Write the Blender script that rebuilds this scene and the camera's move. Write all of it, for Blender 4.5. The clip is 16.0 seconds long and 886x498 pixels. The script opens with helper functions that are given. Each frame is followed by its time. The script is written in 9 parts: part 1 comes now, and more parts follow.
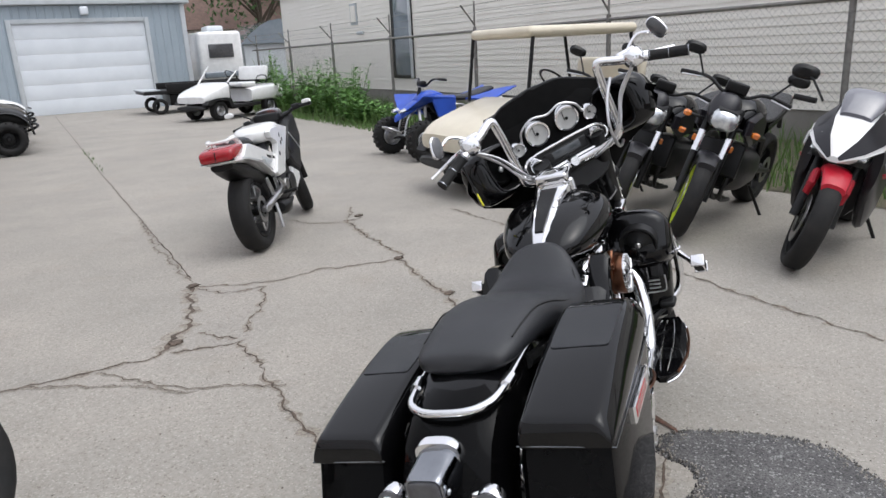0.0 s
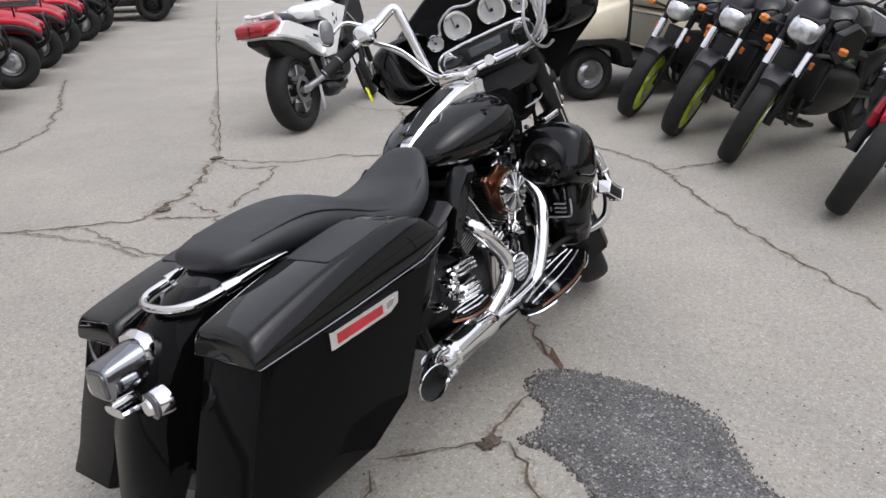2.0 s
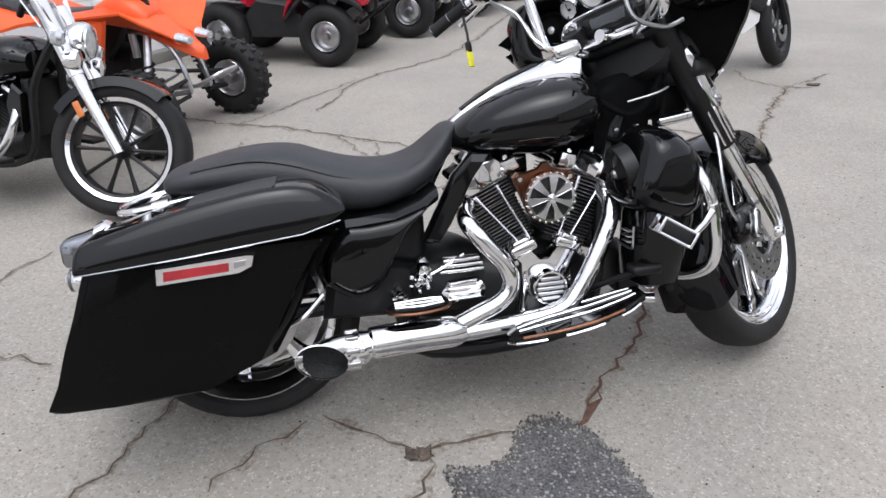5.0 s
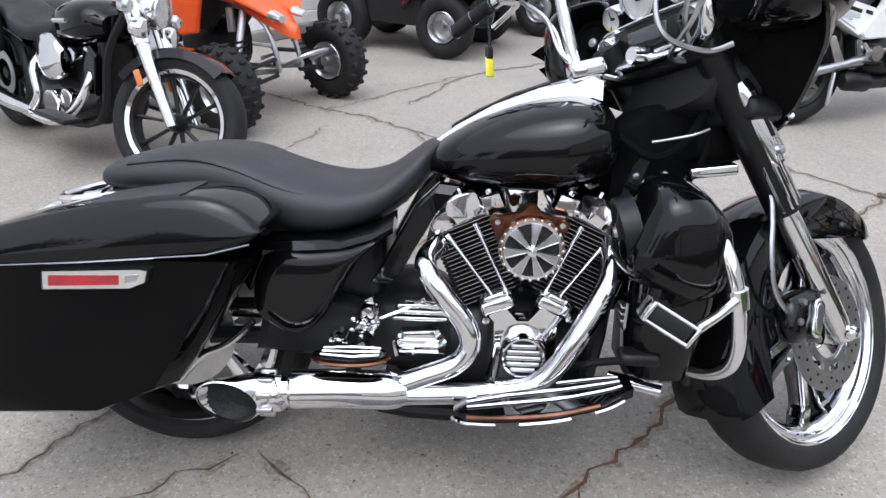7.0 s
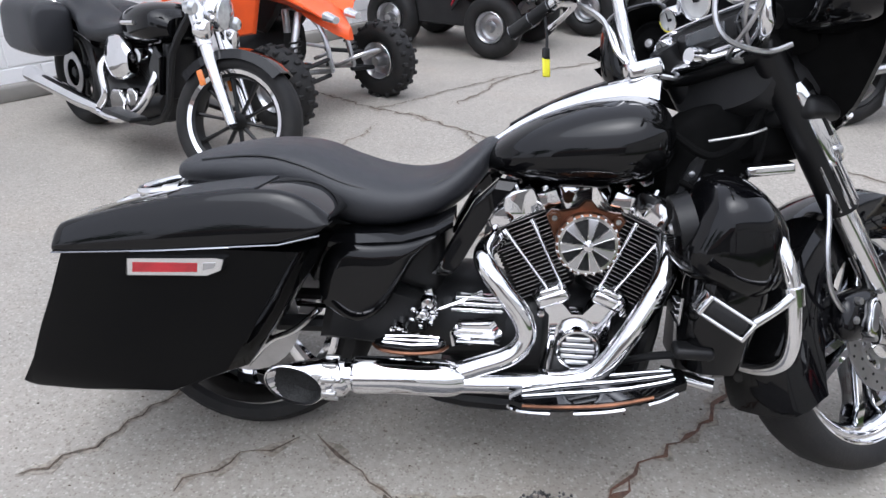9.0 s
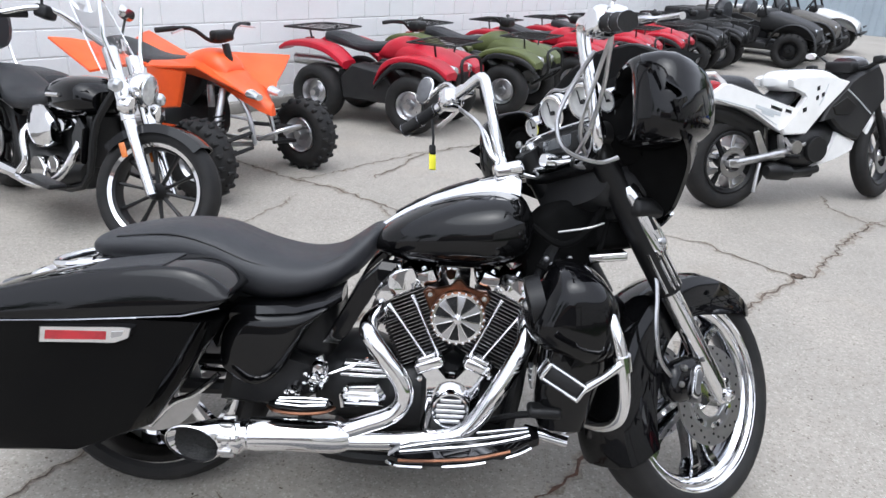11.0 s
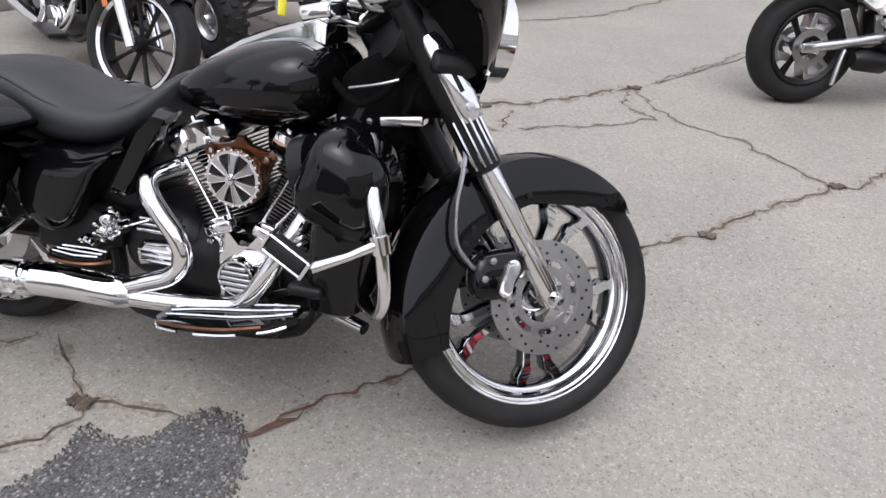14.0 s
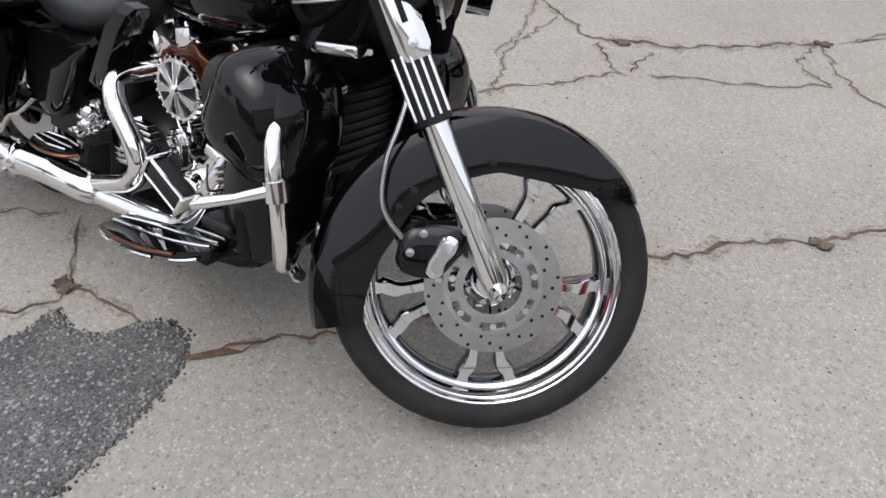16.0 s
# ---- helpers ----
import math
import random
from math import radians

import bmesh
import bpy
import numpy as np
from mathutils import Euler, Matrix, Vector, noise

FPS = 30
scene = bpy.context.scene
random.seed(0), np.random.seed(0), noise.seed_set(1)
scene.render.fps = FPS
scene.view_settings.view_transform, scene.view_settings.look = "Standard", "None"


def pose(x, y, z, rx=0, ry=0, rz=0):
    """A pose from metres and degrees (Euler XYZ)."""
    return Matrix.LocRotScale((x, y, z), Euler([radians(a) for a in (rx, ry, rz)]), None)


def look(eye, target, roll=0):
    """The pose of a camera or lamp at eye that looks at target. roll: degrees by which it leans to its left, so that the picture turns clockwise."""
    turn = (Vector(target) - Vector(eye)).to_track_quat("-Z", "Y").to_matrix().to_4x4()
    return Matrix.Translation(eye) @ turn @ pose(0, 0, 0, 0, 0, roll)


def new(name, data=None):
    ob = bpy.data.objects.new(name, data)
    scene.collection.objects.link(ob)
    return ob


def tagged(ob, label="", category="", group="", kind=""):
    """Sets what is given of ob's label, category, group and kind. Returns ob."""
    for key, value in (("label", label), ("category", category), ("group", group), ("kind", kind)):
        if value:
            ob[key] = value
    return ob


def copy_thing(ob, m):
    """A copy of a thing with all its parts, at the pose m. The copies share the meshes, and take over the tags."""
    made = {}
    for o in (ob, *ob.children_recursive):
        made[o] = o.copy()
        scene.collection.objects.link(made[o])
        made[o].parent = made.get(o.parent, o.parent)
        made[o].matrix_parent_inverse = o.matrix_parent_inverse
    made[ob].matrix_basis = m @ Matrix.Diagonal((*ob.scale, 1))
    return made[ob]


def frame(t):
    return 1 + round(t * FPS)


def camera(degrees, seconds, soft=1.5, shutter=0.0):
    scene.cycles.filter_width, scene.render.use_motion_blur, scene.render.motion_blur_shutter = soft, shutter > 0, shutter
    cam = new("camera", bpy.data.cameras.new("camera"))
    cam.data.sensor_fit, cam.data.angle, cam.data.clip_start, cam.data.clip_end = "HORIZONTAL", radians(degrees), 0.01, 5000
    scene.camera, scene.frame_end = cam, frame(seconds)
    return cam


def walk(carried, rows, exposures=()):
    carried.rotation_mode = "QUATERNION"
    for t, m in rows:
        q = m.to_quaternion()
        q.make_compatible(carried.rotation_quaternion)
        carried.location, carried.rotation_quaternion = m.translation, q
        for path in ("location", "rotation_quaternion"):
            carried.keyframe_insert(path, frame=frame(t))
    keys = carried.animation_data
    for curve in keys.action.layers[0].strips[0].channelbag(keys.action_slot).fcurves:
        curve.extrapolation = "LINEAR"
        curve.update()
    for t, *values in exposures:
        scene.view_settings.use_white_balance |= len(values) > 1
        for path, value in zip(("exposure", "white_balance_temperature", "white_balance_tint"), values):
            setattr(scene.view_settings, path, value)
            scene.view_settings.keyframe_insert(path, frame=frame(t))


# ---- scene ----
cam = camera(64.5, 16.0)
PATH = [
    (0, (-1.389, -0.529, 1.376), (0.309, 0.375, 0.829), -3.0),
    (0.5, (-1.303, -0.787, 1.364), (0.363, 0.183, 0.83), -3.3),
    (1, (-1.183, -0.941, 1.354), (0.424, 0.098, 0.773), -4.6),
    (1.5, (-0.971, -0.983, 1.35), (0.492, 0.119, 0.548), -1.4),
    (2, (-0.758, -1.201, 1.326), (0.611, 0.009, 0.514), -0.7),
    (2.5, (-0.568, -1.276, 1.314), (0.548, 0.151, 0.467), -2.1),
    (3, (-0.375, -1.317, 1.314), (0.609, 0.168, 0.407), 2.2),
    (3.2, (-0.288, -1.39, 1.308), (0.644, 0.123, 0.39), 2.6),
    (5.3, (0.525, -1.622, 1.325), (0.621, 0.172, 0.445), -1.6),
    (5.5, (0.546, -1.579, 1.323), (0.606, 0.233, 0.477), -0.9),
    (6, (0.632, -1.471, 1.318), (0.708, 0.332, 0.455), 1.5),
    (6.5, (0.808, -1.363, 1.289), (0.722, 0.434, 0.416), 0.9),
    (7, (0.884, -1.3, 1.277), (0.679, 0.46, 0.35), 0.7),
    (7.5, (0.863, -1.316, 1.29), (0.639, 0.46, 0.398), 0.5),
    (8, (0.84, -1.335, 1.29), (0.595, 0.424, 0.369), 0.2),
    (8.2, (0.834, -1.344, 1.29), (0.567, 0.407, 0.361), -0.2),
    (10.3, (0.898, -1.413, 1.311), (0.545, 0.327, 0.39), 0.4),
    (10.5, (0.902, -1.475, 1.338), (0.592, 0.289, 0.448), 1.5),
    (11, (0.984, -1.539, 1.42), (0.848, 0.306, 0.659), 3.3),
    (11.5, (1.162, -1.574, 1.427), (1.016, 0.317, 0.794), 4.4),
    (12, (1.281, -1.529, 1.364), (1.088, 0.294, 0.563), 3.1),
    (12.5, (1.346, -1.406, 1.351), (1.277, 0.38, 0.455), 4.8),
    (13, (1.495, -1.366, 1.339), (1.418, 0.391, 0.386), 4.0),
    (13.5, (1.731, -1.343, 1.324), (1.391, 0.371, 0.35), 3.2),
    (14, (1.775, -1.198, 1.313), (1.274, 0.425, 0.257), 2.5),
    (14.5, (1.83, -1.049, 1.3), (1.316, 0.491, 0.132), 3.3),
    (15, (2.046, -0.955, 1.315), (1.395, 0.522, 0.134), 1.9),
    (15.5, (2.115, -0.844, 1.286), (1.236, 0.495, 0.088), -1.5),
    (16, (2.13, -0.731, 1.268), (1.205, 0.522, 0.014), 2.3),
]
EXPOSURES = [(0, 0.36, 5900, 7), (1.5, 0.33, 5900, 8), (3, 0.63, 5900, 8), (5.5, 0.52, 5750, 8), (6.5, 0.70, 5700, 8), (8, 0.70, 5600, 9), (10.5, 0.69, 5650, 7), (11.5, 0.82, 5700, 6), (12.5, 0.75, 5850, 8), (13.5, 0.54, 5850, 9), (14.5, 0.52, 5950, 9), (16, 0.46, 5900, 7)]
walk(cam, [(t, look(eye, target, roll)) for t, eye, target, roll in PATH], EXPOSURES)

# ---- light ----
world = bpy.data.worlds.new("sky")
scene.world = world
world.use_nodes = True
wn = world.node_tree
sky = wn.nodes.new("ShaderNodeTexSky")
sky.sky_type, sky.sun_disc = "NISHITA", False
sky.sun_elevation, sky.sun_rotation = radians(69), radians(182)
sky.air_density, sky.dust_density, sky.ozone_density = 1.0, 9.0, 0.6
grey = wn.nodes.new("ShaderNodeHueSaturation")
grey.inputs["Saturation"].default_value = 0.62
wn.links.new(sky.outputs[0], grey.inputs["Color"])
cloud = wn.nodes.new("ShaderNodeMixRGB")
cloud.inputs[0].default_value = 0.55
cloud.inputs[2].default_value = (7.95, 7.35, 7.3, 1)
wn.links.new(grey.outputs[0], cloud.inputs[1])
wn.links.new(cloud.outputs[0], wn.nodes["Background"].inputs[0])
wn.nodes["Background"].inputs[1].default_value = 0.15
sun = new("sun", bpy.data.lights.new("sun", "SUN"))
sun.data.energy, sun.data.angle, sun.data.color = 0.5, radians(60), (1.0, 0.99, 0.975)
sun.matrix_world = look((-0.35, -9.8, 25.4), (0, 0, 0))


# ---- materials ----
def rgb(c):
    return (*c, 1.0)


def material(name, base, rough=0.5, metal=0.0, second=None, scale=6.0, fine=0.0, fine_scale=200.0, bump=0.0, bump_scale=120.0, coat=0.0, rvar=0.0, detail=5.0, spec=0.5, transmission=0.0, alpha=1.0, emit=0.0):
    """A surface with broad variation (base to second), fine grain and relief."""
    m = bpy.data.materials.new(name)
    m.use_nodes = True
    nt = m.node_tree
    b = nt.nodes["Principled BSDF"]
    b.inputs["Base Color"].default_value = rgb(base)
    b.inputs["Roughness"].default_value = rough
    b.inputs["Metallic"].default_value = metal
    b.inputs["Coat Weight"].default_value = coat
    b.inputs["Coat Roughness"].default_value = 0.03
    b.inputs["Specular IOR Level"].default_value = spec
    b.inputs["Transmission Weight"].default_value = transmission
    b.inputs["Alpha"].default_value = alpha
    if emit:
        b.inputs["Emission Color"].default_value = rgb(base)
        b.inputs["Emission Strength"].default_value = emit
    co = nt.nodes.new("ShaderNodeTexCoord")

    def noise_of(sc, det=detail, rg=0.6):
        n = nt.nodes.new("ShaderNodeTexNoise")
        n.inputs["Scale"].default_value, n.inputs["Detail"].default_value, n.inputs["Roughness"].default_value = sc, det, rg
        nt.links.new(co.outputs["Object"], n.inputs["Vector"])
        return n.outputs["Fac"]

    def ramp(src, lo, hi):
        r = nt.nodes.new("ShaderNodeMapRange")
        r.inputs["From Min"].default_value, r.inputs["From Max"].default_value = lo, hi
        nt.links.new(src, r.inputs["Value"])
        return r.outputs["Result"]

    colour = None
    if second:
        mix = nt.nodes.new("ShaderNodeMix")
        mix.data_type = "RGBA"
        mix.inputs[6].default_value, mix.inputs[7].default_value = rgb(base), rgb(second)
        nt.links.new(ramp(noise_of(scale), 0.35, 0.68), mix.inputs[0])
        colour = mix.outputs[2]
    if fine:
        mul = nt.nodes.new("ShaderNodeMix")
        mul.data_type, mul.blend_type = "RGBA", "MULTIPLY"
        mul.inputs[0].default_value = fine
        if colour:
            nt.links.new(colour, mul.inputs[6])
        else:
            mul.inputs[6].default_value = rgb(base)
        nt.links.new(ramp(noise_of(fine_scale, 2.0), 0.3, 0.62), mul.inputs[7])
        colour = mul.outputs[2]
    if colour:
        nt.links.new(colour, b.inputs["Base Color"])
    if rvar:
        r = nt.nodes.new("ShaderNodeMapRange")
        r.inputs["To Min"].default_value, r.inputs["To Max"].default_value = max(rough - rvar, 0.02), rough + rvar
        nt.links.new(noise_of(scale * 2.3), r.inputs["Value"])
        nt.links.new(r.outputs["Result"], b.inputs["Roughness"])
    if bump:
        bp = nt.nodes.new("ShaderNodeBump")
        bp.inputs["Strength"].default_value, bp.inputs["Distance"].default_value = bump, 0.004
        nt.links.new(noise_of(bump_scale, 3.0), bp.inputs["Height"])
        nt.links.new(bp.outputs[0], b.inputs["Normal"])
    return m


def concrete_material():
    """Old broom-finished concrete: broad stains, exposed sand and dark grit, fine pits."""
    m = material("concrete", (0.372, 0.343, 0.302), 0.85, second=(0.298, 0.279, 0.248), scale=1.1, detail=10.0, fine=0.38, fine_scale=45, bump=0.14, bump_scale=260)
    for n in m.node_tree.nodes:
        if n.type == "TEX_NOISE" and abs(n.inputs["Scale"].default_value - 45) < 0.1:
            n.inputs["Detail"].default_value, n.inputs["Roughness"].default_value = 9.0, 0.82
    nt = m.node_tree
    b = nt.nodes["Principled BSDF"]
    src = b.inputs["Base Color"].links[0].from_socket
    co = [n for n in nt.nodes if n.type == "TEX_COORD"][0]
    v = nt.nodes.new("ShaderNodeTexVoronoi")
    v.inputs["Scale"].default_value = 105
    v.inputs["Randomness"].default_value = 1.0
    nt.links.new(co.outputs["Object"], v.inputs["Vector"])
    pick = nt.nodes.new("ShaderNodeMath")
    pick.operation = "LESS_THAN"
    pick.inputs[1].default_value = 0.28
    nt.links.new(v.outputs["Distance"], pick.inputs[0])
    sel = nt.nodes.new("ShaderNodeSeparateColor")
    nt.links.new(v.outputs["Color"], sel.inputs[0])
    rare = nt.nodes.new("ShaderNodeMath")
    rare.operation = "GREATER_THAN"
    rare.inputs[1].default_value = 0.78
    nt.links.new(sel.outputs[0], rare.inputs[0])
    both = nt.nodes.new("ShaderNodeMath")
    both.operation = "MULTIPLY"
    nt.links.new(pick.outputs[0], both.inputs[0])
    nt.links.new(rare.outputs[0], both.inputs[1])
    less = nt.nodes.new("ShaderNodeMath")
    less.operation = "MULTIPLY"
    less.inputs[1].default_value = 0.75
    nt.links.new(both.outputs[0], less.inputs[0])
    mix = nt.nodes.new("ShaderNodeMix")
    mix.data_type = "RGBA"
    mix.inputs[7].default_value = (0.16, 0.135, 0.11, 1)
    nt.links.new(less.outputs[0], mix.inputs[0])
    nt.links.new(src, mix.inputs[6])
    # large faint rust and oil stains
    n = nt.nodes.new("ShaderNodeTexNoise")
    n.inputs["Scale"].default_value, n.inputs["Detail"].default_value = 1.7, 6.0
    nt.links.new(co.outputs["Object"], n.inputs["Vector"])
    r = nt.nodes.new("ShaderNodeMapRange")
    r.inputs["From Min"].default_value, r.inputs["From Max"].default_value = 0.58, 0.78
    r.inputs["To Max"].default_value = 0.22
    nt.links.new(n.outputs["Fac"], r.inputs["Value"])
    mix2 = nt.nodes.new("ShaderNodeMix")
    mix2.data_type = "RGBA"
    mix2.inputs[7].default_value = (0.30, 0.235, 0.17, 1)
    nt.links.new(r.outputs["Result"], mix2.inputs[0])
    nt.links.new(mix.outputs[2], mix2.inputs[6])
    # hand-sized worn blotches where the sand shows through
    n3 = nt.nodes.new("ShaderNodeTexNoise")
    n3.inputs["Scale"].default_value, n3.inputs["Detail"].default_value, n3.inputs["Roughness"].default_value = 7.0, 8.0, 0.7
    nt.links.new(co.outputs["Object"], n3.inputs["Vector"])
    r3 = nt.nodes.new("ShaderNodeMapRange")
    r3.inputs["From Min"].default_value, r3.inputs["From Max"].default_value = 0.50, 0.66
    r3.inputs["To Max"].default_value = 0.26
    nt.links.new(n3.outputs["Fac"], r3.inputs["Value"])
    mix3 = nt.nodes.new("ShaderNodeMix")
    mix3.data_type = "RGBA"
    mix3.inputs[7].default_value = (0.215, 0.198, 0.172, 1)
    nt.links.new(r3.outputs["Result"], mix3.inputs[0])
    nt.links.new(mix2.outputs[2], mix3.inputs[6])
    nt.links.new(mix3.outputs[2], b.inputs["Base Color"])
    return m


def specks(m, scale, reach, share, colour, amount, seed):
    """Single grains of another colour, scattered at random through a surface."""
    nt = m.node_tree
    b = nt.nodes["Principled BSDF"]
    src = b.inputs["Base Color"].links[0].from_socket
    co = [n for n in nt.nodes if n.type == "TEX_COORD"][0]
    shift = nt.nodes.new("ShaderNodeMapping")
    shift.inputs["Location"].default_value = (seed * 3.7, seed * 1.3, 0)
    nt.links.new(co.outputs["Object"], shift.inputs["Vector"])
    v = nt.nodes.new("ShaderNodeTexVoronoi")
    v.inputs["Scale"].default_value = scale
    nt.links.new(shift.outputs[0], v.inputs["Vector"])
    sel = nt.nodes.new("ShaderNodeSeparateColor")
    nt.links.new(v.outputs["Color"], sel.inputs[0])
    size = nt.nodes.new("ShaderNodeMath")
    size.operation, size.inputs[1].default_value = "MULTIPLY", reach
    nt.links.new(sel.outputs[1], size.inputs[0])
    near = nt.nodes.new("ShaderNodeMath")
    near.operation = "LESS_THAN"
    nt.links.new(v.outputs["Distance"], near.inputs[0])
    nt.links.new(size.outputs[0], near.inputs[1])
    few = nt.nodes.new("ShaderNodeMath")
    few.operation, few.inputs[1].default_value = "LESS_THAN", share
    nt.links.new(sel.outputs[0], few.inputs[0])
    both = nt.nodes.new("ShaderNodeMath")
    both.operation = "MULTIPLY"
    nt.links.new(near.outputs[0], both.inputs[0])
    nt.links.new(few.outputs[0], both.inputs[1])
    fac = nt.nodes.new("ShaderNodeMath")
    fac.operation, fac.inputs[1].default_value = "MULTIPLY", amount
    nt.links.new(both.outputs[0], fac.inputs[0])
    mix = nt.nodes.new("ShaderNodeMix")
    mix.data_type = "RGBA"
    mix.inputs[7].default_value = rgb(colour)
    nt.links.new(fac.outputs[0], mix.inputs[0])
    nt.links.new(src, mix.inputs[6])
    nt.links.new(mix.outputs[2], b.inputs["Base Color"])


CONCRETE = concrete_material()
specks(CONCRETE, 125, 0.60, 0.38, (0.58, 0.56, 0.51), 0.28, 1)
specks(CONCRETE, 135, 0.62, 0.40, (0.16, 0.145, 0.12), 0.44, 2)
specks(CONCRETE, 62, 0.42, 0.16, (0.13, 0.115, 0.095), 0.5, 5)
ASPHALT = material("patch asphalt", (0.095, 0.092, 0.092), 0.9, second=(0.17, 0.165, 0.162), scale=7.0, detail=8.0, fine=0.75, fine_scale=150, bump=0.5, bump_scale=170)
specks(ASPHALT, 105, 0.62, 0.42, (0.33, 0.325, 0.32), 0.6, 3)
specks(ASPHALT, 95, 0.62, 0.40, (0.035, 0.034, 0.035), 0.65, 4)
SPALL = material("spalled concrete", (0.235, 0.205, 0.168), 0.95, second=(0.36, 0.33, 0.285), scale=22, detail=8.0, fine=0.5, fine_scale=70, bump=0.7, bump_scale=70)
CRACK = material("crack dirt", (0.065, 0.050, 0.039), 0.95, second=(0.17, 0.13, 0.10), scale=9, fine=0.5, fine_scale=90, bump=0.6, bump_scale=80)
RUSTY = material("rust stained crack", (0.15, 0.075, 0.05), 0.95, second=(0.10, 0.07, 0.055), scale=14, fine=0.5, fine_scale=90)
PAINT = material("black gloss paint", (0.0022, 0.0022, 0.0028), 0.025, spec=0.36, rvar=0.015, second=(0.004, 0.004, 0.004), scale=4)
SATIN = material("satin black", (0.006, 0.006, 0.0065), 0.40, spec=0.3, second=(0.010, 0.010, 0.010), scale=8, bump=0.1)
# the gloss black again, its reflections cut down for bag sides and fender
DULLBLACK = material("dulled black paint", (0.0022, 0.0022, 0.0025), 0.05, spec=0.1, second=(0.003, 0.003, 0.003), scale=5, rvar=0.02)
PLASTIC = material("black plastic", (0.010, 0.010, 0.011), 0.5, spec=0.35, second=(0.017, 0.017, 0.017), scale=9, bump=0.2, bump_scale=300)
LEATHER = material("black vinyl", (0.015, 0.016, 0.019), 0.44, spec=0.5, second=(0.021, 0.022, 0.025), scale=7, bump=0.35, bump_scale=420, rvar=0.06)
RUBBER = material("tyre rubber", (0.010, 0.010, 0.0105), 0.7, spec=0.3, second=(0.018, 0.017, 0.016), scale=11, bump=0.25, bump_scale=160)
CLOTH = material("speaker cloth", (0.003, 0.003, 0.003), 0.9, spec=0.08, second=(0.005, 0.005, 0.005), scale=30)
MESHDARK = material("black wire mesh", (0.006, 0.006, 0.006), 0.6, spec=0.2, second=(0.03, 0.03, 0.03), scale=420, detail=1.0)
CHROME = material("chrome", (0.86, 0.86, 0.87), 0.06, 1.0, second=(0.78, 0.78, 0.79), scale=7, rvar=0.03)
DARKCHROME = material("dark chrome", (0.30, 0.31, 0.33), 0.10, 1.0, second=(0.24, 0.25, 0.27), scale=9, rvar=0.04)
ALU = material("brushed aluminium", (0.60, 0.60, 0.61), 0.30, 1.0, second=(0.48, 0.48, 0.49), scale=18, rvar=0.08)
STEEL = material("disc steel", (0.50, 0.495, 0.49), 0.36, 1.0, second=(0.42, 0.415, 0.41), scale=25, rvar=0.08)
BRONZE = material("bronze ring", (0.20, 0.095, 0.055), 0.34, 1.0, second=(0.11, 0.055, 0.035), scale=22, rvar=0.1)
DARKMETAL = material("dark engine metal", (0.012, 0.012, 0.013), 0.4, 0.2, spec=0.35, second=(0.02, 0.02, 0.02), scale=14, rvar=0.1)
REDLENS = material("red lens", (0.36, 0.012, 0.02), 0.12, coat=0.6, second=(0.24, 0.01, 0.015), scale=30)
AMBER = material("amber lens", (0.65, 0.20, 0.03), 0.15, coat=0.5, second=(0.5, 0.13, 0.02), scale=30)
CLEAR = material("clear lens", (0.75, 0.77, 0.78), 0.08, 0.7, second=(0.5, 0.52, 0.54), scale=40)
SMOKE = material("smoked lens", (0.05, 0.05, 0.055), 0.08, coat=0.8, second=(0.08, 0.08, 0.085), scale=20)
DIAL = material("dial face", (0.58, 0.58, 0.56), 0.4, second=(0.48, 0.48, 0.47), scale=30)
SCREEN = material("radio face", (0.03, 0.035, 0.04), 0.15, coat=0.6, second=(0.045, 0.05, 0.055), scale=12)
WHITEPAINT = material("white bodywork", (0.80, 0.80, 0.79), 0.22, coat=0.6, second=(0.70, 0.70, 0.69), scale=6)
GREYPAINT = material("grey bodywork", (0.010, 0.0098, 0.0125), 0.35, coat=0.1, spec=0.35, second=(0.015, 0.014, 0.018), scale=6)
REDPAINT = material("red bodywork", (0.46, 0.010, 0.028), 0.35, coat=0.1, spec=0.35, second=(0.36, 0.008, 0.022), scale=5)
ORANGE = material("orange plastic", (0.87, 0.115, 0.02), 0.38, second=(0.74, 0.09, 0.015), scale=5)
BLUEPAINT = material("blue plastic", (0.03, 0.09, 0.50), 0.35, second=(0.025, 0.07, 0.40), scale=5)
OLIVE = material("olive plastic", (0.10, 0.12, 0.035), 0.5, second=(0.08, 0.095, 0.03), scale=5)
CAMO = material("drab bodywork", (0.04, 0.037, 0.03), 0.5, second=(0.09, 0.08, 0.068), scale=14)
LIME = material("lime rim paint", (0.50, 0.62, 0.02), 0.35, coat=0.3, second=(0.42, 0.52, 0.02), scale=12)
CREAMBODY = material("cream cart body", (0.66, 0.60, 0.47), 0.4, coat=0.2, second=(0.58, 0.52, 0.40), scale=4)
YELLOWTAG = material("yellow key tag", (0.75, 0.70, 0.03), 0.5, second=(0.65, 0.6, 0.02), scale=40)
WALLWHITE = material("white painted block", (0.87, 0.87, 0.87), 0.75, second=(0.81, 0.81, 0.815), scale=1.1, bump=0.35, bump_scale=140, fine=0.1)
MORTAR = material("painted mortar", (0.85, 0.85, 0.85), 0.85, second=(0.76, 0.76, 0.76), scale=3, bump=0.3)
SIDING = material("cream siding", (0.86, 0.83, 0.765), 0.6, second=(0.81, 0.78, 0.715), scale=0.9, fine=0.12, fine_scale=60, bump=0.1)
METALWALL = material("grey blue steel sheet", (0.38, 0.44, 0.49), 0.45, 0.25, second=(0.33, 0.385, 0.43), scale=0.7, rvar=0.1)
DOORWHITE = material("white sheet door", (0.70, 0.735, 0.77), 0.45, second=(0.64, 0.675, 0.71), scale=1.5)
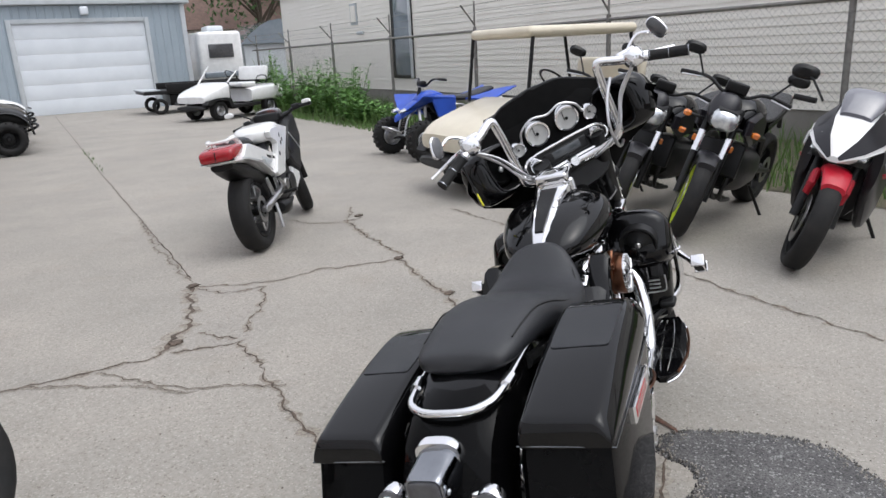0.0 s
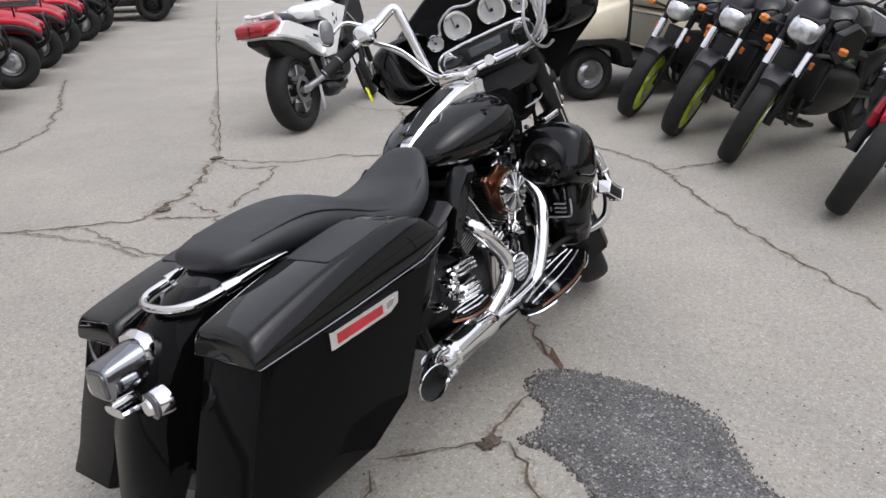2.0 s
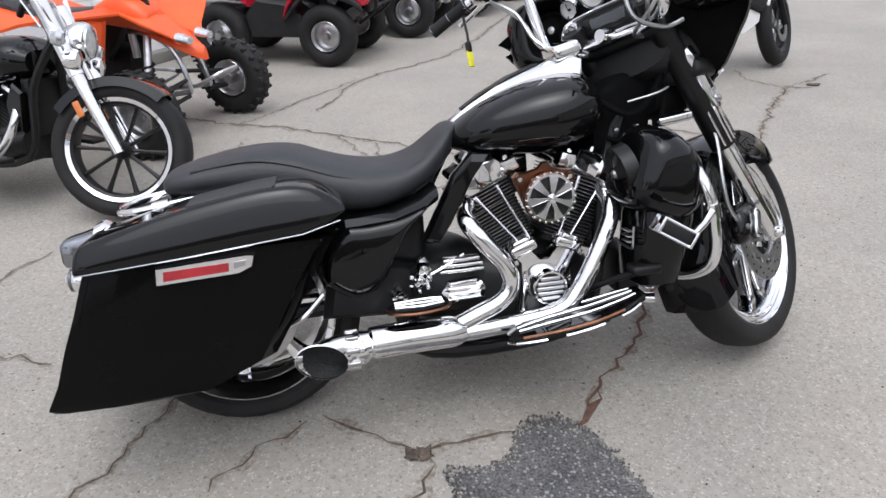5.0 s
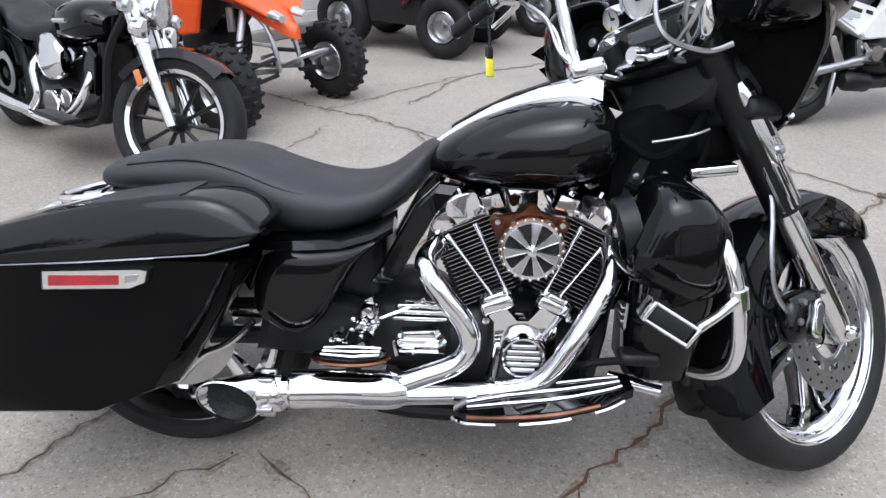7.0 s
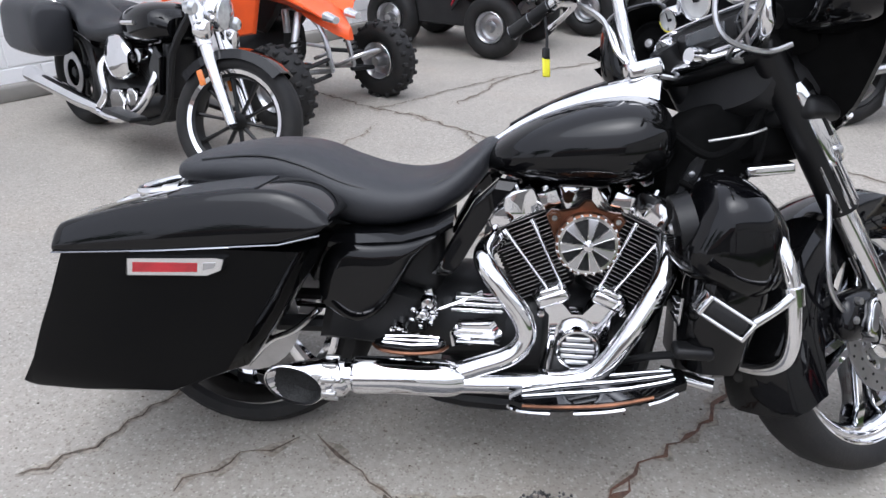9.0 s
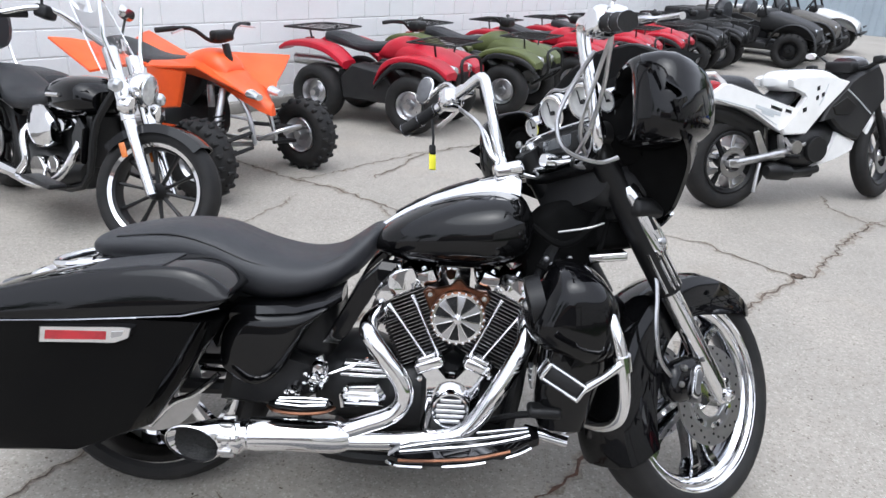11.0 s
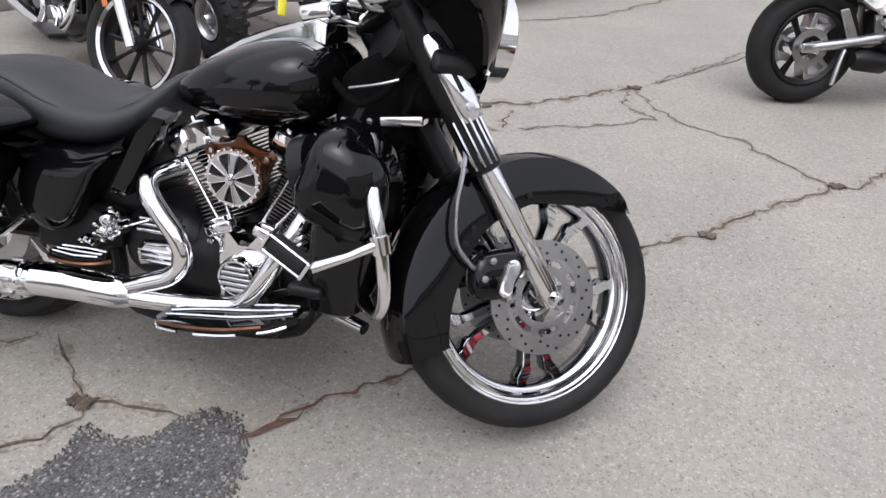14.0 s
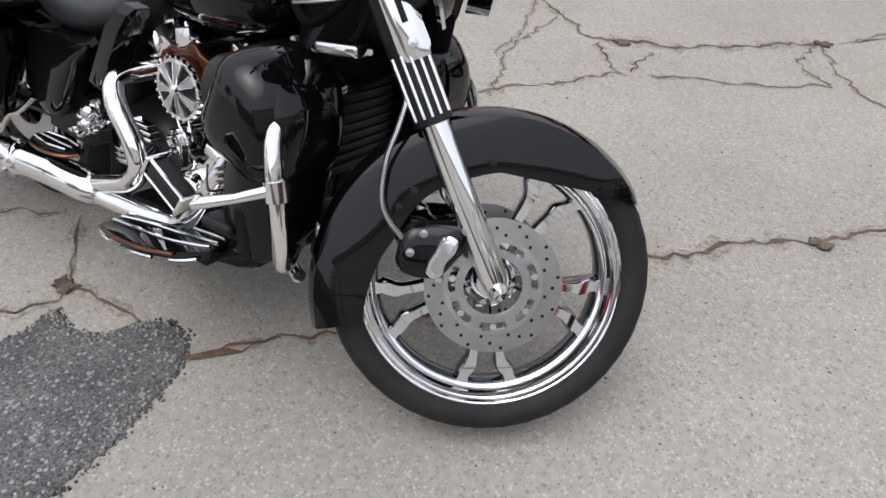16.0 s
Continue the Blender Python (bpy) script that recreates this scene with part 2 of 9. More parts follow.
TRIM = material("grey trim", (0.50, 0.53, 0.55), 0.5, second=(0.43, 0.46, 0.48), scale=3)
GALV = material("galvanised post", (0.23, 0.225, 0.21), 0.55, 0.5, second=(0.17, 0.16, 0.15), scale=10, rvar=0.1)
FOUNDATION = material("foundation", (0.25, 0.24, 0.22), 0.9, second=(0.19, 0.18, 0.165), scale=2, bump=0.4)
ROOFING = material("roof shingles", (0.16, 0.105, 0.085), 0.9, second=(0.11, 0.075, 0.06), scale=4, bump=0.5)
SOIL = material("soil", (0.11, 0.10, 0.06), 0.95, second=(0.05, 0.045, 0.03), scale=3, bump=0.6)
GRASS = material("grass", (0.075, 0.155, 0.03), 0.7, second=(0.12, 0.19, 0.05), scale=6)
LEAF = material("weed leaves", (0.08, 0.20, 0.03), 0.6, second=(0.14, 0.27, 0.06), scale=8)
TREELEAF = material("tree leaves", (0.035, 0.085, 0.02), 0.65, second=(0.06, 0.12, 0.03), scale=3)
BARK = material("bark", (0.10, 0.08, 0.06), 0.9, second=(0.07, 0.055, 0.04), scale=8, bump=0.7)
GLASS = material("window glass", (0.16, 0.19, 0.22), 0.05, coat=0.8, second=(0.20, 0.23, 0.26), scale=2)
SCREENGREY = material("tinted screen", (0.13, 0.13, 0.15), 0.06, coat=0.6, second=(0.17, 0.17, 0.19), scale=5)
SCREENGLASS = material("clear windscreen", (0.93, 0.95, 0.96), 0.02, transmission=1.0, second=(0.90, 0.93, 0.94), scale=2, alpha=0.35)


# ---- mesh tools ----
def spline(pts, k=6, closed=False):
    """A smooth line through pts (tuples of any length)."""
    p = [np.array(a, float) for a in pts]
    n = len(p)
    out = []
    for i in range(n if closed else n - 1):
        a, b, c, d = (p[(i - 1) % n], p[i], p[(i + 1) % n], p[(i + 2) % n]) if closed else (p[max(i - 1, 0)], p[i], p[i + 1], p[min(i + 2, n - 1)])
        for j in range(k):
            t = j / k
            out.append(0.5 * (2 * b + (c - a) * t + (2 * a - 5 * b + 4 * c - d) * t * t + (3 * b - a - 3 * c + d) * t ** 3))
    if not closed:
        out.append(p[-1])
    return out


class Mb:
    """Vertices and faces of one mesh; x ahead, y to the left, z up."""

    def __init__(self):
        self.v, self.f = [], []

    def add(self, verts, faces, m=None):
        o = len(self.v)
        if m is not None:
            verts = [tuple(m @ Vector(v)) for v in verts]
        self.v += [tuple(float(q) for q in v) for v in verts]
        self.f += [tuple(o + i for i in f) for f in faces]
        return self

    def loft(self, rings, closed=True, caps=True, m=None):
        n, verts, faces = len(rings[0]), [q for r in rings for q in r], []
        for i in range(len(rings) - 1):
            for j in range(n if closed else n - 1):
                k = (j + 1) % n
                faces.append((i * n + j, i * n + k, (i + 1) * n + k, (i + 1) * n + j))
        if caps and closed:
            faces.append(tuple(reversed(range(n))))
            faces.append(tuple((len(rings) - 1) * n + j for j in range(n)))
        return self.add(verts, faces, m)

    def tube(self, pts, r=0.01, n=8, caps=True, m=None, flat=1.0):
        p = [Vector(a) for a in pts]
        rr = r if isinstance(r, (list, tuple)) else [r] * len(p)
        rings, up = [], None
        for i, a in enumerate(p):
            d = (p[min(i + 1, len(p) - 1)] - p[max(i - 1, 0)]).normalized()
            if up is None:
                up = d.orthogonal().normalized()
                if abs(d.z) < 0.9:
                    up = (Vector((0, 0, 1)) - d * d.z).normalized()
            up = (up - d * up.dot(d)).normalized()
            side = d.cross(up)
            rings.append([a + rr[i] * (math.cos(2 * math.pi * j / n) * side + flat * math.sin(2 * math.pi * j / n) * up) for j in range(n)])
        return self.loft(rings, True, caps, m)

    def lathe(self, prof, n=24, m=None, closed=False):
        """prof: (radius, y) turned about the y axis."""
        prof = list(prof) + ([prof[0]] if closed else [])
        rings = [[(r * math.cos(2 * math.pi * j / n), y, r * math.sin(2 * math.pi * j / n)) for j in range(n)] for r, y in prof]
        return self.loft(rings, True, not closed, m)

    def rbox(self, c, s, r=0.01, m=None, seg=3):
        """A box round c of size s with rounded edges."""
        hx, hy, hz = (q / 2 for q in s)
        r = min(r, hx * 0.98, hy * 0.98, hz * 0.98)
        rings = []
        for lo in (True, False):
            steps = range(seg + 1) if lo else range(seg, -1, -1)
            for i in steps:
                a = math.pi / 2 * i / seg
                z = (-hz + r - r * math.cos(a)) if lo else (hz - r + r * math.cos(a))
                q = r - r * math.sin(a)
                ring = []
                for cx, cy, b in ((1, 1, 0), (-1, 1, 90), (-1, -1, 180), (1, -1, 270)):
                    for j in range(seg + 1):
                        g = math.radians(b + 90 * j / seg)
                        ring.append((c[0] + cx * (hx - r) + (r - q) * math.cos(g), c[1] + cy * (hy - r) + (r - q) * math.sin(g), c[2] + z))
                rings.append(ring)
        return self.loft(rings, True, True, m)

    def body(self, st, k=4, n=20, caps=True, m=None):
        """A rounded form along x: stations (x, half width, low z, high z[, y[, squareness]])."""
        full = [tuple(s) + (0.0, 2.6)[len(s) - 4:] if len(s) < 6 else tuple(s) for s in st]
        rings = []
        for x, w, z0, z1, yc, e in spline(full, k):
            ring = []
            for j in range(n):
                a = 2 * math.pi * j / n
                cy, sy = math.cos(a), math.sin(a)
                ring.append((x, yc + max(w, 0.001) * math.copysign(abs(cy) ** (2 / e), cy), (z0 + z1) / 2 + max(z1 - z0, 0.002) / 2 * math.copysign(abs(sy) ** (2 / e), sy)))
            rings.append(ring)
        return self.loft(rings, True, caps, m)

    def prism(self, poly, y0, y1, r=0.006, m=None):
        """A polygon of (x, z) with thickness from y0 to y1 and chamfered rims."""
        c = np.mean(np.array(poly, float), axis=0)
        size = max(np.abs(np.array(poly, float) - c).max(), 1e-6)
        q = 1 - min(r / size * 1.3, 0.4)
        inner = [tuple(c + (np.array(p) - c) * q) for p in poly]
        lo, hi = min(y0, y1), max(y0, y1)
        r = min(r, (hi - lo) * 0.45)
        rings = [[(a, y, b) for a, b in pl] for pl, y in ((inner, lo), (poly, lo + r), (poly, hi - r), (inner, hi))]
        return self.loft(rings, True, True, m)

    def mesh(self, name, mat, angle=38):
        me = bpy.data.meshes.new(name)
        me.from_pydata(self.v, [], self.f)
        bm = bmesh.new()
        bm.from_mesh(me)
        bmesh.ops.recalc_face_normals(bm, faces=bm.faces)
        bm.to_mesh(me)
        bm.free()
        me.materials.append(mat)
        me.shade_smooth()
        me.set_sharp_from_angle(angle=radians(angle))
        return me


def part(name, mb, mat, parent=None, label="", angle=38, m=None):
    ob = new(name, mb.mesh(name, mat, angle))
    if parent is not None:
        ob.parent = parent
    if m is not None:
        ob.matrix_basis = m
    return tagged(ob, label)


def thing(name, label, category, m=None, group="", kind=""):
    ob = new(name)
    ob.empty_display_size = 0.1
    if m is not None:
        ob.matrix_basis = m
    return tagged(ob, label, category, group, kind)


def setting(name, mb, mat, label, angle=30):
    return tagged(new(name, mb.mesh(name, mat, angle)), label, name.split("_")[0], kind="structure")


def oval(r0, r1, w, n=14):
    """The section of a tyre between its rim and its tread."""
    rc, h = (r0 + r1) / 2, (r1 - r0) / 2
    out = []
    for j in range(n):
        a = 2 * math.pi * j / n
        c, s = math.cos(a), math.sin(a)
        out.append((rc + h * math.copysign(abs(c) ** 0.85, c), w / 2 * math.copysign(abs(s) ** 0.8, s)))
    return out


def wheel(parent, name, at, R, w, rim, spokes=5, rim_mat=None, spoke_mat=None, disc=0.0, lugs=0, turn=None, tyre_mat=None, stripe=None, spoke_w=0.035):
    """A wheel about the y axis: tyre, rim, spokes and hub, disc."""
    rim_mat, spoke_mat = rim_mat or SATIN, spoke_mat or rim_mat or SATIN
    t = Mb().lathe(oval(rim, R, w), 40, closed=True)
    tl = Mb()
    if lugs:
        for i in range(lugs):
            a = 2 * math.pi * i / lugs
            for side in (-1, 0, 1):
                q = a + (math.pi / lugs if side == 0 else 0)
                tl.rbox((0, 0, 0), (0.028, w * 0.26, 0.03), 0.006, Matrix.Rotation(q, 4, "Y") @ Matrix.Translation((0, side * w * 0.33, R - 0.004 - abs(side) * 0.012)), 1)
    m = Matrix.Translation(at) @ (turn or Matrix())
    ob = part(name, t, tyre_mat or RUBBER, parent, m=m)
    if lugs:
        tagged(part("tread", tl, tyre_mat or RUBBER, ob), "chunky knobbly tread lugs", kind="stuff")
    lip = Mb().lathe([(rim * 0.90, w * 0.30), (rim * 1.02, w * 0.42), (rim * 1.05, w * 0.40), (rim * 0.97, w * 0.2), (rim * 0.93, 0), (rim * 0.97, -w * 0.2), (rim * 1.05, -w * 0.40), (rim * 1.02, -w * 0.42), (rim * 0.90, -w * 0.30), (rim * 0.87, 0)], 40, closed=True)
    part("rim", lip, rim_mat, ob)
    s = Mb().lathe([(0.0, w * 0.5), (0.03, w * 0.5), (0.045, w * 0.3), (0.045, -w * 0.3), (0.03, -w * 0.5), (0.0, -w * 0.5)], 16)
    if spokes == 0:
        s.lathe([(0.0, w * 0.12), (rim * 0.5, w * 0.18), (rim * 0.92, w * 0.05), (rim * 0.92, -w * 0.05), (rim * 0.5, w * 0.08), (0, w * 0.02)], 24)
        for i in range(4):
            a = math.pi / 2 * i
            s.lathe([(0.0, w * 0.26), (0.012, w * 0.26), (0.012, 0), (0, 0)], 6, Matrix.Translation((0.05 * math.cos(a), 0, 0.05 * math.sin(a))))
    for i in range(spokes):
        s.body([(0.02, spoke_w * 0.7, -0.016, 0.016), (rim * 0.5, spoke_w * 0.5, -0.012, 0.012), (rim * 0.93, spoke_w * 0.8, -0.02, 0.02)], 2, 8, True, Matrix.Rotation(2 * math.pi * i / spokes, 4, "Y") @ Matrix.Rotation(math.pi / 2, 4, "X"))
    part("spokes" if spokes else "wheel_disc", s, spoke_mat, ob)
    if disc:
        for side in (-1, 1):
            d = Mb().lathe([(disc * 0.62, 0.004), (disc, 0.004), (disc, -0.001), (disc * 0.62, -0.001)], 32, Matrix.Translation((0, side * (w * 0.5 + 0.004), 0)), closed=True)
            part("brake_disc", d, STEEL, ob)
    return ob


A_SITE = radians(57.7)


def site(s, c, z=0.0, rz=0.0):
    """A pose in the yard: s metres along the white wall, c metres across towards the fence; turned rz from the wall's line."""
    return pose(s * math.cos(A_SITE) + c * math.sin(A_SITE), s * math.sin(A_SITE) - c * math.cos(A_SITE), z, 0, 0, 57.7 + rz)


SITE = site(0, 0)

# ---- ground ----
def S(s, c, z=0.0):
    return tuple(SITE @ Vector((s, -c, z)))


g = Mb()
N = 40
for i in range(N):
    for j in range(N):
        x0, y0 = -20 + i * 2.0, -25 + j * 2.0
        g.add([(x0, y0, 0), (x0 + 2, y0, 0), (x0 + 2, y0 + 2, 0), (x0, y0 + 2, 0)], [(0, 1, 2, 3)])
far = 900
for a, b, c, d in ((-far, -far, far, -25), (-far, 55, far, far), (-far, -25, -20, 55), (60, -25, far, 55)):
    g.add([(a, b, 0), (c, b, 0), (c, d, 0), (a, d, 0)], [(0, 1, 2, 3)])
setting("ground", g, CONCRETE, "worn pale concrete yard with cracks and stains")


def ribbon(pts, width, z=0.004, jitter=0.02, step=0.032, seed=1, uneven=0.6):
    """A jagged crack that lies on the concrete along pts."""
    rnd = random.Random(seed)
    line = []
    for a, b in zip(pts[:-1], pts[1:]):
        a, b = Vector((a[0], a[1], 0)), Vector((b[0], b[1], 0))
        n = max(2, int((b - a).length / step))
        side = Vector((-(b - a).y, (b - a).x, 0)).normalized()
        drift = 0.0
        for i in range(n):
            drift = drift * 0.6 + rnd.uniform(-jitter, jitter)
            line.append(a.lerp(b, i / n) + side * (drift if i else 0))
    line.append(Vector((pts[-1][0], pts[-1][1], 0)))
    mb = Mb()
    rows = []
    for i, p in enumerate(line):
        d = (line[min(i + 1, len(line) - 1)] - line[max(i - 1, 0)]).normalized()
        side = Vector((-d.y, d.x, 0))
        w = width * (1 + rnd.uniform(-uneven, uneven)) * (0.35 if i in (0, len(line) - 1) else 1)
        rows.append((p + side * w * 0.5 * rnd.uniform(0.6, 1.2), p - side * w * 0.5 * rnd.uniform(0.6, 1.2)))
    for (a, b), (c, d) in zip(rows[:-1], rows[1:]):
        mb.add([(a.x, a.y, z), (b.x, b.y, z), (d.x, d.y, z), (c.x, c.y, z)], [(0, 1, 2, 3)])
    return mb


def crack(pts, width=0.012, mat=None, seed=1, jitter=0.02, label="dark crack in the concrete", uneven=0.6):
    setting("crack", ribbon(pts, width * 0.5, 0.002 + 0.00012 * seed, jitter, seed=seed, uneven=uneven), mat or CRACK, label)


def blot(pts, mat, name, label, z=0.005, seed=3, rough=0.012, k=9):
    """A patch with a ragged outline that lies on the concrete."""
    rnd = random.Random(seed)
    out = []
    for p in spline(pts, k, True):
        out.append((p[0] + rnd.uniform(-rough, rough), p[1] + rnd.uniform(-rough, rough), z))
    c = np.mean(np.array(out), axis=0)
    n = len(out)
    mb = Mb()
    mid = [(c[0] + (q[0] - c[0]) * 0.9, c[1] + (q[1] - c[1]) * 0.9, z + 0.006) for q in out]
    mb.add(out + mid + [(c[0], c[1], z + 0.008)], [(i, (i + 1) % n, n + (i + 1) % n, n + i) for i in range(n)] + [(n + i, n + (i + 1) % n, 2 * n) for i in range(n)])
    setting(name, mb, mat, label)


# joints of the slabs, straight along and across the yard
crack([S(3.5, -0.15), S(9, -0.17), S(16, -0.15), S(23.9, -0.15)], 0.02, seed=11, jitter=0.006, label="straight weathered slab joint with dirt")
CRACKS = [
    ([(1.61, 2.89), (1.5, 2.82), (1.3, 2.56), (1.08, 2.36), (0.88, 2.29), (0.73, 2.23)], 0.05, 5),
    ([(0.73, 2.23), (0.2, 2.6), (-0.01, 2.74), (-0.41, 2.94), (-1.07, 3.31), (-1.7, 3.68)], 0.028, 6),
    ([(0.81, 2.2), (1.05, 1.96), (0.7, 1.43), (0.4, 0.98), (0.12, 0.55)], 0.024, 7),
    ([(1.05, 2.26), (1.07, 2.0)], 0.02, 8),
    ([(1.61, 2.86), (1.59, 2.6), (1.78, 2.43), (1.45, 2.18), (1.14, 2.03)], 0.018, 9),
    ([(1.61, 2.89), (1.75, 2.62), (1.88, 2.45), (2.24, 2.27), (2.38, 2.1), (2.54, 1.94)], 0.016, 10),
    ([(3.57, 2.9), (3.38, 2.92), (2.98, 2.42), (2.66, 1.94), (2.54, 1.93), (2.37, 1.7), (2.17, 1.47), (2.04, 1.28), (1.8, 1.05), (1.6, 0.8)], 0.028, 12),
    ([(3.3, 3.5), (3.24, 3.22), (3.38, 2.94), (3.63, 3.07), (3.9, 3.22)], 0.014, 14),
    ([(1.68, 2.96), (2.27, 3.97), (2.9, 4.9)], 0.01, 15),
    ([(0.27, -0.03), (0.39, -0.12), (0.52, -0.21)], 0.016, 16),
    ([(0.23, -0.05), (0.1, -0.13), (0.0, -0.28)], 0.012, 17),
    ([(0.5, -0.22), (0.6, -0.2), (0.76, -0.18), (0.9, -0.14)], 0.02, 18),
    ([(0.5, -0.22), (0.57, -0.27), (0.5, -0.38), (0.45, -0.5)], 0.016, 19),
    ([(4.06, 2.28), (3.68, 1.62), (3.48, 1.24), (3.4, 0.87), (3.24, 0.54), (2.95, 0.21), (2.74, -0.06), (2.43, -0.48), (2.12, -0.9)], 0.02, 20),
    ([(3.22, 0.52), (3.51, 0.37), (3.7, 0.3)], 0.014, 21),
    ([(-0.41, -0.3), (-0.31, -0.2), (-0.19, 0.02), (-0.05, 0.3)], 0.012, 22),
    ([(0.15, 3.08), (0.33, 3.68), (0.58, 4.06), (1.22, 4.59), (1.56, 5.22), (2.21, 6.66)], 0.02, 23),
    ([(0.75, 1.42), (0.55, 1.84), (0.5, 2.35)], 0.01, 24),
    ([(-0.36, 2.87), (-0.13, 3.17), (0.41, 3.9)], 0.014, 27),
    ([(-0.44, 1.98), (-0.26, 2.58)], 0.007, 28),
    ([(-1.05, 0.82), (-1.0, 1.05), (-0.9, 1.2)], 0.01, 29),
    ([(-0.84, 0.44), (-0.72, 0.42), (-0.6, 0.35)], 0.012, 30),
    ([(0.23, 2.58), (0.5, 2.0), (0.55, 1.75)], 0.008, 35),
]
for pts, w, seed in CRACKS:
    crack(pts, w * 0.85, seed=seed)
    setting("crack_edge", ribbon(pts, w * 1.25 + 0.012, 0.0008 + 0.00003 * seed, 0.02, seed=seed, uneven=0.95), SPALL, "crumbled pale brown edge along a crack")
crack([(1.02, -0.14), (1.06, -0.06), (1.13, 0.03), (1.23, 0.13), (1.36, 0.32), (1.5, 0.6), (1.65, 0.88)], 0.024, RUSTY, 25, label="rust stained crack in the concrete")
crack([(0.96, -0.2), (1.02, -0.14), (1.07, -0.05)], 0.03, RUSTY, 26, label="rust stained spalled edge")
setting("crack_edge", ribbon([(1.02, -0.14), (1.06, -0.06), (1.13, 0.03), (1.23, 0.13), (1.36, 0.32), (1.5, 0.6), (1.65, 0.88)], 0.045, 0.0018, 0.02, seed=25, uneven=0.95), SPALL, "crumbled pale brown edge along a crack")
PATCH = [(0.853, -0.147), (0.936, -0.155), (1.005, -0.235), (1.045, -0.36), (1.075, -0.5), (1.06, -0.66), (0.96, -0.77), (0.88, -0.85), (0.80, -0.96), (0.62, -0.98), (0.40, -0.82), (0.44, -0.66), (0.535, -0.575), (0.585, -0.475), (0.612, -0.385), (0.60, -0.30), (0.68, -0.305), (0.765, -0.27), (0.80, -0.19)]
blot(PATCH, ASPHALT, "repair_patch", "dark speckled asphalt repair patch in the concrete", rough=0.007, k=26)
for nm, mat_, lo, hi, n_, sd in (("patch_crumbs", ASPHALT, 1.0, 1.07, 520, 51), ("concrete_crumbs", CONCRETE, 0.84, 1.0, 320, 52)):
    rnd = random.Random(sd)
    mb = Mb()
    edge = spline(PATCH, 20, True)
    mid = np.mean(np.array(edge), axis=0)
    for _ in range(n_):
        p = mid + (edge[rnd.randrange(len(edge))] - mid) * (lo + (hi - lo) * rnd.random() ** 1.6 if lo >= 1 else hi - (hi - lo) * rnd.random() ** 1.6)
        r, a0 = rnd.uniform(0.0015, 0.006), rnd.uniform(0, 6.28)
        ring = [(p[0] + r * rnd.uniform(0.5, 1.3) * math.cos(a0 + i * 1.047), p[1] + r * rnd.uniform(0.4, 1.1) * math.sin(a0 + i * 1.047), 0.0) for i in range(6)]
        z = 0.0135 if lo < 1 else 0.004
        mb.loft([ring, [(x * 0.8 + p[0] * 0.2, y * 0.8 + p[1] * 0.2, z + 0.0008) for x, y, _z in ring]])
    tagged(new(nm, mb.mesh(nm, mat_, 60)), "loose crumbs along the edge of the patch", "rubble", kind="stuff")
for k, (x, y, r, sd) in enumerate([(2.58, 1.93, 0.028, 31), (2.05, 1.27, 0.018, 32), (0.9, 2.26, 0.025, 33), (3.6, 2.95, 0.04, 34), (1.62, 2.89, 0.03, 36), (0.53, -0.23, 0.02, 37)]):
    rnd = random.Random(sd)
    blot([(x + r * rnd.uniform(0.6, 1.4) * math.cos(a), y + r * rnd.uniform(0.3, 0.9) * math.sin(a)) for a in np.linspace(0, 5.6, 9)], CRACK, "spall", "shallow crumbled spot in the concrete", 0.0045, sd, 0.02)

for nm, lab, mat_, n_, r0, r1, zz, sd in (("grit", "dark loose grit scattered on the concrete", CRACK, 1500, 0.0012, 0.0042, 0.0022, 61), ("pebbles", "small pale pebbles scattered on the concrete", SPALL, 420, 0.0015, 0.005, 0.003, 62)):
    rnd = random.Random(sd)
    mb = Mb()
    for _ in range(n_):
        x, y = rnd.uniform(-1.0, 3.4), rnd.uniform(-1.5, 1.9)
        if rnd.random() > 0.35 + 0.65 * abs(math.sin(x * 2.3 + 1.7 * y) * math.cos(1.9 * y - x)):
            continue
        r, a0 = r0 + (r1 - r0) * rnd.random() ** 2.2, rnd.uniform(0, 6.28)
        ring = [(x + r * rnd.uniform(0.7, 1.4) * math.cos(a0 + i * 1.2566), y + r * rnd.uniform(0.5, 1.1) * math.sin(a0 + i * 1.2566), 0.0002) for i in range(5)]
        mb.loft([ring, [(q[0] * 0.6 + x * 0.4, q[1] * 0.6 + y * 0.4, zz * r / r1 + 0.0006) for q in ring]])
    tagged(new(nm, mb.mesh(nm, mat_, 50)), lab, "grit", kind="stuff")

# grass strip and soil along the fence
mb = Mb()
mb.add([S(-8, 4.75, 0.006), S(24, 4.75, 0.006), S(24, 8.0, 0.03), S(-8, 8.0, 0.03)], [(0, 1, 2, 3)])
setting("verge", mb, SOIL, "strip of soil under the grass along the fence")


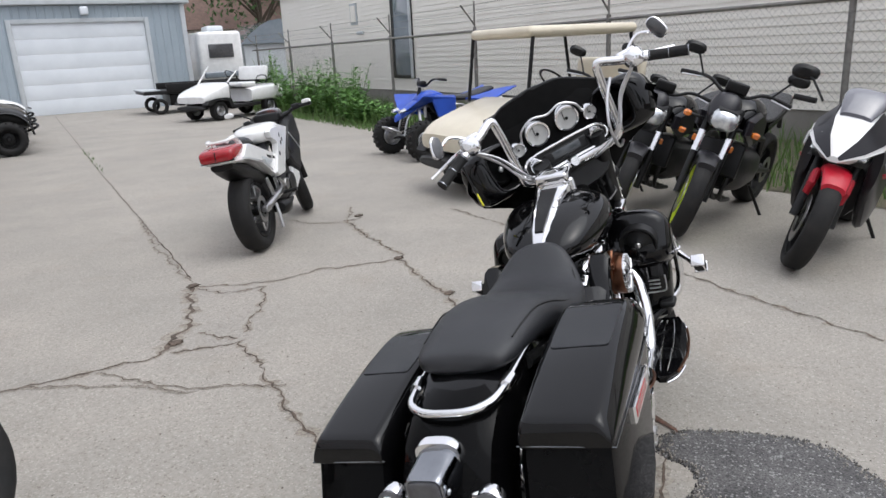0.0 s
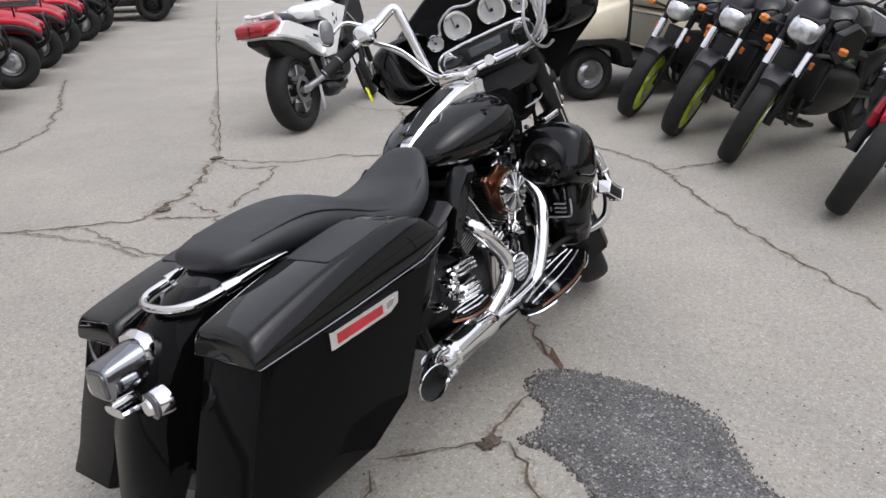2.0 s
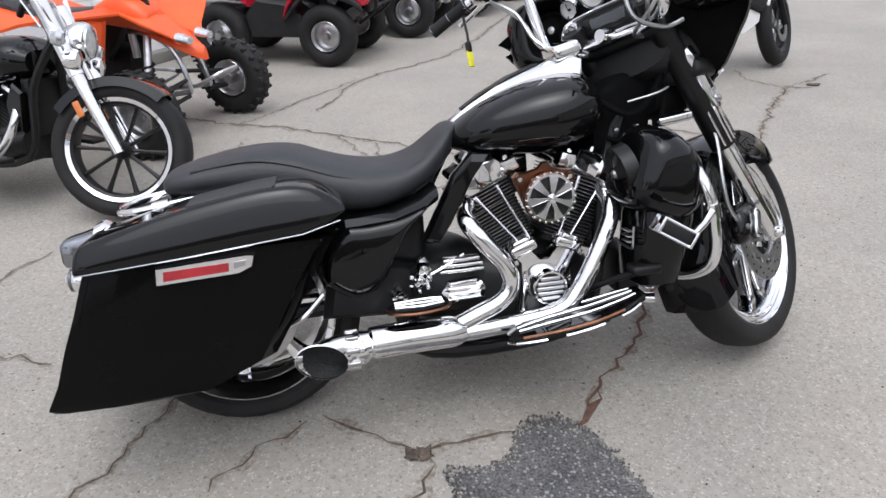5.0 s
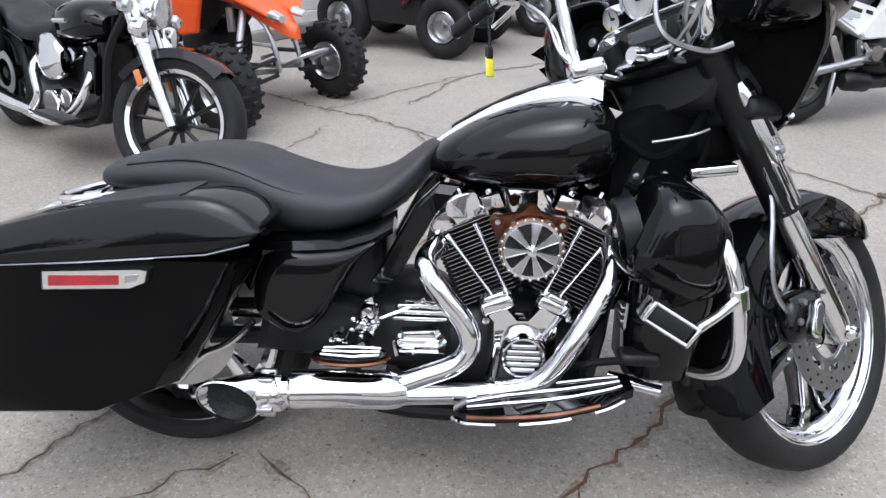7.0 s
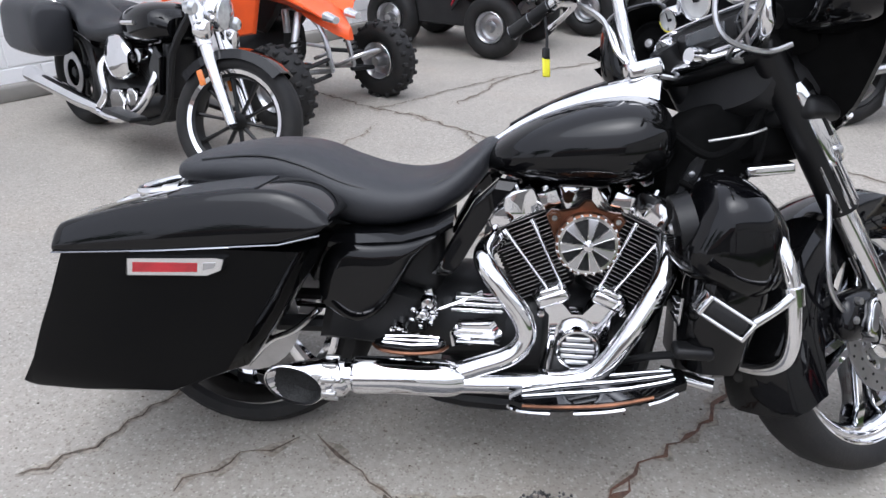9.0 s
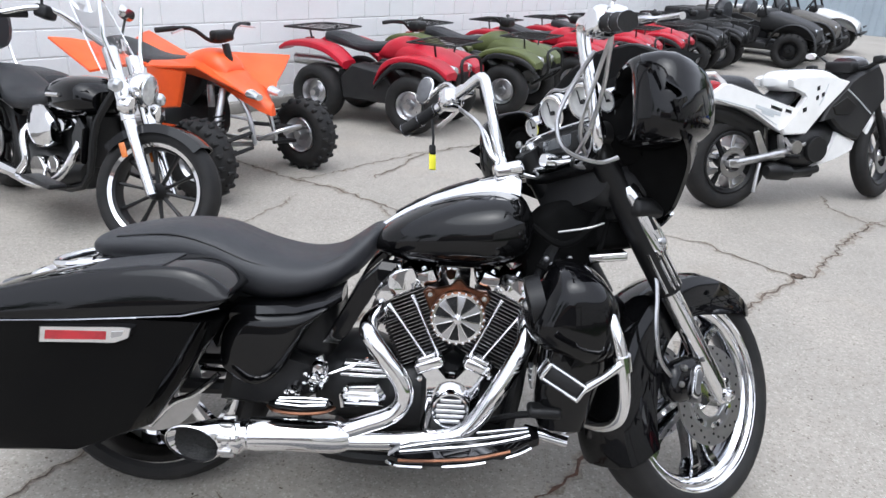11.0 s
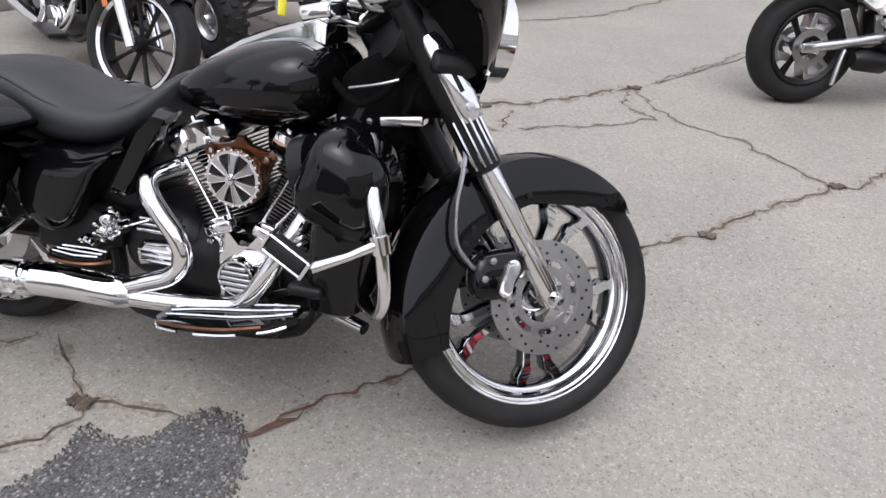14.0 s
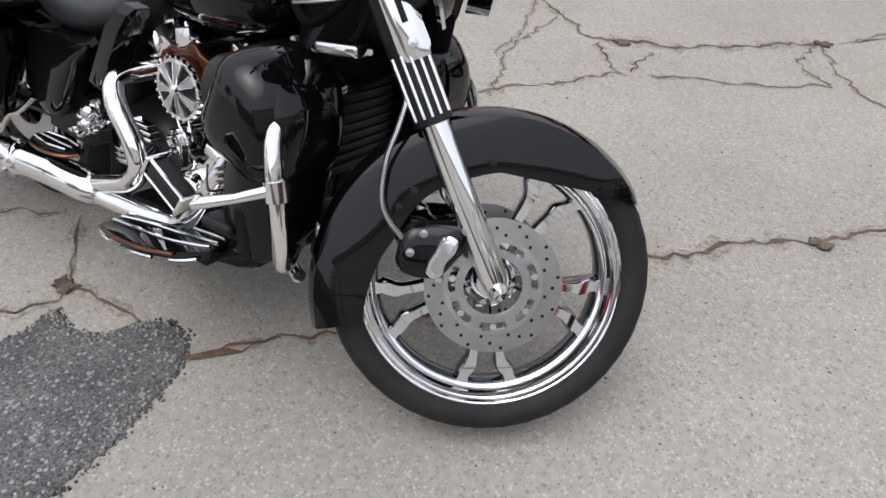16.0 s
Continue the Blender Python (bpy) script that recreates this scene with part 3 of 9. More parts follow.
def blades(name, label, n, box, h0, h1, w, mat, seed, lean=0.35, group=""):
    """Many single grass blades or stalks in a stretch of the yard."""
    rnd = random.Random(seed)
    mb = Mb()
    s0, s1, c0, c1 = box
    for _ in range(n):
        s, c = rnd.uniform(s0, s1), c0 + (c1 - c0) * rnd.random()
        h, a = rnd.uniform(h0, h1), rnd.uniform(0, 6.28)
        dx, dy = math.cos(a) * w, math.sin(a) * w
        lx, ly = rnd.uniform(-lean, lean) * h, rnd.uniform(-lean, lean) * h
        b = Vector(S(s, c, 0.0))
        mb.add([(b.x - dx, b.y - dy, 0), (b.x + dx, b.y + dy, 0), (b.x + dx * 0.7 + lx * 0.4, b.y + dy * 0.7 + ly * 0.4, h * 0.6), (b.x - dx * 0.7 + lx * 0.4, b.y - dy * 0.7 + ly * 0.4, h * 0.6), (b.x + lx, b.y + ly, h)], [(0, 1, 2, 3), (3, 2, 4)])
    ob = new(name, mb.mesh(name, mat, 180))
    return tagged(ob, label, "grass", kind="stuff")


blades("joint_weeds", "small green weeds growing in the slab joint", 34, (9.2, 12.6, -0.18, -0.12), 0.015, 0.06, 0.005, GRASS, 43)
blades("grass", "ragged green grass along the fence", 9000, (-4, 24, 4.65, 7.4), 0.08, 0.42, 0.008, GRASS, 41)
blades("edge_grass", "low grass that creeps over the concrete edge", 1500, (5, 20, 4.45, 4.75), 0.04, 0.18, 0.007, GRASS, 42)


def weed(m, h, seed):
    """A tall leafy weed: stalks with many small leaves."""
    rnd = random.Random(seed)
    root = thing("weed", "tall leafy green weed growing at the fence", "plant", m, "weeds along the fence")
    st, lf = Mb(), Mb()
    for _ in range(12):
        a, r = rnd.uniform(0, 6.28), rnd.uniform(0, 0.24)
        hh = h * rnd.uniform(0.55, 1.0)
        tip = Vector((r * math.cos(a) * 2.2, r * math.sin(a) * 2.2, hh))
        base = Vector((r * math.cos(a) * 0.6, r * math.sin(a) * 0.6, 0))
        st.tube([base, base.lerp(tip, 0.5) + Vector((0, 0, 0.05)), tip], [0.009, 0.006, 0.003], 5)
        for k in range(34):
            t = rnd.uniform(0.12, 1.0)
            p, b, L = base.lerp(tip, t), rnd.uniform(0, 6.28), rnd.uniform(0.09, 0.23) * (1.15 - 0.5 * t)
            d, n = Vector((math.cos(b), math.sin(b), rnd.uniform(-0.4, 0.6))).normalized(), Vector((-math.sin(b), math.cos(b), rnd.uniform(-0.3, 0.3)))
            lf.add([p, p + d * L * 0.5 + n * L * 0.2, p + d * L, p + d * L * 0.5 - n * L * 0.2], [(0, 1, 2, 3)])
    tagged(part("stalk", st, GRASS, root), "thin green stems", kind="stuff")
    part("leaves", lf, LEAF, root, angle=180)
    return root


for k, (s, c, h) in enumerate([(15.2, 5.0, 1.0), (14.5, 5.2, 1.1), (13.8, 4.9, 0.95), (13.2, 5.3, 1.15), (12.7, 5.0, 0.7), (16.2, 5.2, 1.2), (17.3, 5.1, 1.3), (18.5, 5.3, 1.7), (11.9, 5.1, 0.55), (10.9, 5.2, 0.5), (19.6, 5.4, 1.5), (14.1, 5.6, 1.2), (15.6, 5.5, 1.35), (16.7, 4.95, 1.1), (17.9, 5.0, 1.3), (13.5, 5.15, 0.9), (12.2, 4.95, 0.6), (15.0, 5.35, 1.3)]):
    weed(site(s, c, 0, k * 37), h, 50 + k)


# ---- white block wall ----
WC, W0, W1, WH = -3.85, -9.0, 16.9, 4.2
mb = Mb()
mb.add([S(W0, WC - 0.2, 0), S(W1, WC - 0.2, 0), S(W1, WC - 0.006, 0), S(W0, WC - 0.006, 0), S(W0, WC - 0.2, WH), S(W1, WC - 0.2, WH), S(W1, WC - 0.006, WH), S(W0, WC - 0.006, WH)],
       [(0, 1, 2, 3), (4, 5, 6, 7), (0, 1, 5, 4), (1, 2, 6, 5), (2, 3, 7, 6), (3, 0, 4, 7)])
wall_white = setting("wall_white", mb, MORTAR, "long white painted concrete block wall")
mb = Mb()
mb.add([S(W1, WC - 6, 0), S(W1, WC - 0.2, 0), S(W1, WC - 0.2, WH), S(W1, WC - 6, WH), S(W1 - .2, WC - 6, 0), S(W1 - .2, WC - 0.2, 0), S(W1 - .2, WC - 0.2, WH), S(W1 - .2, WC - 6, WH)], [(0, 1, 2, 3), (4, 5, 6, 7), (0, 1, 5, 4), (1, 2, 6, 5), (2, 3, 7, 6), (3, 0, 4, 7)])
setting("wall_end", mb, MORTAR, "white painted end wall of the block building")
mb = Mb().rbox((0, 0, 0), (0.14, 0.24, WH), 0.01, SITE @ Matrix.Translation((W1 + 0.075, -WC + 0.02, WH / 2)))
mb2 = Mb().rbox((0, 0, 0), (W1 - W0, 0.09, 0.11), 0.02, SITE @ Matrix.Translation(((W0 + W1) / 2, -WC - 0.045, 0.05)))
setting("footing", mb2, FOUNDATION, "dark weathered footing along the white wall")
setting("trim_corner", mb, SATIN, "dark corner trim of the white wall")


# ---- metal garage ----
GS = 24.4


def slab(s0, s1, c0, c1, z0, z1, r=0.01):
    return Mb().rbox(((s0 + s1) / 2, -(c0 + c1) / 2, (z0 + z1) / 2), (abs(s1 - s0), abs(c1 - c0), z1 - z0), r, SITE)


def ribbed(c0, c1, z0, z1, s, pitch=0.23):
    """Ribbed steel sheet between c0 and c1, facing the yard."""
    mb = Mb()
    xs, c = [], c0
    while c < c1:
        for q, d in ((0, 0), (0.16, 0), (0.18, 0.022), (0.21, 0.022)):
            if c + q <= c1:
                xs.append((c + q, d))
        c += pitch
    xs.append((c1, 0))
    front = [(s - d, q) for q, d in xs]
    rows = [[S(a, q, z0) for a, q in front], [S(a, q, z1) for a, q in front]]
    mb.loft(rows, False, False)
    back = [[S(s + 0.05, c0, z0), S(s + 0.05, c1, z0)], [S(s + 0.05, c0, z1), S(s + 0.05, c1, z1)]]
    return mb.loft(back, False, False)


D0, D1, DT = -0.82, 2.95, 2.74
for name, c0, c1, z0, z1 in (("wall_garage_west", -12.0, D0 - 0.12, 0.0, 3.25), ("wall_garage_east", D1 + 0.12, 4.22, 0.0, 3.25), ("wall_garage_over_door", D0 - 0.12, D1 + 0.12, DT + 0.12, 3.25)):
    setting(name, ribbed(c0, c1, z0, z1, GS), METALWALL, "pale grey blue ribbed steel garage wall")
setting("wall_garage_side", slab(GS, GS + 9, 4.16, 4.22, 0, 3.3), METALWALL, "pale grey blue steel garage side wall")
setting("roof_garage", slab(GS - 0.22, GS + 9, -12.2, 4.4, 3.27, 3.43, 0.02), TRIM, "low grey roof edge of the steel garage")
for name, a in (("trim_door_left", (GS - 0.05, GS + 0.03, D0 - 0.13, D0, 0, DT + 0.12)), ("trim_door_right", (GS - 0.05, GS + 0.03, D1, D1 + 0.13, 0, DT + 0.12)), ("trim_door_top", (GS - 0.05, GS + 0.03, D0, D1, DT, DT + 0.13)), ("trim_garage_corner", (GS - 0.06, GS + 0.02, 4.1, 4.25, 0, 3.26))):
    setting(name, slab(*a), TRIM, "pale grey metal edge trim")
door = thing("garage_door", "closed white sectional overhead garage door", "door", kind="structure")
for i in range(6):
    z0 = i * DT / 6
    part("panel", slab(GS + 0.02, GS + 0.06, D0 + 0.005, D1 - 0.005, z0 + 0.0015, z0 + DT / 6 - 0.0015, 0.004), DOORWHITE, door)
lamp = thing("wall_lamp", "small white wall lamp above the garage door", "lamp")
part("bracket", slab(GS - 0.12, GS + 0.0, 1.18, 1.26, 3.12, 3.2), TRIM, lamp)
part("head", slab(GS - 0.3, GS - 0.1, 1.1, 1.34, 2.95, 3.2, 0.05), DOORWHITE, lamp)

# ---- cream building behind the fence ----
BC, B0, B1, BH = 7.5, -6.0, 24.2, 3.35
house = thing("cream_building", "long single storey building with cream horizontal siding", "building", kind="structure")
part("foundation", slab(B0, B1, BC + 0.03, BC + 5, 0, 0.42), FOUNDATION, house)
part("core", slab(B0 + 0.02, B1 - 0.02, BC + 0.05, BC + 5, 0.42, BH), SIDING, house)
z = 0.42
while z < BH - 0.02:
    b = Mb()
    h = 0.114
    b.add([S(B0, BC + 0.05, z), S(B1, BC + 0.05, z), S(B1, BC + 0.05, z + h), S(B0, BC + 0.05, z + h), S(B0, BC - 0.002, z), S(B1, BC - 0.002, z), S(B1, BC + 0.009, z + h), S(B0, BC + 0.009, z + h)],
          [(0, 1, 2, 3), (4, 5, 6, 7), (0, 1, 5, 4), (1, 2, 6, 5), (2, 3, 7, 6), (3, 0, 4, 7)])
    part("siding_board", b, SIDING, house)
    z += h
part("eave", slab(B0 - 0.3, B1 + 0.3, BC - 0.12, BC + 5, BH, BH + 0.14), TRIM, house, "pale grey eave")
roof = Mb()
roof.add([S(B0 - 0.3, BC - 0.15, BH + 0.145), S(B1 + 0.3, BC - 0.15, BH + 0.145), S(B1 + 0.3, BC + 2.6, BH + 1.2), S(B0 - 0.3, BC + 2.6, BH + 1.2), S(B1 + 0.3, BC + 5.4, BH + 0.145), S(B0 - 0.3, BC + 5.4, BH + 0.145)], [(0, 1, 2, 3), (3, 2, 4, 5), (1, 4, 2), (0, 3, 5), (0, 5, 4, 1)])
part("roof", roof, ROOFING, house, "brown shingled roof")
win = part("window", slab(14.45, 15.55, BC - 0.04, BC + 0.05, 0.72, 3.0), SATIN, house, "tall dark framed window")
part("pane", slab(14.52, 15.35, BC - 0.055, BC - 0.03, 0.80, 2.92, 0.004), GLASS, win)
part("frame_edge", slab(14.45, 14.55, BC - 0.07, BC - 0.03, 0.72, 3.0), TRIM, win)
vent = part("small_window", slab(17.65, 18.1, BC - 0.03, BC + 0.03, 2.15, 2.72), TRIM, house)
part("pane", slab(17.71, 18.04, BC - 0.045, BC - 0.025, 2.22, 2.66, 0.004), SIDING, vent)
part("dryer_vent", slab(17.3, 17.7, BC - 0.05, BC + 0.02, 1.88, 1.96), TRIM, house)

# ---- fence ----
FC = 5.85
fence = thing("fence", "tall galvanised fence with barbed wire arms", "fence", kind="structure")
for k in range(-2, 8):
    s = -0.42 + 3.2 * k
    p = Mb().tube([S(s, FC, 0), S(s, FC, 1.70)], 0.032, 10)
    post = part("post", p, GALV, fence)
    arm = Mb().tube([S(s, FC, 1.70), S(s, FC, 2.12)], 0.016, 6).tube([S(s, FC, 1.74), S(s - 0.05, FC - 0.3, 2.05)], 0.014, 6)
    part("arm", arm, GALV, post)
link = Mb()
for i in range(int(30.0 / 0.075)):
    for q in (-1, 1):
        s0 = -8 + i * 0.075
        s1 = s0 + q * 1.6
        a, b = Vector(S(s0, FC + 0.026 + 0.002 * q, 0.03)), Vector(S(s1, FC + 0.026 + 0.002 * q, 1.63))
        if not (-8 <= s1 <= 22.4):
            continue
        out, up = Vector(S(s0, FC + 0.03, 0.03)) - Vector(S(s0, FC + 0.024, 0.03)), Vector((0, 0, 1))
        out = out.normalized() * 0.0014
        rim = [out, up * 0.0014 - out * 0.5, up * -0.0014 - out * 0.5]
        link.add([tuple(p + r) for p in (a, b) for r in rim], [(0, 1, 4, 3), (1, 2, 5, 4), (2, 0, 3, 5)])
tagged(part("chain_link_mesh", link, GALV, fence), "galvanised chain link mesh", kind="stuff")
part("top_rail", Mb().tube([S(-8, FC, 1.64), S(22.5, FC, 1.64)], 0.022, 8), GALV, fence)
for h, d in ((1.82, -0.1), (1.93, -0.19), (2.04, -0.29)):
    part("wire", Mb().tube([S(-8 + i * 1.6, FC + d, h - (0.02 if i % 2 else 0)) for i in range(20)], 0.003, 4), GALV, fence)


# ---- behind: camper, shed, trees ----
camper = thing("camper", "small white camper trailer behind the garage", "camper")
part("body", slab(29.4, 33.4, 5.6, 7.4, 0.55, 2.55, 0.15), WHITEPAINT, camper)
part("window", slab(29.33, 29.43, 6.0, 7.0, 1.5, 2.05, 0.03), SMOKE, camper, "dark rear window")
part("roof_unit", slab(30.2, 31.2, 6.2, 6.9, 2.55, 2.8, 0.08), DOORWHITE, camper)
part("bumper", slab(29.2, 29.4, 5.7, 7.3, 0.7, 0.95, 0.05), GLASS, camper, "faded blue grey bumper")
for c in (5.75, 7.25):
    part("wheel", Mb().lathe(oval(0.16, 0.33, 0.2), 20, closed=True, m=SITE @ Matrix.Translation((31, -c, 0.33))), RUBBER, camper)
shed = thing("shed", "weathered grey shed with a dark curved roof", "shed")
part("wall", slab(31, 35, 7.9, 11.2, 0, 2.0, 0.02), TRIM, shed)
rf = Mb()
ring = lambda s: [S(s, 7.7 + 3.7 * q, 2.0 + 1.5 * math.sin(math.pi * (0.1 + 0.8 * q)) - 0.45) for q in np.linspace(0, 1, 9)]
rf.loft([ring(30.8), ring(35.2)], True, True)
part("roof", rf, GLASS, shed, "dark grey curved roof")
house2 = thing("brown_house", "distant house with a brown shingled roof", "house")
part("wall", slab(44, 54, 2, 20, 0, 3.2, 0.05), SIDING, house2)
r2 = Mb()
r2.add([S(43.5, 1.5, 3.2), S(54.5, 1.5, 3.2), S(54.5, 20.5, 3.2), S(43.5, 20.5, 3.2), S(49, 3.0, 7.4), S(49, 19, 7.4)], [(0, 1, 4), (1, 2, 5, 4), (2, 3, 5), (3, 0, 4, 5), (0, 3, 2, 1)])
part("roof", r2, ROOFING, house2)


def tree(m, h, spread, seed, group="trees behind the yard"):
    rnd = random.Random(seed)
    root = thing("tree", "broad leafy green tree behind the buildings", "tree", m, group)
    tr = Mb().tube([(0, 0, 0), (0.1, 0, h * 0.3), (0, 0.1, h * 0.55)], [0.28, 0.2, 0.12], 9)
    ends = []
    for i in range(9):
        a, z = i * 2.4 + rnd.random(), h * rnd.uniform(0.28, 0.5)
        e = Vector((math.cos(a) * spread * rnd.uniform(0.45, 0.8), math.sin(a) * spread * rnd.uniform(0.45, 0.8), h * rnd.uniform(0.55, 0.95)))
        tr.tube([(0, 0.05, z), e * 0.5 + Vector((0, 0, z * 0.5)), e], [0.1, 0.06, 0.02], 6)
        ends.append(e)
    part("trunk", tr, BARK, root)
    lf = Mb()
    for e in ends + [Vector((0, 0, h * 0.9))]:
        for _ in range(330):
            d = Vector((rnd.gauss(0, 1), rnd.gauss(0, 1), rnd.gauss(0, 0.8))) * spread * 0.24
            p, L = e + d, rnd.uniform(0.09, 0.2)
            u, w = Vector((rnd.gauss(0, 1), rnd.gauss(0, 1), rnd.gauss(0, 1))).normalized(), Vector((rnd.gauss(0, 1), rnd.gauss(0, 1), rnd.gauss(0, 1))).normalized()
            lf.add([p - u * L, p + w * L * 0.6, p + u * L, p - w * L * 0.6], [(0, 1, 2, 3)])
    part("crown", lf, TREELEAF, root, angle=180)
    return root


t0 = tree(site(38, 5.0, 0), 8.5, 3.6, 71)
for s, c, rz in ((40, 11.5, 80), (42, 0.5, 150), (46, 16, 30), (37, 15.5, 200)):
    copy_thing(t0, site(s, c, 0, rz))


# ---- what stands behind the camera, seen in the chrome: a low house and trees across the lot ----
back = thing("far_building", "low building across the lot with a dark roof", "building")
part("wall", Mb().rbox((0, 0, 1.6), (26, 6, 3.2), 0.05, pose(4, -24, 0, 0, 0, -8)), FOUNDATION, back)
part("roof", Mb().prism([(-3.4, 3.2), (3.4, 3.2), (0, 5.2)], -13.4, 13.4, 0.05, pose(4, -24, 0, 0, 0, 82)), ROOFING, back)
for x, y, rz in ((-14, -20, 10), (-9, -27, 70), (16, -22, 130), (22, -16, 190), (-20, -12, 250), (9, -30, 300), (-24, -3, 20), (26, -9, 75)):
    copy_thing(t0, pose(x, y, 0, 0, 0, rz))


# ---- the black touring motorcycle ----
def mirror_y(poly):
    return [(x, -y, z) for x, y, z in poly]


moto = thing("touring_motorcycle", "black and chrome touring motorcycle leaning on its side stand", "motorcycle", pose(0.09, 0.03, 0, -11.6, 0, 4.1))
AX = Vector((-math.sin(radians(28)), 0, math.cos(radians(28))))
P0 = Vector((1.15, 0, 0.95))
STEER = Matrix.Translation(P0) @ Matrix.Rotation(radians(33), 4, AX) @ Matrix.Translation(-P0)

# rear wheel and fender
rw = wheel(moto, "rear_wheel", (0.01, 0, 0.315), 0.315, 0.19, 0.225, 7, CHROME, CHROME, 0.14)
part("rim_edge", Mb().lathe([(0.222, -0.086), (0.236, -0.096), (0.241, -0.093), (0.232, -0.080)], 48, closed=True).lathe([(0.222, 0.086), (0.236, 0.096), (0.241, 0.093), (0.232, 0.080)], 48, closed=True), CHROME, rw, "bright chrome rim edge")
fen = Mb()
rings = []
for a in np.linspace(-15, 150, 26):
    q = radians(a)
    R, cx, cz = 0.345 + 0.02 * math.sin(q), 0.0, 0.315
    w = 0.115
    rings.append([(cx - (R - dz) * math.cos(q - 0.0) * 1.0, y, cz + (R - dz) * math.sin(q)) for y, dz in ((-w, 0.13), (-w, 0.05), (-w * 0.86, 0.012), (-w * 0.5, 0.0), (0, -0.004), (w * 0.5, 0), (w * 0.86, 0.012), (w, 0.05), (w, 0.13), (w - 0.006, 0.13), (w - 0.012, 0.05), (w * 0.5, 0.012), (0, 0.01), (-w * 0.5, 0.012), (-w + 0.012, 0.05), (-w + 0.006, 0.13))])
fen.loft(rings)
part("rear_fender", fen, PAINT, moto)
part("fender_extension", Mb().prism([(-0.43, 0.215), (-0.40, 0.20), (-0.31, 0.33), (-0.15, 0.5), (0.1, 0.6), (0.1, 0.668), (-0.05, 0.665), (-0.2, 0.63), (-0.29, 0.57), (-0.345, 0.5), (-0.395, 0.38)], -0.105, 0.105, 0.04), DULLBLACK, moto)


def saddlebag(side):
    """Stretched hard bag: body, lid with a flat rubber pad, side reflector."""
    o, i = side * 0.365, side * 0.165
    yc, hw = (o + i) / 2, abs(o - i) / 2
    # lower body: slanted rear edge, curved front edge
    rows = [(0.235, -0.395, -0.12), (0.245, -0.405, -0.02), (0.30, -0.375, 0.105), (0.38, -0.345, 0.155), (0.46, -0.31, 0.2), (0.54, -0.279, 0.25), (0.572, -0.265, 0.272)]
    rings = []
    for z, x0, x1 in [(r[0], r[1] + 0.012, r[2] - 0.012) for r in rows[:1]] + rows:
        k = hw * (0.93 if z < 0.24 else 1.0)
        rings.append([(x0, yc - side * k * 0.86, z), (x0 + 0.015, yc - side * k, z), (x1 - 0.03, yc - side * k, z), (x1, yc - side * k * 0.7, z), (x1, yc + side * k * 0.55, z), (x1 - 0.035, yc + side * k * 0.95, z), ((x0 + x1) / 2, yc + side * k * 1.03, z), (x0 + 0.03, yc + side * k, z), (x0 + 0.004, yc + side * k * 0.93, z), (x0, yc + side * k * 0.8, z)])
    body = part("saddlebag", Mb().loft(rings), DULLBLACK, moto, m=Matrix.Translation((0, 0, -0.035 if side > 0 else 0.0)))
    lid = []
    for x, z0, z1, w in spline([(-0.289, 0.553, 0.572, 0.90), (-0.288, 0.550, 0.588, 0.96), (-0.279, 0.550, 0.603, 0.99), (-0.258, 0.552, 0.613, 1.015), (-0.16, 0.560, 0.640, 1.04), (-0.05, 0.568, 0.666, 1.04), (0.08, 0.580, 0.688, 1.03), (0.15, 0.586, 0.694, 1.02), (0.20, 0.592, 0.692, 1.0), (0.245, 0.602, 0.678, 0.96), (0.28, 0.616, 0.656, 0.9), (0.297, 0.628, 0.640, 0.82)], 2):
        k, h = hw * w, z1 - z0
        lid.append([(x, yc - side * k, z0), (x, yc + side * k, z0)] + [(x, yc + side * k * q, z0 + h * p) for q, p in ((1.02, 0.08), (1.035, 0.20), (1.02, 0.34), (0.97, 0.56), (0.90, 0.78), (0.83, 0.92), (0.76, 0.985), (0.66, 1.0), (0.0, 1.01), (-0.66, 1.0), (-0.76, 0.985), (-0.85, 0.92), (-0.93, 0.76), (-0.98, 0.5))])
    part("lid", Mb().loft(lid), PAINT, body, "glossy black lid", 50)
    seam = [(-0.284, 0.553), (-0.16, 0.561), (-0.05, 0.569), (0.08, 0.581), (0.2, 0.592), (0.285, 0.615)]
    part("seal", Mb().tube([(-0.287, i, 0.555), (-0.290, yc, 0.555)] + [(x, o + side * 0.006, z - 0.003) for x, z in seam], 0.0018, 6), DARKCHROME, body, "thin seam line")
    pad = []
    for x, k in [(-0.045, 0.62), (-0.04, 0.70), (0.0, 0.74), (0.10, 0.74), (0.145, 0.72), (0.15, 0.64)]:
        z = float(np.interp(x, [-0.16, -0.05, 0.08, 0.15, 0.20], [0.640, 0.666, 0.688, 0.694, 0.692]))
        pad.append([(x, yc - hw * k, z - 0.004), (x, yc + hw * k, z - 0.004), (x, yc + hw * (k - 0.02), z + 0.003), (x, yc - hw * (k - 0.02), z + 0.003)])
    part("pad", Mb().loft(pad), LEATHER, body, "flat ribbed rubber pad")
    q = [(-0.122, 0.512), (0.055, 0.52), (0.085, 0.533), (0.092, 0.557), (0.075, 0.559), (-0.118, 0.549)]
    ref = part("reflector", Mb().prism(q, o - side * 0.004, o + side * 0.016, 0.004), CHROME, body, "chrome reflector frame")
    part("lens", Mb().prism([(-0.107, 0.52), (0.034, 0.527), (0.036, 0.547), (-0.104, 0.542)], o + side * 0.008, o + side * 0.0172, 0.002), REDLENS, ref, "red lens")
    part("emblem", Mb().prism([(0.042, 0.53), (0.07, 0.536), (0.076, 0.551), (0.044, 0.548)], o + side * 0.008, o + side * 0.017, 0.003), ALU, ref)
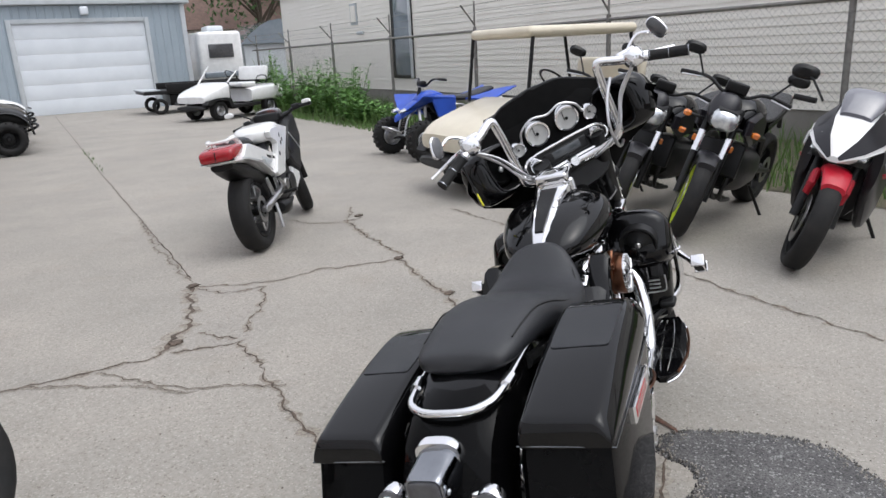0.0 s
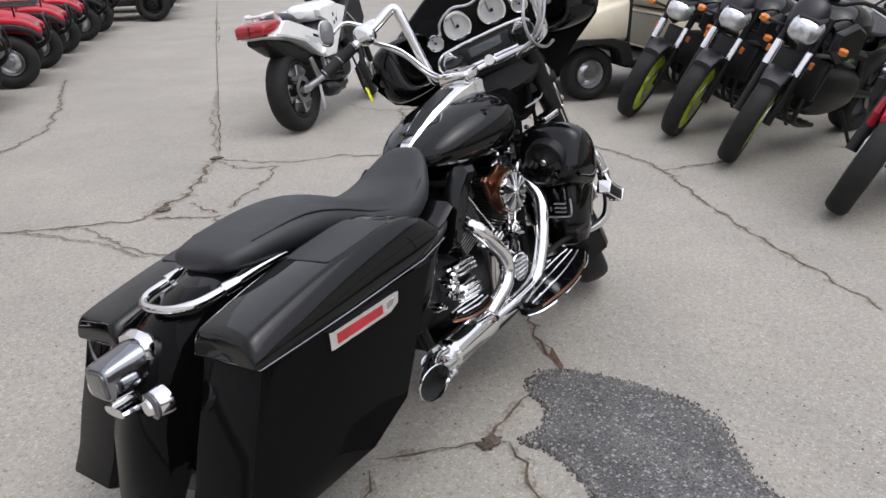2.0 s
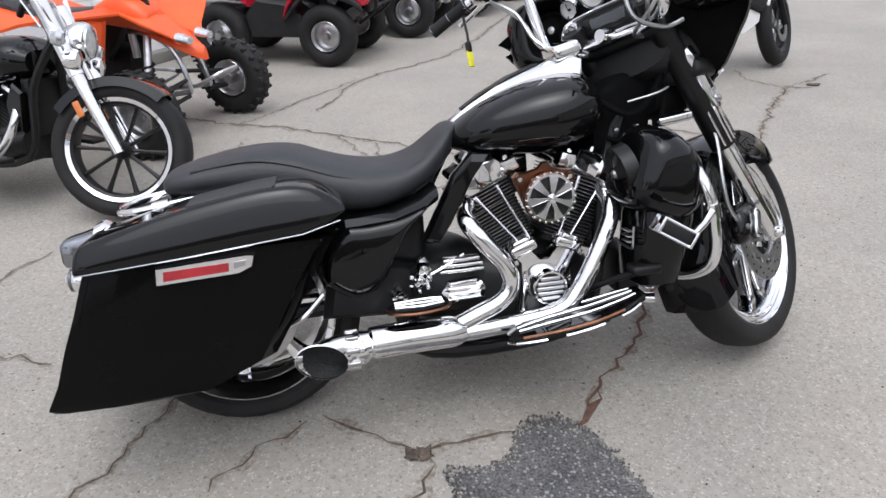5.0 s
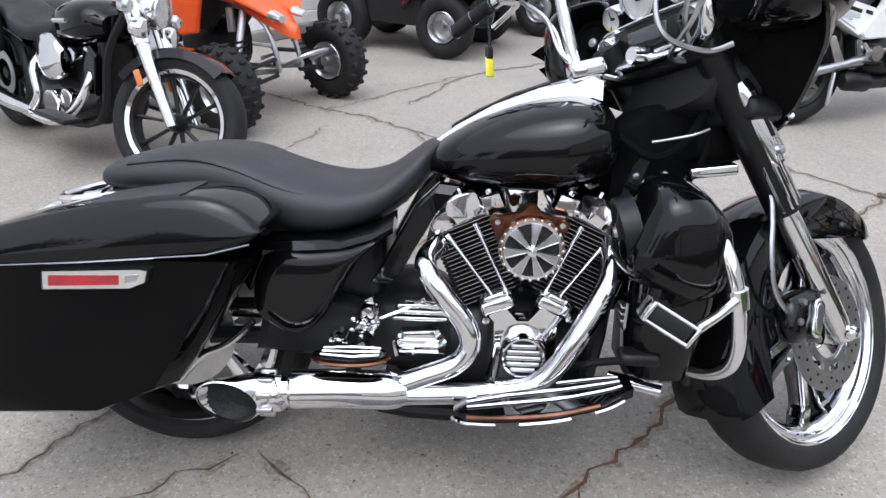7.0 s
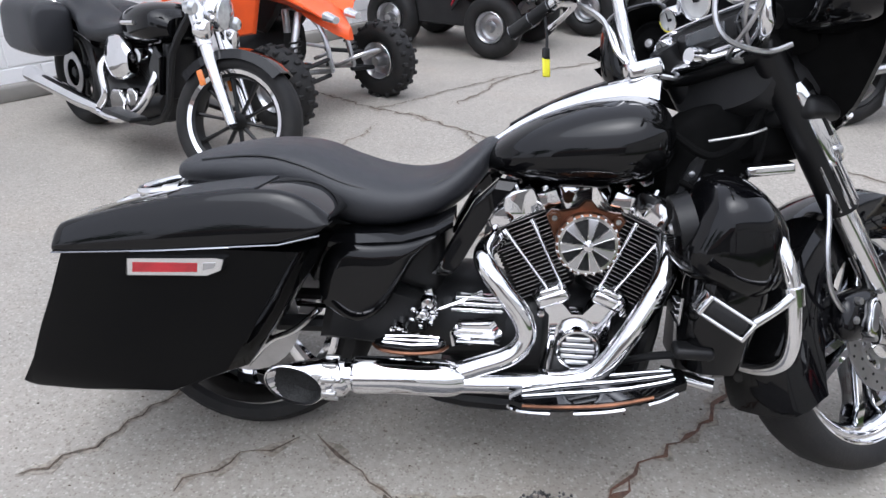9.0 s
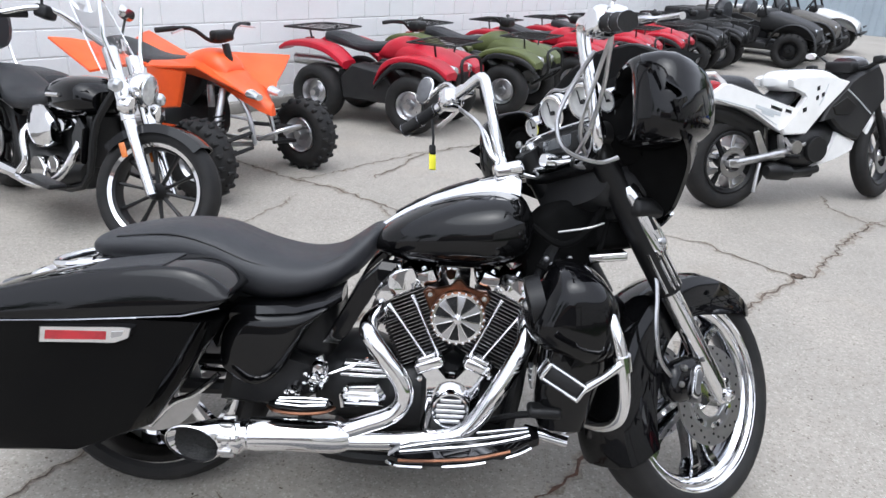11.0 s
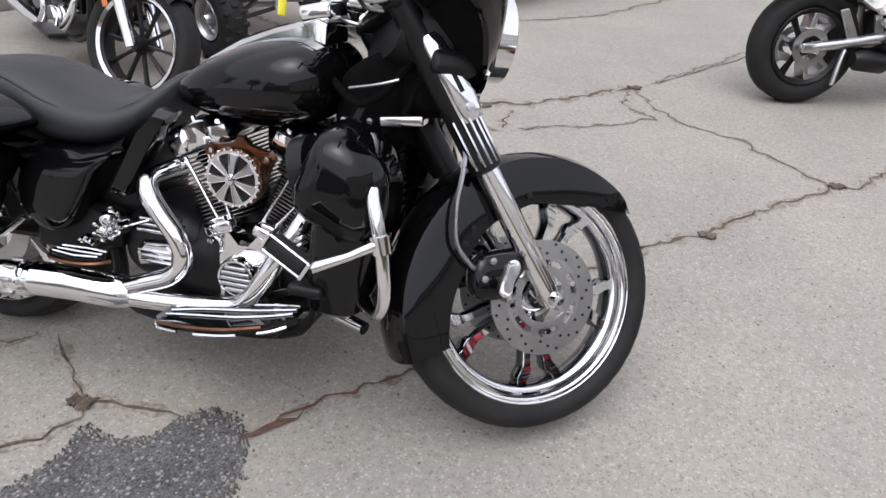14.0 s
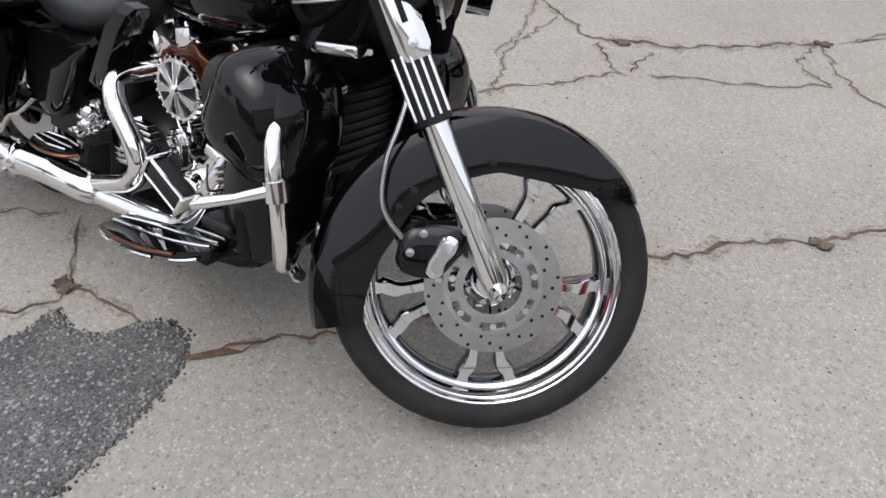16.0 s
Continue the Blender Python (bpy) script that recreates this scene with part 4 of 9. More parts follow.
    part("latch", Mb().rbox((0.0, i - side * 0.004, 0.575), (0.06, 0.012, 0.03), 0.004), CHROME, body)


saddlebag(-1)
saddlebag(1)

# grab rail, tail lamp, turn signals
rail = [(0.02, -0.115, 0.655), (-0.06, -0.115, 0.648), (-0.15, -0.112, 0.634), (-0.215, -0.10, 0.625), (-0.25, -0.06, 0.62), (-0.26, 0, 0.62), (-0.25, 0.06, 0.62), (-0.215, 0.10, 0.625), (-0.15, 0.112, 0.634), (-0.06, 0.115, 0.648), (0.02, 0.115, 0.655)]
grab = part("grab_rail", Mb().tube(spline(rail, 5), 0.0105, 10), CHROME, moto, "chrome passenger grab rail")
for y in (-0.115, 0.115):
    part("clamp", Mb().tube([(-0.12, y, 0.637), (-0.16, y * 0.98, 0.632)], 0.017, 10), CHROME, grab)
tail = part("tail_lamp", Mb().body([(-0.415, 0.036, 0.49, 0.55, 0, 5.0), (-0.412, 0.043, 0.484, 0.557, 0, 5.0), (-0.37, 0.046, 0.482, 0.568, 0, 4.0), (-0.33, 0.05, 0.482, 0.578, 0, 3.2), (-0.30, 0.05, 0.485, 0.58, 0, 3.0)], 3, 24), DARKCHROME, moto, "dark chrome tail lamp housing")
part("lens", Mb().body([(-0.422, 0.03, 0.495, 0.543, 0, 4.5), (-0.42, 0.037, 0.49, 0.55, 0, 4.5), (-0.41, 0.038, 0.49, 0.55, 0, 4.5)], 2, 22), SMOKE, tail, "smoked dark tail lamp lens")
part("chrome_hood", Mb().body([(-0.33, 0.052, 0.53, 0.588, 0, 3.0), (-0.31, 0.055, 0.51, 0.595, 0, 3.0), (-0.295, 0.05, 0.51, 0.585, 0, 3.0)], 2, 20), CHROME, tail)
part("mount", Mb().body([(-0.405, 0.04, 0.44, 0.462), (-0.36, 0.045, 0.437, 0.465), (-0.32, 0.04, 0.44, 0.475)], 3, 14), CHROME, tail)
for y in (-0.115, 0.115):
    sig = part("turn_signal", Mb().lathe([(0.0, -0.03), (0.016, -0.03), (0.029, -0.012), (0.032, 0.006), (0.032, 0.014)], 18, Matrix.Translation((-0.36, y, 0.475)) @ Matrix.Rotation(radians(-90), 4, "Z")), CHROME, moto)
    part("lens", Mb().lathe([(0.0, 0.018), (0.02, 0.017), (0.029, 0.012), (0.029, 0.006), (0, 0.006)], 18, Matrix.Translation((-0.368, y, 0.475)) @ Matrix.Rotation(radians(90), 4, "Z")), SMOKE, sig)
    part("stalk", Mb().tube([(-0.34, y * 0.5, 0.475), (-0.35, y, 0.475)], 0.011, 8), CHROME, sig)

# seat
seat_st = [(-0.140, 0.06, 0.665, 0.685), (-0.125, 0.105, 0.652, 0.706), (-0.08, 0.128, 0.645, 0.722), (0.0, 0.138, 0.64, 0.74), (0.10, 0.145, 0.625, 0.752), (0.19, 0.152, 0.60, 0.746), (0.27, 0.165, 0.565, 0.717), (0.35, 0.172, 0.56, 0.694), (0.43, 0.168, 0.575, 0.687), (0.50, 0.15, 0.60, 0.704), (0.55, 0.125, 0.635, 0.737), (0.59, 0.095, 0.68, 0.766), (0.615, 0.06, 0.725, 0.772), (0.628, 0.03, 0.745, 0.765)]
seat = part("seat", Mb().body(seat_st, 5, 28), LEATHER, moto, "black vinyl two-up seat")
for side in (-1, 1):
    part("seam", Mb().tube(spline([(-0.06, side * 0.117, 0.712), (0.08, side * 0.13, 0.728), (0.18, side * 0.142, 0.712), (0.3, side * 0.155, 0.672), (0.42, side * 0.152, 0.655), (0.53, side * 0.118, 0.70)], 5), 0.0025, 5), SATIN, seat)

# frame, side covers, swing arm
fr = Mb()
for y in (-0.1, 0.1):
    fr.tube(spline([(1.12, y * 0.4, 0.86), (1.02, y, 0.62), (0.98, y * 1.2, 0.3), (0.9, y * 1.3, 0.17), (0.5, y * 1.3, 0.16), (0.42, y, 0.3), (0.4, y, 0.55)], 5), 0.019, 8)
    fr.tube([(0.42, y, 0.32), (0.01, y * 1.15, 0.315)], 0.022, 8)
    fr.tube([(0.4, y, 0.55), (0.0, y * 1.1, 0.62)], 0.02, 8)
part("frame", fr.rbox((0.72, 0, 0.175), (0.46, 0.24, 0.03), 0.01).rbox((0.36, 0, 0.5), (0.3, 0.24, 0.2), 0.04), SATIN, moto)
for side in (-1, 1):
    outline = [tuple(q) for q in spline([(0.228, 0.42), (0.258, 0.385), (0.304, 0.362), (0.352, 0.374), (0.390, 0.412), (0.425, 0.475), (0.462, 0.535), (0.515, 0.59), (0.44, 0.567), (0.36, 0.556), (0.28, 0.552), (0.235, 0.50)], 4, True)]
    oc = np.mean(np.array(outline), axis=0)
    part("side_cover", Mb().loft([[(oc[0] + (a - oc[0]) * k, side * yy, oc[1] + (b - oc[1]) * k) for a, b in outline] for yy, k in ((0.12, 0.96), (0.165, 1.0), (0.19, 0.985), (0.207, 0.93), (0.215, 0.82), (0.219, 0.6), (0.220, 0.3))]), PAINT, moto, "domed glossy black side cover")
    part("frame_cover", Mb().loft([[(x, side * 0.12, z), (x, side * 0.19, z - 0.004), (x, side * 0.208, z - 0.02), (x, side * 0.2, z - 0.034), (x, side * 0.12, z - 0.034)] for x, z in [(0.255, 0.574), (0.33, 0.575), (0.42, 0.582), (0.49, 0.604), (0.535, 0.632)]]), PAINT, moto, "glossy black cover under the seat")
    # inset black sheet added to fill the dark space below the domed cover
    part("dark_filler_panel", Mb().prism([(0.215, 0.30), (0.38, 0.29), (0.47, 0.33), (0.47, 0.42), (0.40, 0.44), (0.24, 0.42)], side * 0.10, side * 0.165, 0.02), SATIN, moto)
    part("heat_shield", Mb().prism([(0.487, 0.488), (0.530, 0.486), (0.556, 0.52), (0.632, 0.655), (0.668, 0.70), (0.628, 0.704), (0.578, 0.655)], side * 0.15, side * 0.212, 0.014), PAINT, moto, "black air deflector shield")
    part("axle_cover", Mb().lathe([(0, 0.0), (0.03, 0.0), (0.03, 0.02), (0.0, 0.025)], 14, Matrix.Translation((0.01, side * 0.15, 0.315))), CHROME, moto)

# tank and console
tank_st = [(0.60, 0.075, 0.70, 0.752), (0.635, 0.118, 0.69, 0.782), (0.70, 0.152, 0.675, 0.822), (0.79, 0.178, 0.668, 0.858), (0.87, 0.19, 0.67, 0.876), (0.93, 0.186, 0.682, 0.88), (0.975, 0.165, 0.70, 0.866), (1.0, 0.13, 0.725, 0.835), (1.012, 0.08, 0.75, 0.80)]
tank = part("fuel_tank", Mb().body(tank_st, 5, 30), PAINT, moto, "glossy black fuel tank")
cons = []
for x, w, z in [(0.612, 0.022, 0.770), (0.66, 0.034, 0.806), (0.74, 0.043, 0.852), (0.83, 0.050, 0.888), (0.90, 0.058, 0.910), (0.945, 0.066, 0.926), (0.968, 0.066, 0.920)]:
    cons.append([(x, -w * 1.06, z - 0.05), (x, -w, z - 0.010), (x, -w * 0.72, z + 0.002), (x, w * 0.72, z + 0.002), (x, w, z - 0.010), (x, w * 1.06, z - 0.05)])
console = part("tank_console", Mb().loft(cons), CHROME, moto, "chrome tank console")
part("insert", Mb().loft([[(x, -w, z), (x, w, z), (x, w, z + 0.006), (x, -w, z + 0.006)] for x, w, z in [(0.645, 0.014, 0.797), (0.70, 0.021, 0.831), (0.78, 0.027, 0.870), (0.86, 0.029, 0.898)]]), SATIN, console, "black console insert")
part("fuel_cap", Mb().rbox((0.935, 0, 0.934), (0.08, 0.12, 0.04), 0.012, Matrix.Translation((0.935, 0, 0.934)) @ Matrix.Rotation(radians(-14), 4, "Y") @ Matrix.Translation((-0.935, 0, -0.934))), CHROME, console)

# engine
engine = part("crankcase", Mb().body([(0.52, 0.10, 0.22, 0.40), (0.56, 0.125, 0.2, 0.43), (0.7, 0.135, 0.19, 0.42), (0.85, 0.135, 0.19, 0.43), (0.95, 0.12, 0.2, 0.40), (0.985, 0.08, 0.24, 0.34)], 3, 18), DARKMETAL, moto)
for name, base, deg, fwd in (("rear_cylinder", (0.76, 0, 0.40), -24, -1), ("front_cylinder", (0.88, 0, 0.40), 24, 1)):
    m = Matrix.Translation(base) @ Matrix.Rotation(radians(deg), 4, "Y")
    cyl = Mb().lathe([(0.0, -0.1), (0.068, -0.1), (0.068, 0.1), (0, 0.1)], 24, m @ Matrix.Translation((0, 0, 0.1)) @ Matrix.Rotation(radians(90), 4, "X"))
    cob = part(name, cyl, DARKMETAL, moto)
    for i in range(19):
        h = 0.036 + i * 0.0099
        s = 0.145 if i < 13 else 0.163
        part("fin", Mb().rbox((0, 0, h), (s, s * 1.42, 0.0034), 0.0015, m, 1), DARKMETAL, cob)
        part("fin_edge", Mb().tube([(s * 0.42, -s * 0.712, h), (-s * 0.42, -s * 0.712, h)], 0.0013, 5, m=m), STEEL, cob)
    rocker = part("rocker_box", Mb().body([(-0.088, 0.112, 0.218, 0.25, 0, 7), (-0.08, 0.138, 0.215, 0.262, 0, 7), (-0.04, 0.142, 0.215, 0.268, 0, 7), (-0.03, 0.134, 0.215, 0.288, 0, 7), (0.03, 0.134, 0.215, 0.288, 0, 7), (0.04, 0.142, 0.215, 0.268, 0, 7), (0.08, 0.138, 0.215, 0.262, 0, 7), (0.088, 0.112, 0.218, 0.25, 0, 7)], 2, 22, True, m @ Matrix.Translation((-fwd * 0.026, 0, 0))), CHROME, moto, "chrome rocker cover")
    for x in (-0.06, 0.0, 0.06):
        part("bolt", Mb().lathe([(0, 0.008), (0.007, 0.008), (0.008, 0), (0.008, -0.02), (0, -0.02)], 8, m @ Matrix.Translation((x - fwd * 0.026, -0.120, 0.262 if x else 0.288)) @ Matrix.Rotation(radians(90), 4, "X")), CHROME, rocker)
    for dx in (-0.022, 0.022):
        top, low = m @ Vector((dx * 1.5, -0.125, 0.21)), Vector((0.82 + fwd * 0.045 + dx * 0.7, -0.165, 0.44))
        tb = part("pushrod_tube", Mb().tube([low, low.lerp(top, 0.12), low.lerp(top, 0.13), low.lerp(top, 0.8), top], [0.0095, 0.0095, 0.0045, 0.0045, 0.0065], 10), CHROME, moto)
camcover = part("cam_cover", Mb().lathe([(0, 0.03), (0.040, 0.03), (0.042, 0.034), (0.046, 0.034), (0.05, 0.028), (0.052, 0.0), (0.052, -0.03), (0, -0.03)], 30, Matrix.Translation((0.818, -0.178, 0.33)) @ Matrix.Rotation(math.pi, 4, "Z")), CHROME, moto, "chrome round cam cover with bars")
part("recess", Mb().lathe([(0, 0.0312), (0.0395, 0.0312), (0.0395, 0.02), (0, 0.02)], 28, Matrix.Translation((0.818, -0.178, 0.33)) @ Matrix.Rotation(math.pi, 4, "Z")), DARKMETAL, camcover)
for dz in (-0.027, -0.0135, 0.0, 0.0135, 0.027):
    L = math.sqrt(0.038 ** 2 - dz ** 2)
    part("bar", Mb().rbox((0.818, -0.2105, 0.33 + dz), (2 * L, 0.010, 0.010), 0.003), ALU, camcover)
part("gear_cover", Mb().prism([(0.742, 0.24), (0.76, 0.22), (0.88, 0.22), (0.90, 0.26), (0.905, 0.40), (0.93, 0.43), (0.90, 0.46), (0.86, 0.44), (0.83, 0.405), (0.80, 0.405), (0.77, 0.44), (0.735, 0.455), (0.715, 0.43), (0.74, 0.40)], -0.11, -0.17, 0.02), CHROME, moto, "chrome gear case cover")
for q in (-1, 1):
    part("tappet_block", Mb().rbox((0, 0, 0), (0.075, 0.05, 0.03), 0.008, Matrix.Translation((0.82 + q * 0.062, -0.16, 0.437)) @ Matrix.Rotation(radians(q * 22), 4, "Y")).rbox((0, 0, 0.016), (0.05, 0.04, 0.02), 0.006, Matrix.Translation((0.82 + q * 0.062, -0.16, 0.437)) @ Matrix.Rotation(radians(q * 22), 4, "Y")), CHROME, moto, "chrome tappet block")
for x, z in ((0.755, 0.43), (0.895, 0.435), (0.745, 0.25), (0.895, 0.25), (0.735, 0.40), (0.915, 0.41)):
    part("bolt", Mb().lathe([(0, 0.008), (0.008, 0.007), (0.009, -0.01), (0, -0.01)], 8, Matrix.Translation((x, -0.172, z)) @ Matrix.Rotation(math.pi, 4, "Z")), CHROME, moto)
gb = part("gearbox", Mb().body([(0.46, 0.12, 0.25, 0.42), (0.5, 0.145, 0.23, 0.45), (0.6, 0.15, 0.23, 0.45), (0.66, 0.13, 0.24, 0.42)], 3, 16), DARKMETAL, moto)
for z, l in ((0.425, 0.10), (0.41, 0.115), (0.395, 0.12)):
    part("rib", Mb().rbox((0.59, -0.155, z), (l, 0.03, 0.009), 0.003), CHROME, gb)
part("gearbox_cover", Mb().prism([(0.535, 0.305), (0.645, 0.315), (0.65, 0.345), (0.63, 0.375), (0.55, 0.37), (0.53, 0.34)], -0.13, -0.185, 0.012), CHROME, moto)
for i in range(3):
    part("cover_rib", Mb().rbox((0.59, -0.187, 0.325 + i * 0.014), (0.09, 0.008, 0.005), 0.002), CHROME, moto)
part("clutch_arm", Mb().lathe([(0, 0.02), (0.02, 0.02), (0.024, 0), (0.02, -0.03), (0, -0.03)], 14, Matrix.Translation((0.485, -0.175, 0.395)) @ Matrix.Rotation(math.pi, 4, "Z")).tube([(0.485, -0.185, 0.395), (0.49, -0.19, 0.43), (0.48, -0.19, 0.45)], 0.012, 8).tube([(0.485, -0.18, 0.39), (0.56, -0.17, 0.42), (0.6, -0.15, 0.435)], 0.004, 6), CHROME, moto)
dip = part("dipstick", Mb().lathe([(0, 0.030), (0.010, 0.029), (0.0165, 0.022), (0.018, 0.010), (0.014, -0.02), (0, -0.02)], 16, Matrix.Translation((0.470, -0.195, 0.392)) @ Matrix.Rotation(math.pi, 4, "Z")), CHROME, moto, "chrome ornamental dipstick knob")
part("crown", Mb().lathe([(0, 0.024), (0.012, 0.022), (0.019, 0.012), (0.020, 0.0), (0.015, -0.014), (0, -0.02)], 16, Matrix.Translation((0.482, -0.20, 0.424)) @ Matrix.Rotation(math.pi, 4, "Z")), CHROME, dip)
for k in range(6):
    a = math.pi / 3 * k + 0.4
    part("lobe", Mb().lathe([(0, 0.012), (0.006, 0.010), (0.008, 0.0), (0.005, -0.008), (0, -0.01)], 10, Matrix.Translation((0.470 + 0.025 * math.cos(a), -0.206, 0.392 + 0.025 * math.sin(a))) @ Matrix.Rotation(math.pi, 4, "Z")), CHROME, dip)
for x, z, r in ((0.418, 0.362, 0.012), (0.402, 0.356, 0.009), (0.430, 0.352, 0.009)):
    part("fitting", Mb().lathe([(0, 0.022), (r * 0.7, 0.021), (r, 0.012), (r, -0.02), (0, -0.02)], 12, Matrix.Translation((x, -0.19, z)) @ Matrix.Rotation(math.pi, 4, "Z")), CHROME, moto)

# air cleaner
AC = Matrix.Translation((0.822, -0.205, 0.577)) @ Matrix.Rotation(math.pi, 4, "Z")
acl = part("air_cleaner", Mb().lathe([(0, -0.04), (0.058, -0.04), (0.066, -0.02), (0.069, 0.0), (0.067, 0.011), (0.058, 0.013)], 36, AC), BRONZE, moto, "round air cleaner with bronze back plate")
part("back_plate", Mb().prism([(0.733, 0.630), (0.745, 0.642), (0.765, 0.640), (0.80, 0.648), (0.815, 0.664), (0.828, 0.664), (0.843, 0.648), (0.872, 0.640), (0.892, 0.638), (0.904, 0.622), (0.895, 0.606), (0.885, 0.58), (0.87, 0.53), (0.83, 0.505), (0.79, 0.515), (0.765, 0.55), (0.742, 0.607)], -0.165, -0.185, 0.004), BRONZE, acl)
part("mesh_face", Mb().lathe([(0, 0.019), (0.056, 0.017), (0.058, 0.012), (0, 0.010)], 30, AC), MESHDARK, acl, "dark wire mesh")
for i in range(7):
    part("blade", Mb().loft([[(r, y, -w), (r, y, w), (r, y + 0.008, w * 0.8), (r, y + 0.008, -w * 0.8)] for r, w, y in ((0.009, 0.0032, 0.018), (0.03, 0.0058, 0.0185), (0.05, 0.0098, 0.017), (0.057, 0.011, 0.016))], True, True, AC @ Matrix.Rotation(2 * math.pi / 7 * i + 0.1, 4, "Y")), ALU, acl, "flared bright blade")
    for q in (-1, 1):
        part("blade_rim", Mb().tube([(0.012, 0.027, q * 0.0036), (0.03, 0.0275, q * 0.006), (0.056, 0.0255, q * 0.011)], 0.0016, 5, m=AC @ Matrix.Rotation(2 * math.pi / 7 * i + 0.1, 4, "Y")), CHROME, acl)
part("ring", Mb().lathe([(0.056, 0.02), (0.063, 0.02), (0.064, 0.008), (0.056, 0.008)], 36, AC, closed=True), CHROME, acl)
part("hub", Mb().lathe([(0, 0.036), (0.01, 0.034), (0.013, 0.028), (0.013, 0.015), (0, 0.015)], 12, AC), CHROME, acl)
for i in range(24):
    a = 2 * math.pi * i / 24
    part("stud", Mb().lathe([(0, 0.022), (0.0035, 0.021), (0.004, 0.012), (0, 0.012)], 6, AC @ Matrix.Translation((0.0642 * math.cos(a), 0, 0.0642 * math.sin(a)))), CHROME, acl)
for x, z in ((0.751, 0.626), (0.886, 0.622)):
    part("ear_ring", Mb().lathe([(0.007, 0.008), (0.0115, 0.008), (0.0125, 0.0), (0.007, 0.0)], 14, Matrix.Translation((x, -0.187, z)) @ Matrix.Rotation(math.pi, 4, "Z"), closed=True), BRONZE, acl)
    part("bolt", Mb().lathe([(0, 0.004), (0.006, 0.004), (0.007, 0), (0, 0)], 10, Matrix.Translation((x, -0.187, z)) @ Matrix.Rotation(math.pi, 4, "Z")), CHROME, acl)

# exhaust
part("rear_header", Mb().tube(spline([(0.63, -0.11, 0.555), (0.606, -0.17, 0.545), (0.604, -0.215, 0.532), (0.620, -0.232, 0.508), (0.648, -0.238, 0.472), (0.690, -0.24, 0.418), (0.702, -0.24, 0.366), (0.672, -0.243, 0.324), (0.607, -0.247, 0.297), (0.555, -0.252, 0.278), (0.53, -0.255, 0.270)], 6), 0.0235, 14), CHROME, moto, "chrome curved rear exhaust header")
part("front_header", Mb().tube(spline([(1.0, -0.09, 0.57), (1.0, -0.17, 0.545), (0.985, -0.21, 0.50), (0.93, -0.235, 0.40), (0.875, -0.24, 0.31), (0.83, -0.24, 0.276), (0.76, -0.245, 0.265), (0.62, -0.25, 0.256), (0.53, -0.255, 0.255)], 6), 0.0235, 14), CHROME, moto, "chrome front exhaust header")
muff = part("muffler", Mb().tube([(0.57, -0.25, 0.262), (0.55, -0.252, 0.262), (0.53, -0.255, 0.264), (0.42, -0.268, 0.270), (0.33, -0.278, 0.270), (0.325, -0.278, 0.269), (0.30, -0.28, 0.268)], [0.03, 0.038, 0.042, 0.042, 0.042, 0.036, 0.036], 20), CHROME, moto, "chrome exhaust muffler")
def mouth(c, yaw, pitch, r, face=None, n=28):
    """A ring round an axis at c that points back and outward, cut square or along the plane that faces face."""
    a = Vector((-math.cos(yaw) * math.cos(pitch), -math.sin(yaw) * math.cos(pitch), math.sin(pitch)))
    u = Vector((-a.y, a.x, 0)).normalized()
    v = a.cross(u)
    ring = []
    for j in range(n):
        q = (u * math.cos(2 * math.pi * j / n) + v * math.sin(2 * math.pi * j / n)) * r
        if face is not None:
            q -= a * (q.dot(face) / a.dot(face))
        ring.append(Vector(c) + q)
    return ring


FACE = Vector((0.03, -0.97, -0.2)).normalized()
LIP = Vector((0.205, -0.327, 0.259))
first, mid, last = mouth((0.31, -0.28, 0.268), 0.05, -0.02, 0.038), mouth((0.255, -0.284, 0.265), 0.3, 0.02, 0.0475), mouth(LIP, 0.95, 0.12, 0.050, FACE)
sweep = [[tuple(p * (1 - t) ** 2 + q * (2 * t * (1 - t)) + w * t ** 2) for p, q, w in zip(first, mid, last)] for t in np.linspace(0, 1, 9)]
part("tip", Mb().loft(sweep + [[tuple(p) for p in mouth(LIP + FACE * 0.002, 0.95, 0.12, 0.048, FACE)], [tuple(p) for p in mouth(LIP - FACE * 0.006, 0.95, 0.12, 0.0465, FACE)]], True, False), CHROME, muff, "outward turned chrome exhaust tip")
clamp = part("clamp", Mb().tube([(0.305, -0.28, 0.268), (0.302, -0.281, 0.267), (0.288, -0.283, 0.265), (0.285, -0.283, 0.265)], [0.040, 0.0455, 0.0455, 0.040], 20).tube([(0.27, -0.285, 0.262), (0.262, -0.286, 0.261)], 0.0455, 20), CHROME, muff, "chrome ring clamp of the exhaust tip")
for a in (-1.2, -0.5, 0.3, 1.0, 1.7):
    part("lug", Mb().rbox((0.281, -0.284 - 0.045 * math.cos(a), 0.264 + 0.045 * math.sin(a)), (0.034, 0.012, 0.012), 0.004), STEEL, clamp)
bore = Mb().loft([[tuple(p) for p in mouth(LIP - FACE * d + Vector((e, 0, 0)), 0.95, 0.12, r, FACE)] for d, e, r in ((0.005, 0.0, 0.0467), (0.018, 0.012, 0.042), (0.032, 0.024, 0.035), (0.034, 0.026, 0.002))], True, False)
# bore lined in the near black of the mesh
part("bore", bore, MESHDARK, muff, "black bore of the exhaust tip")

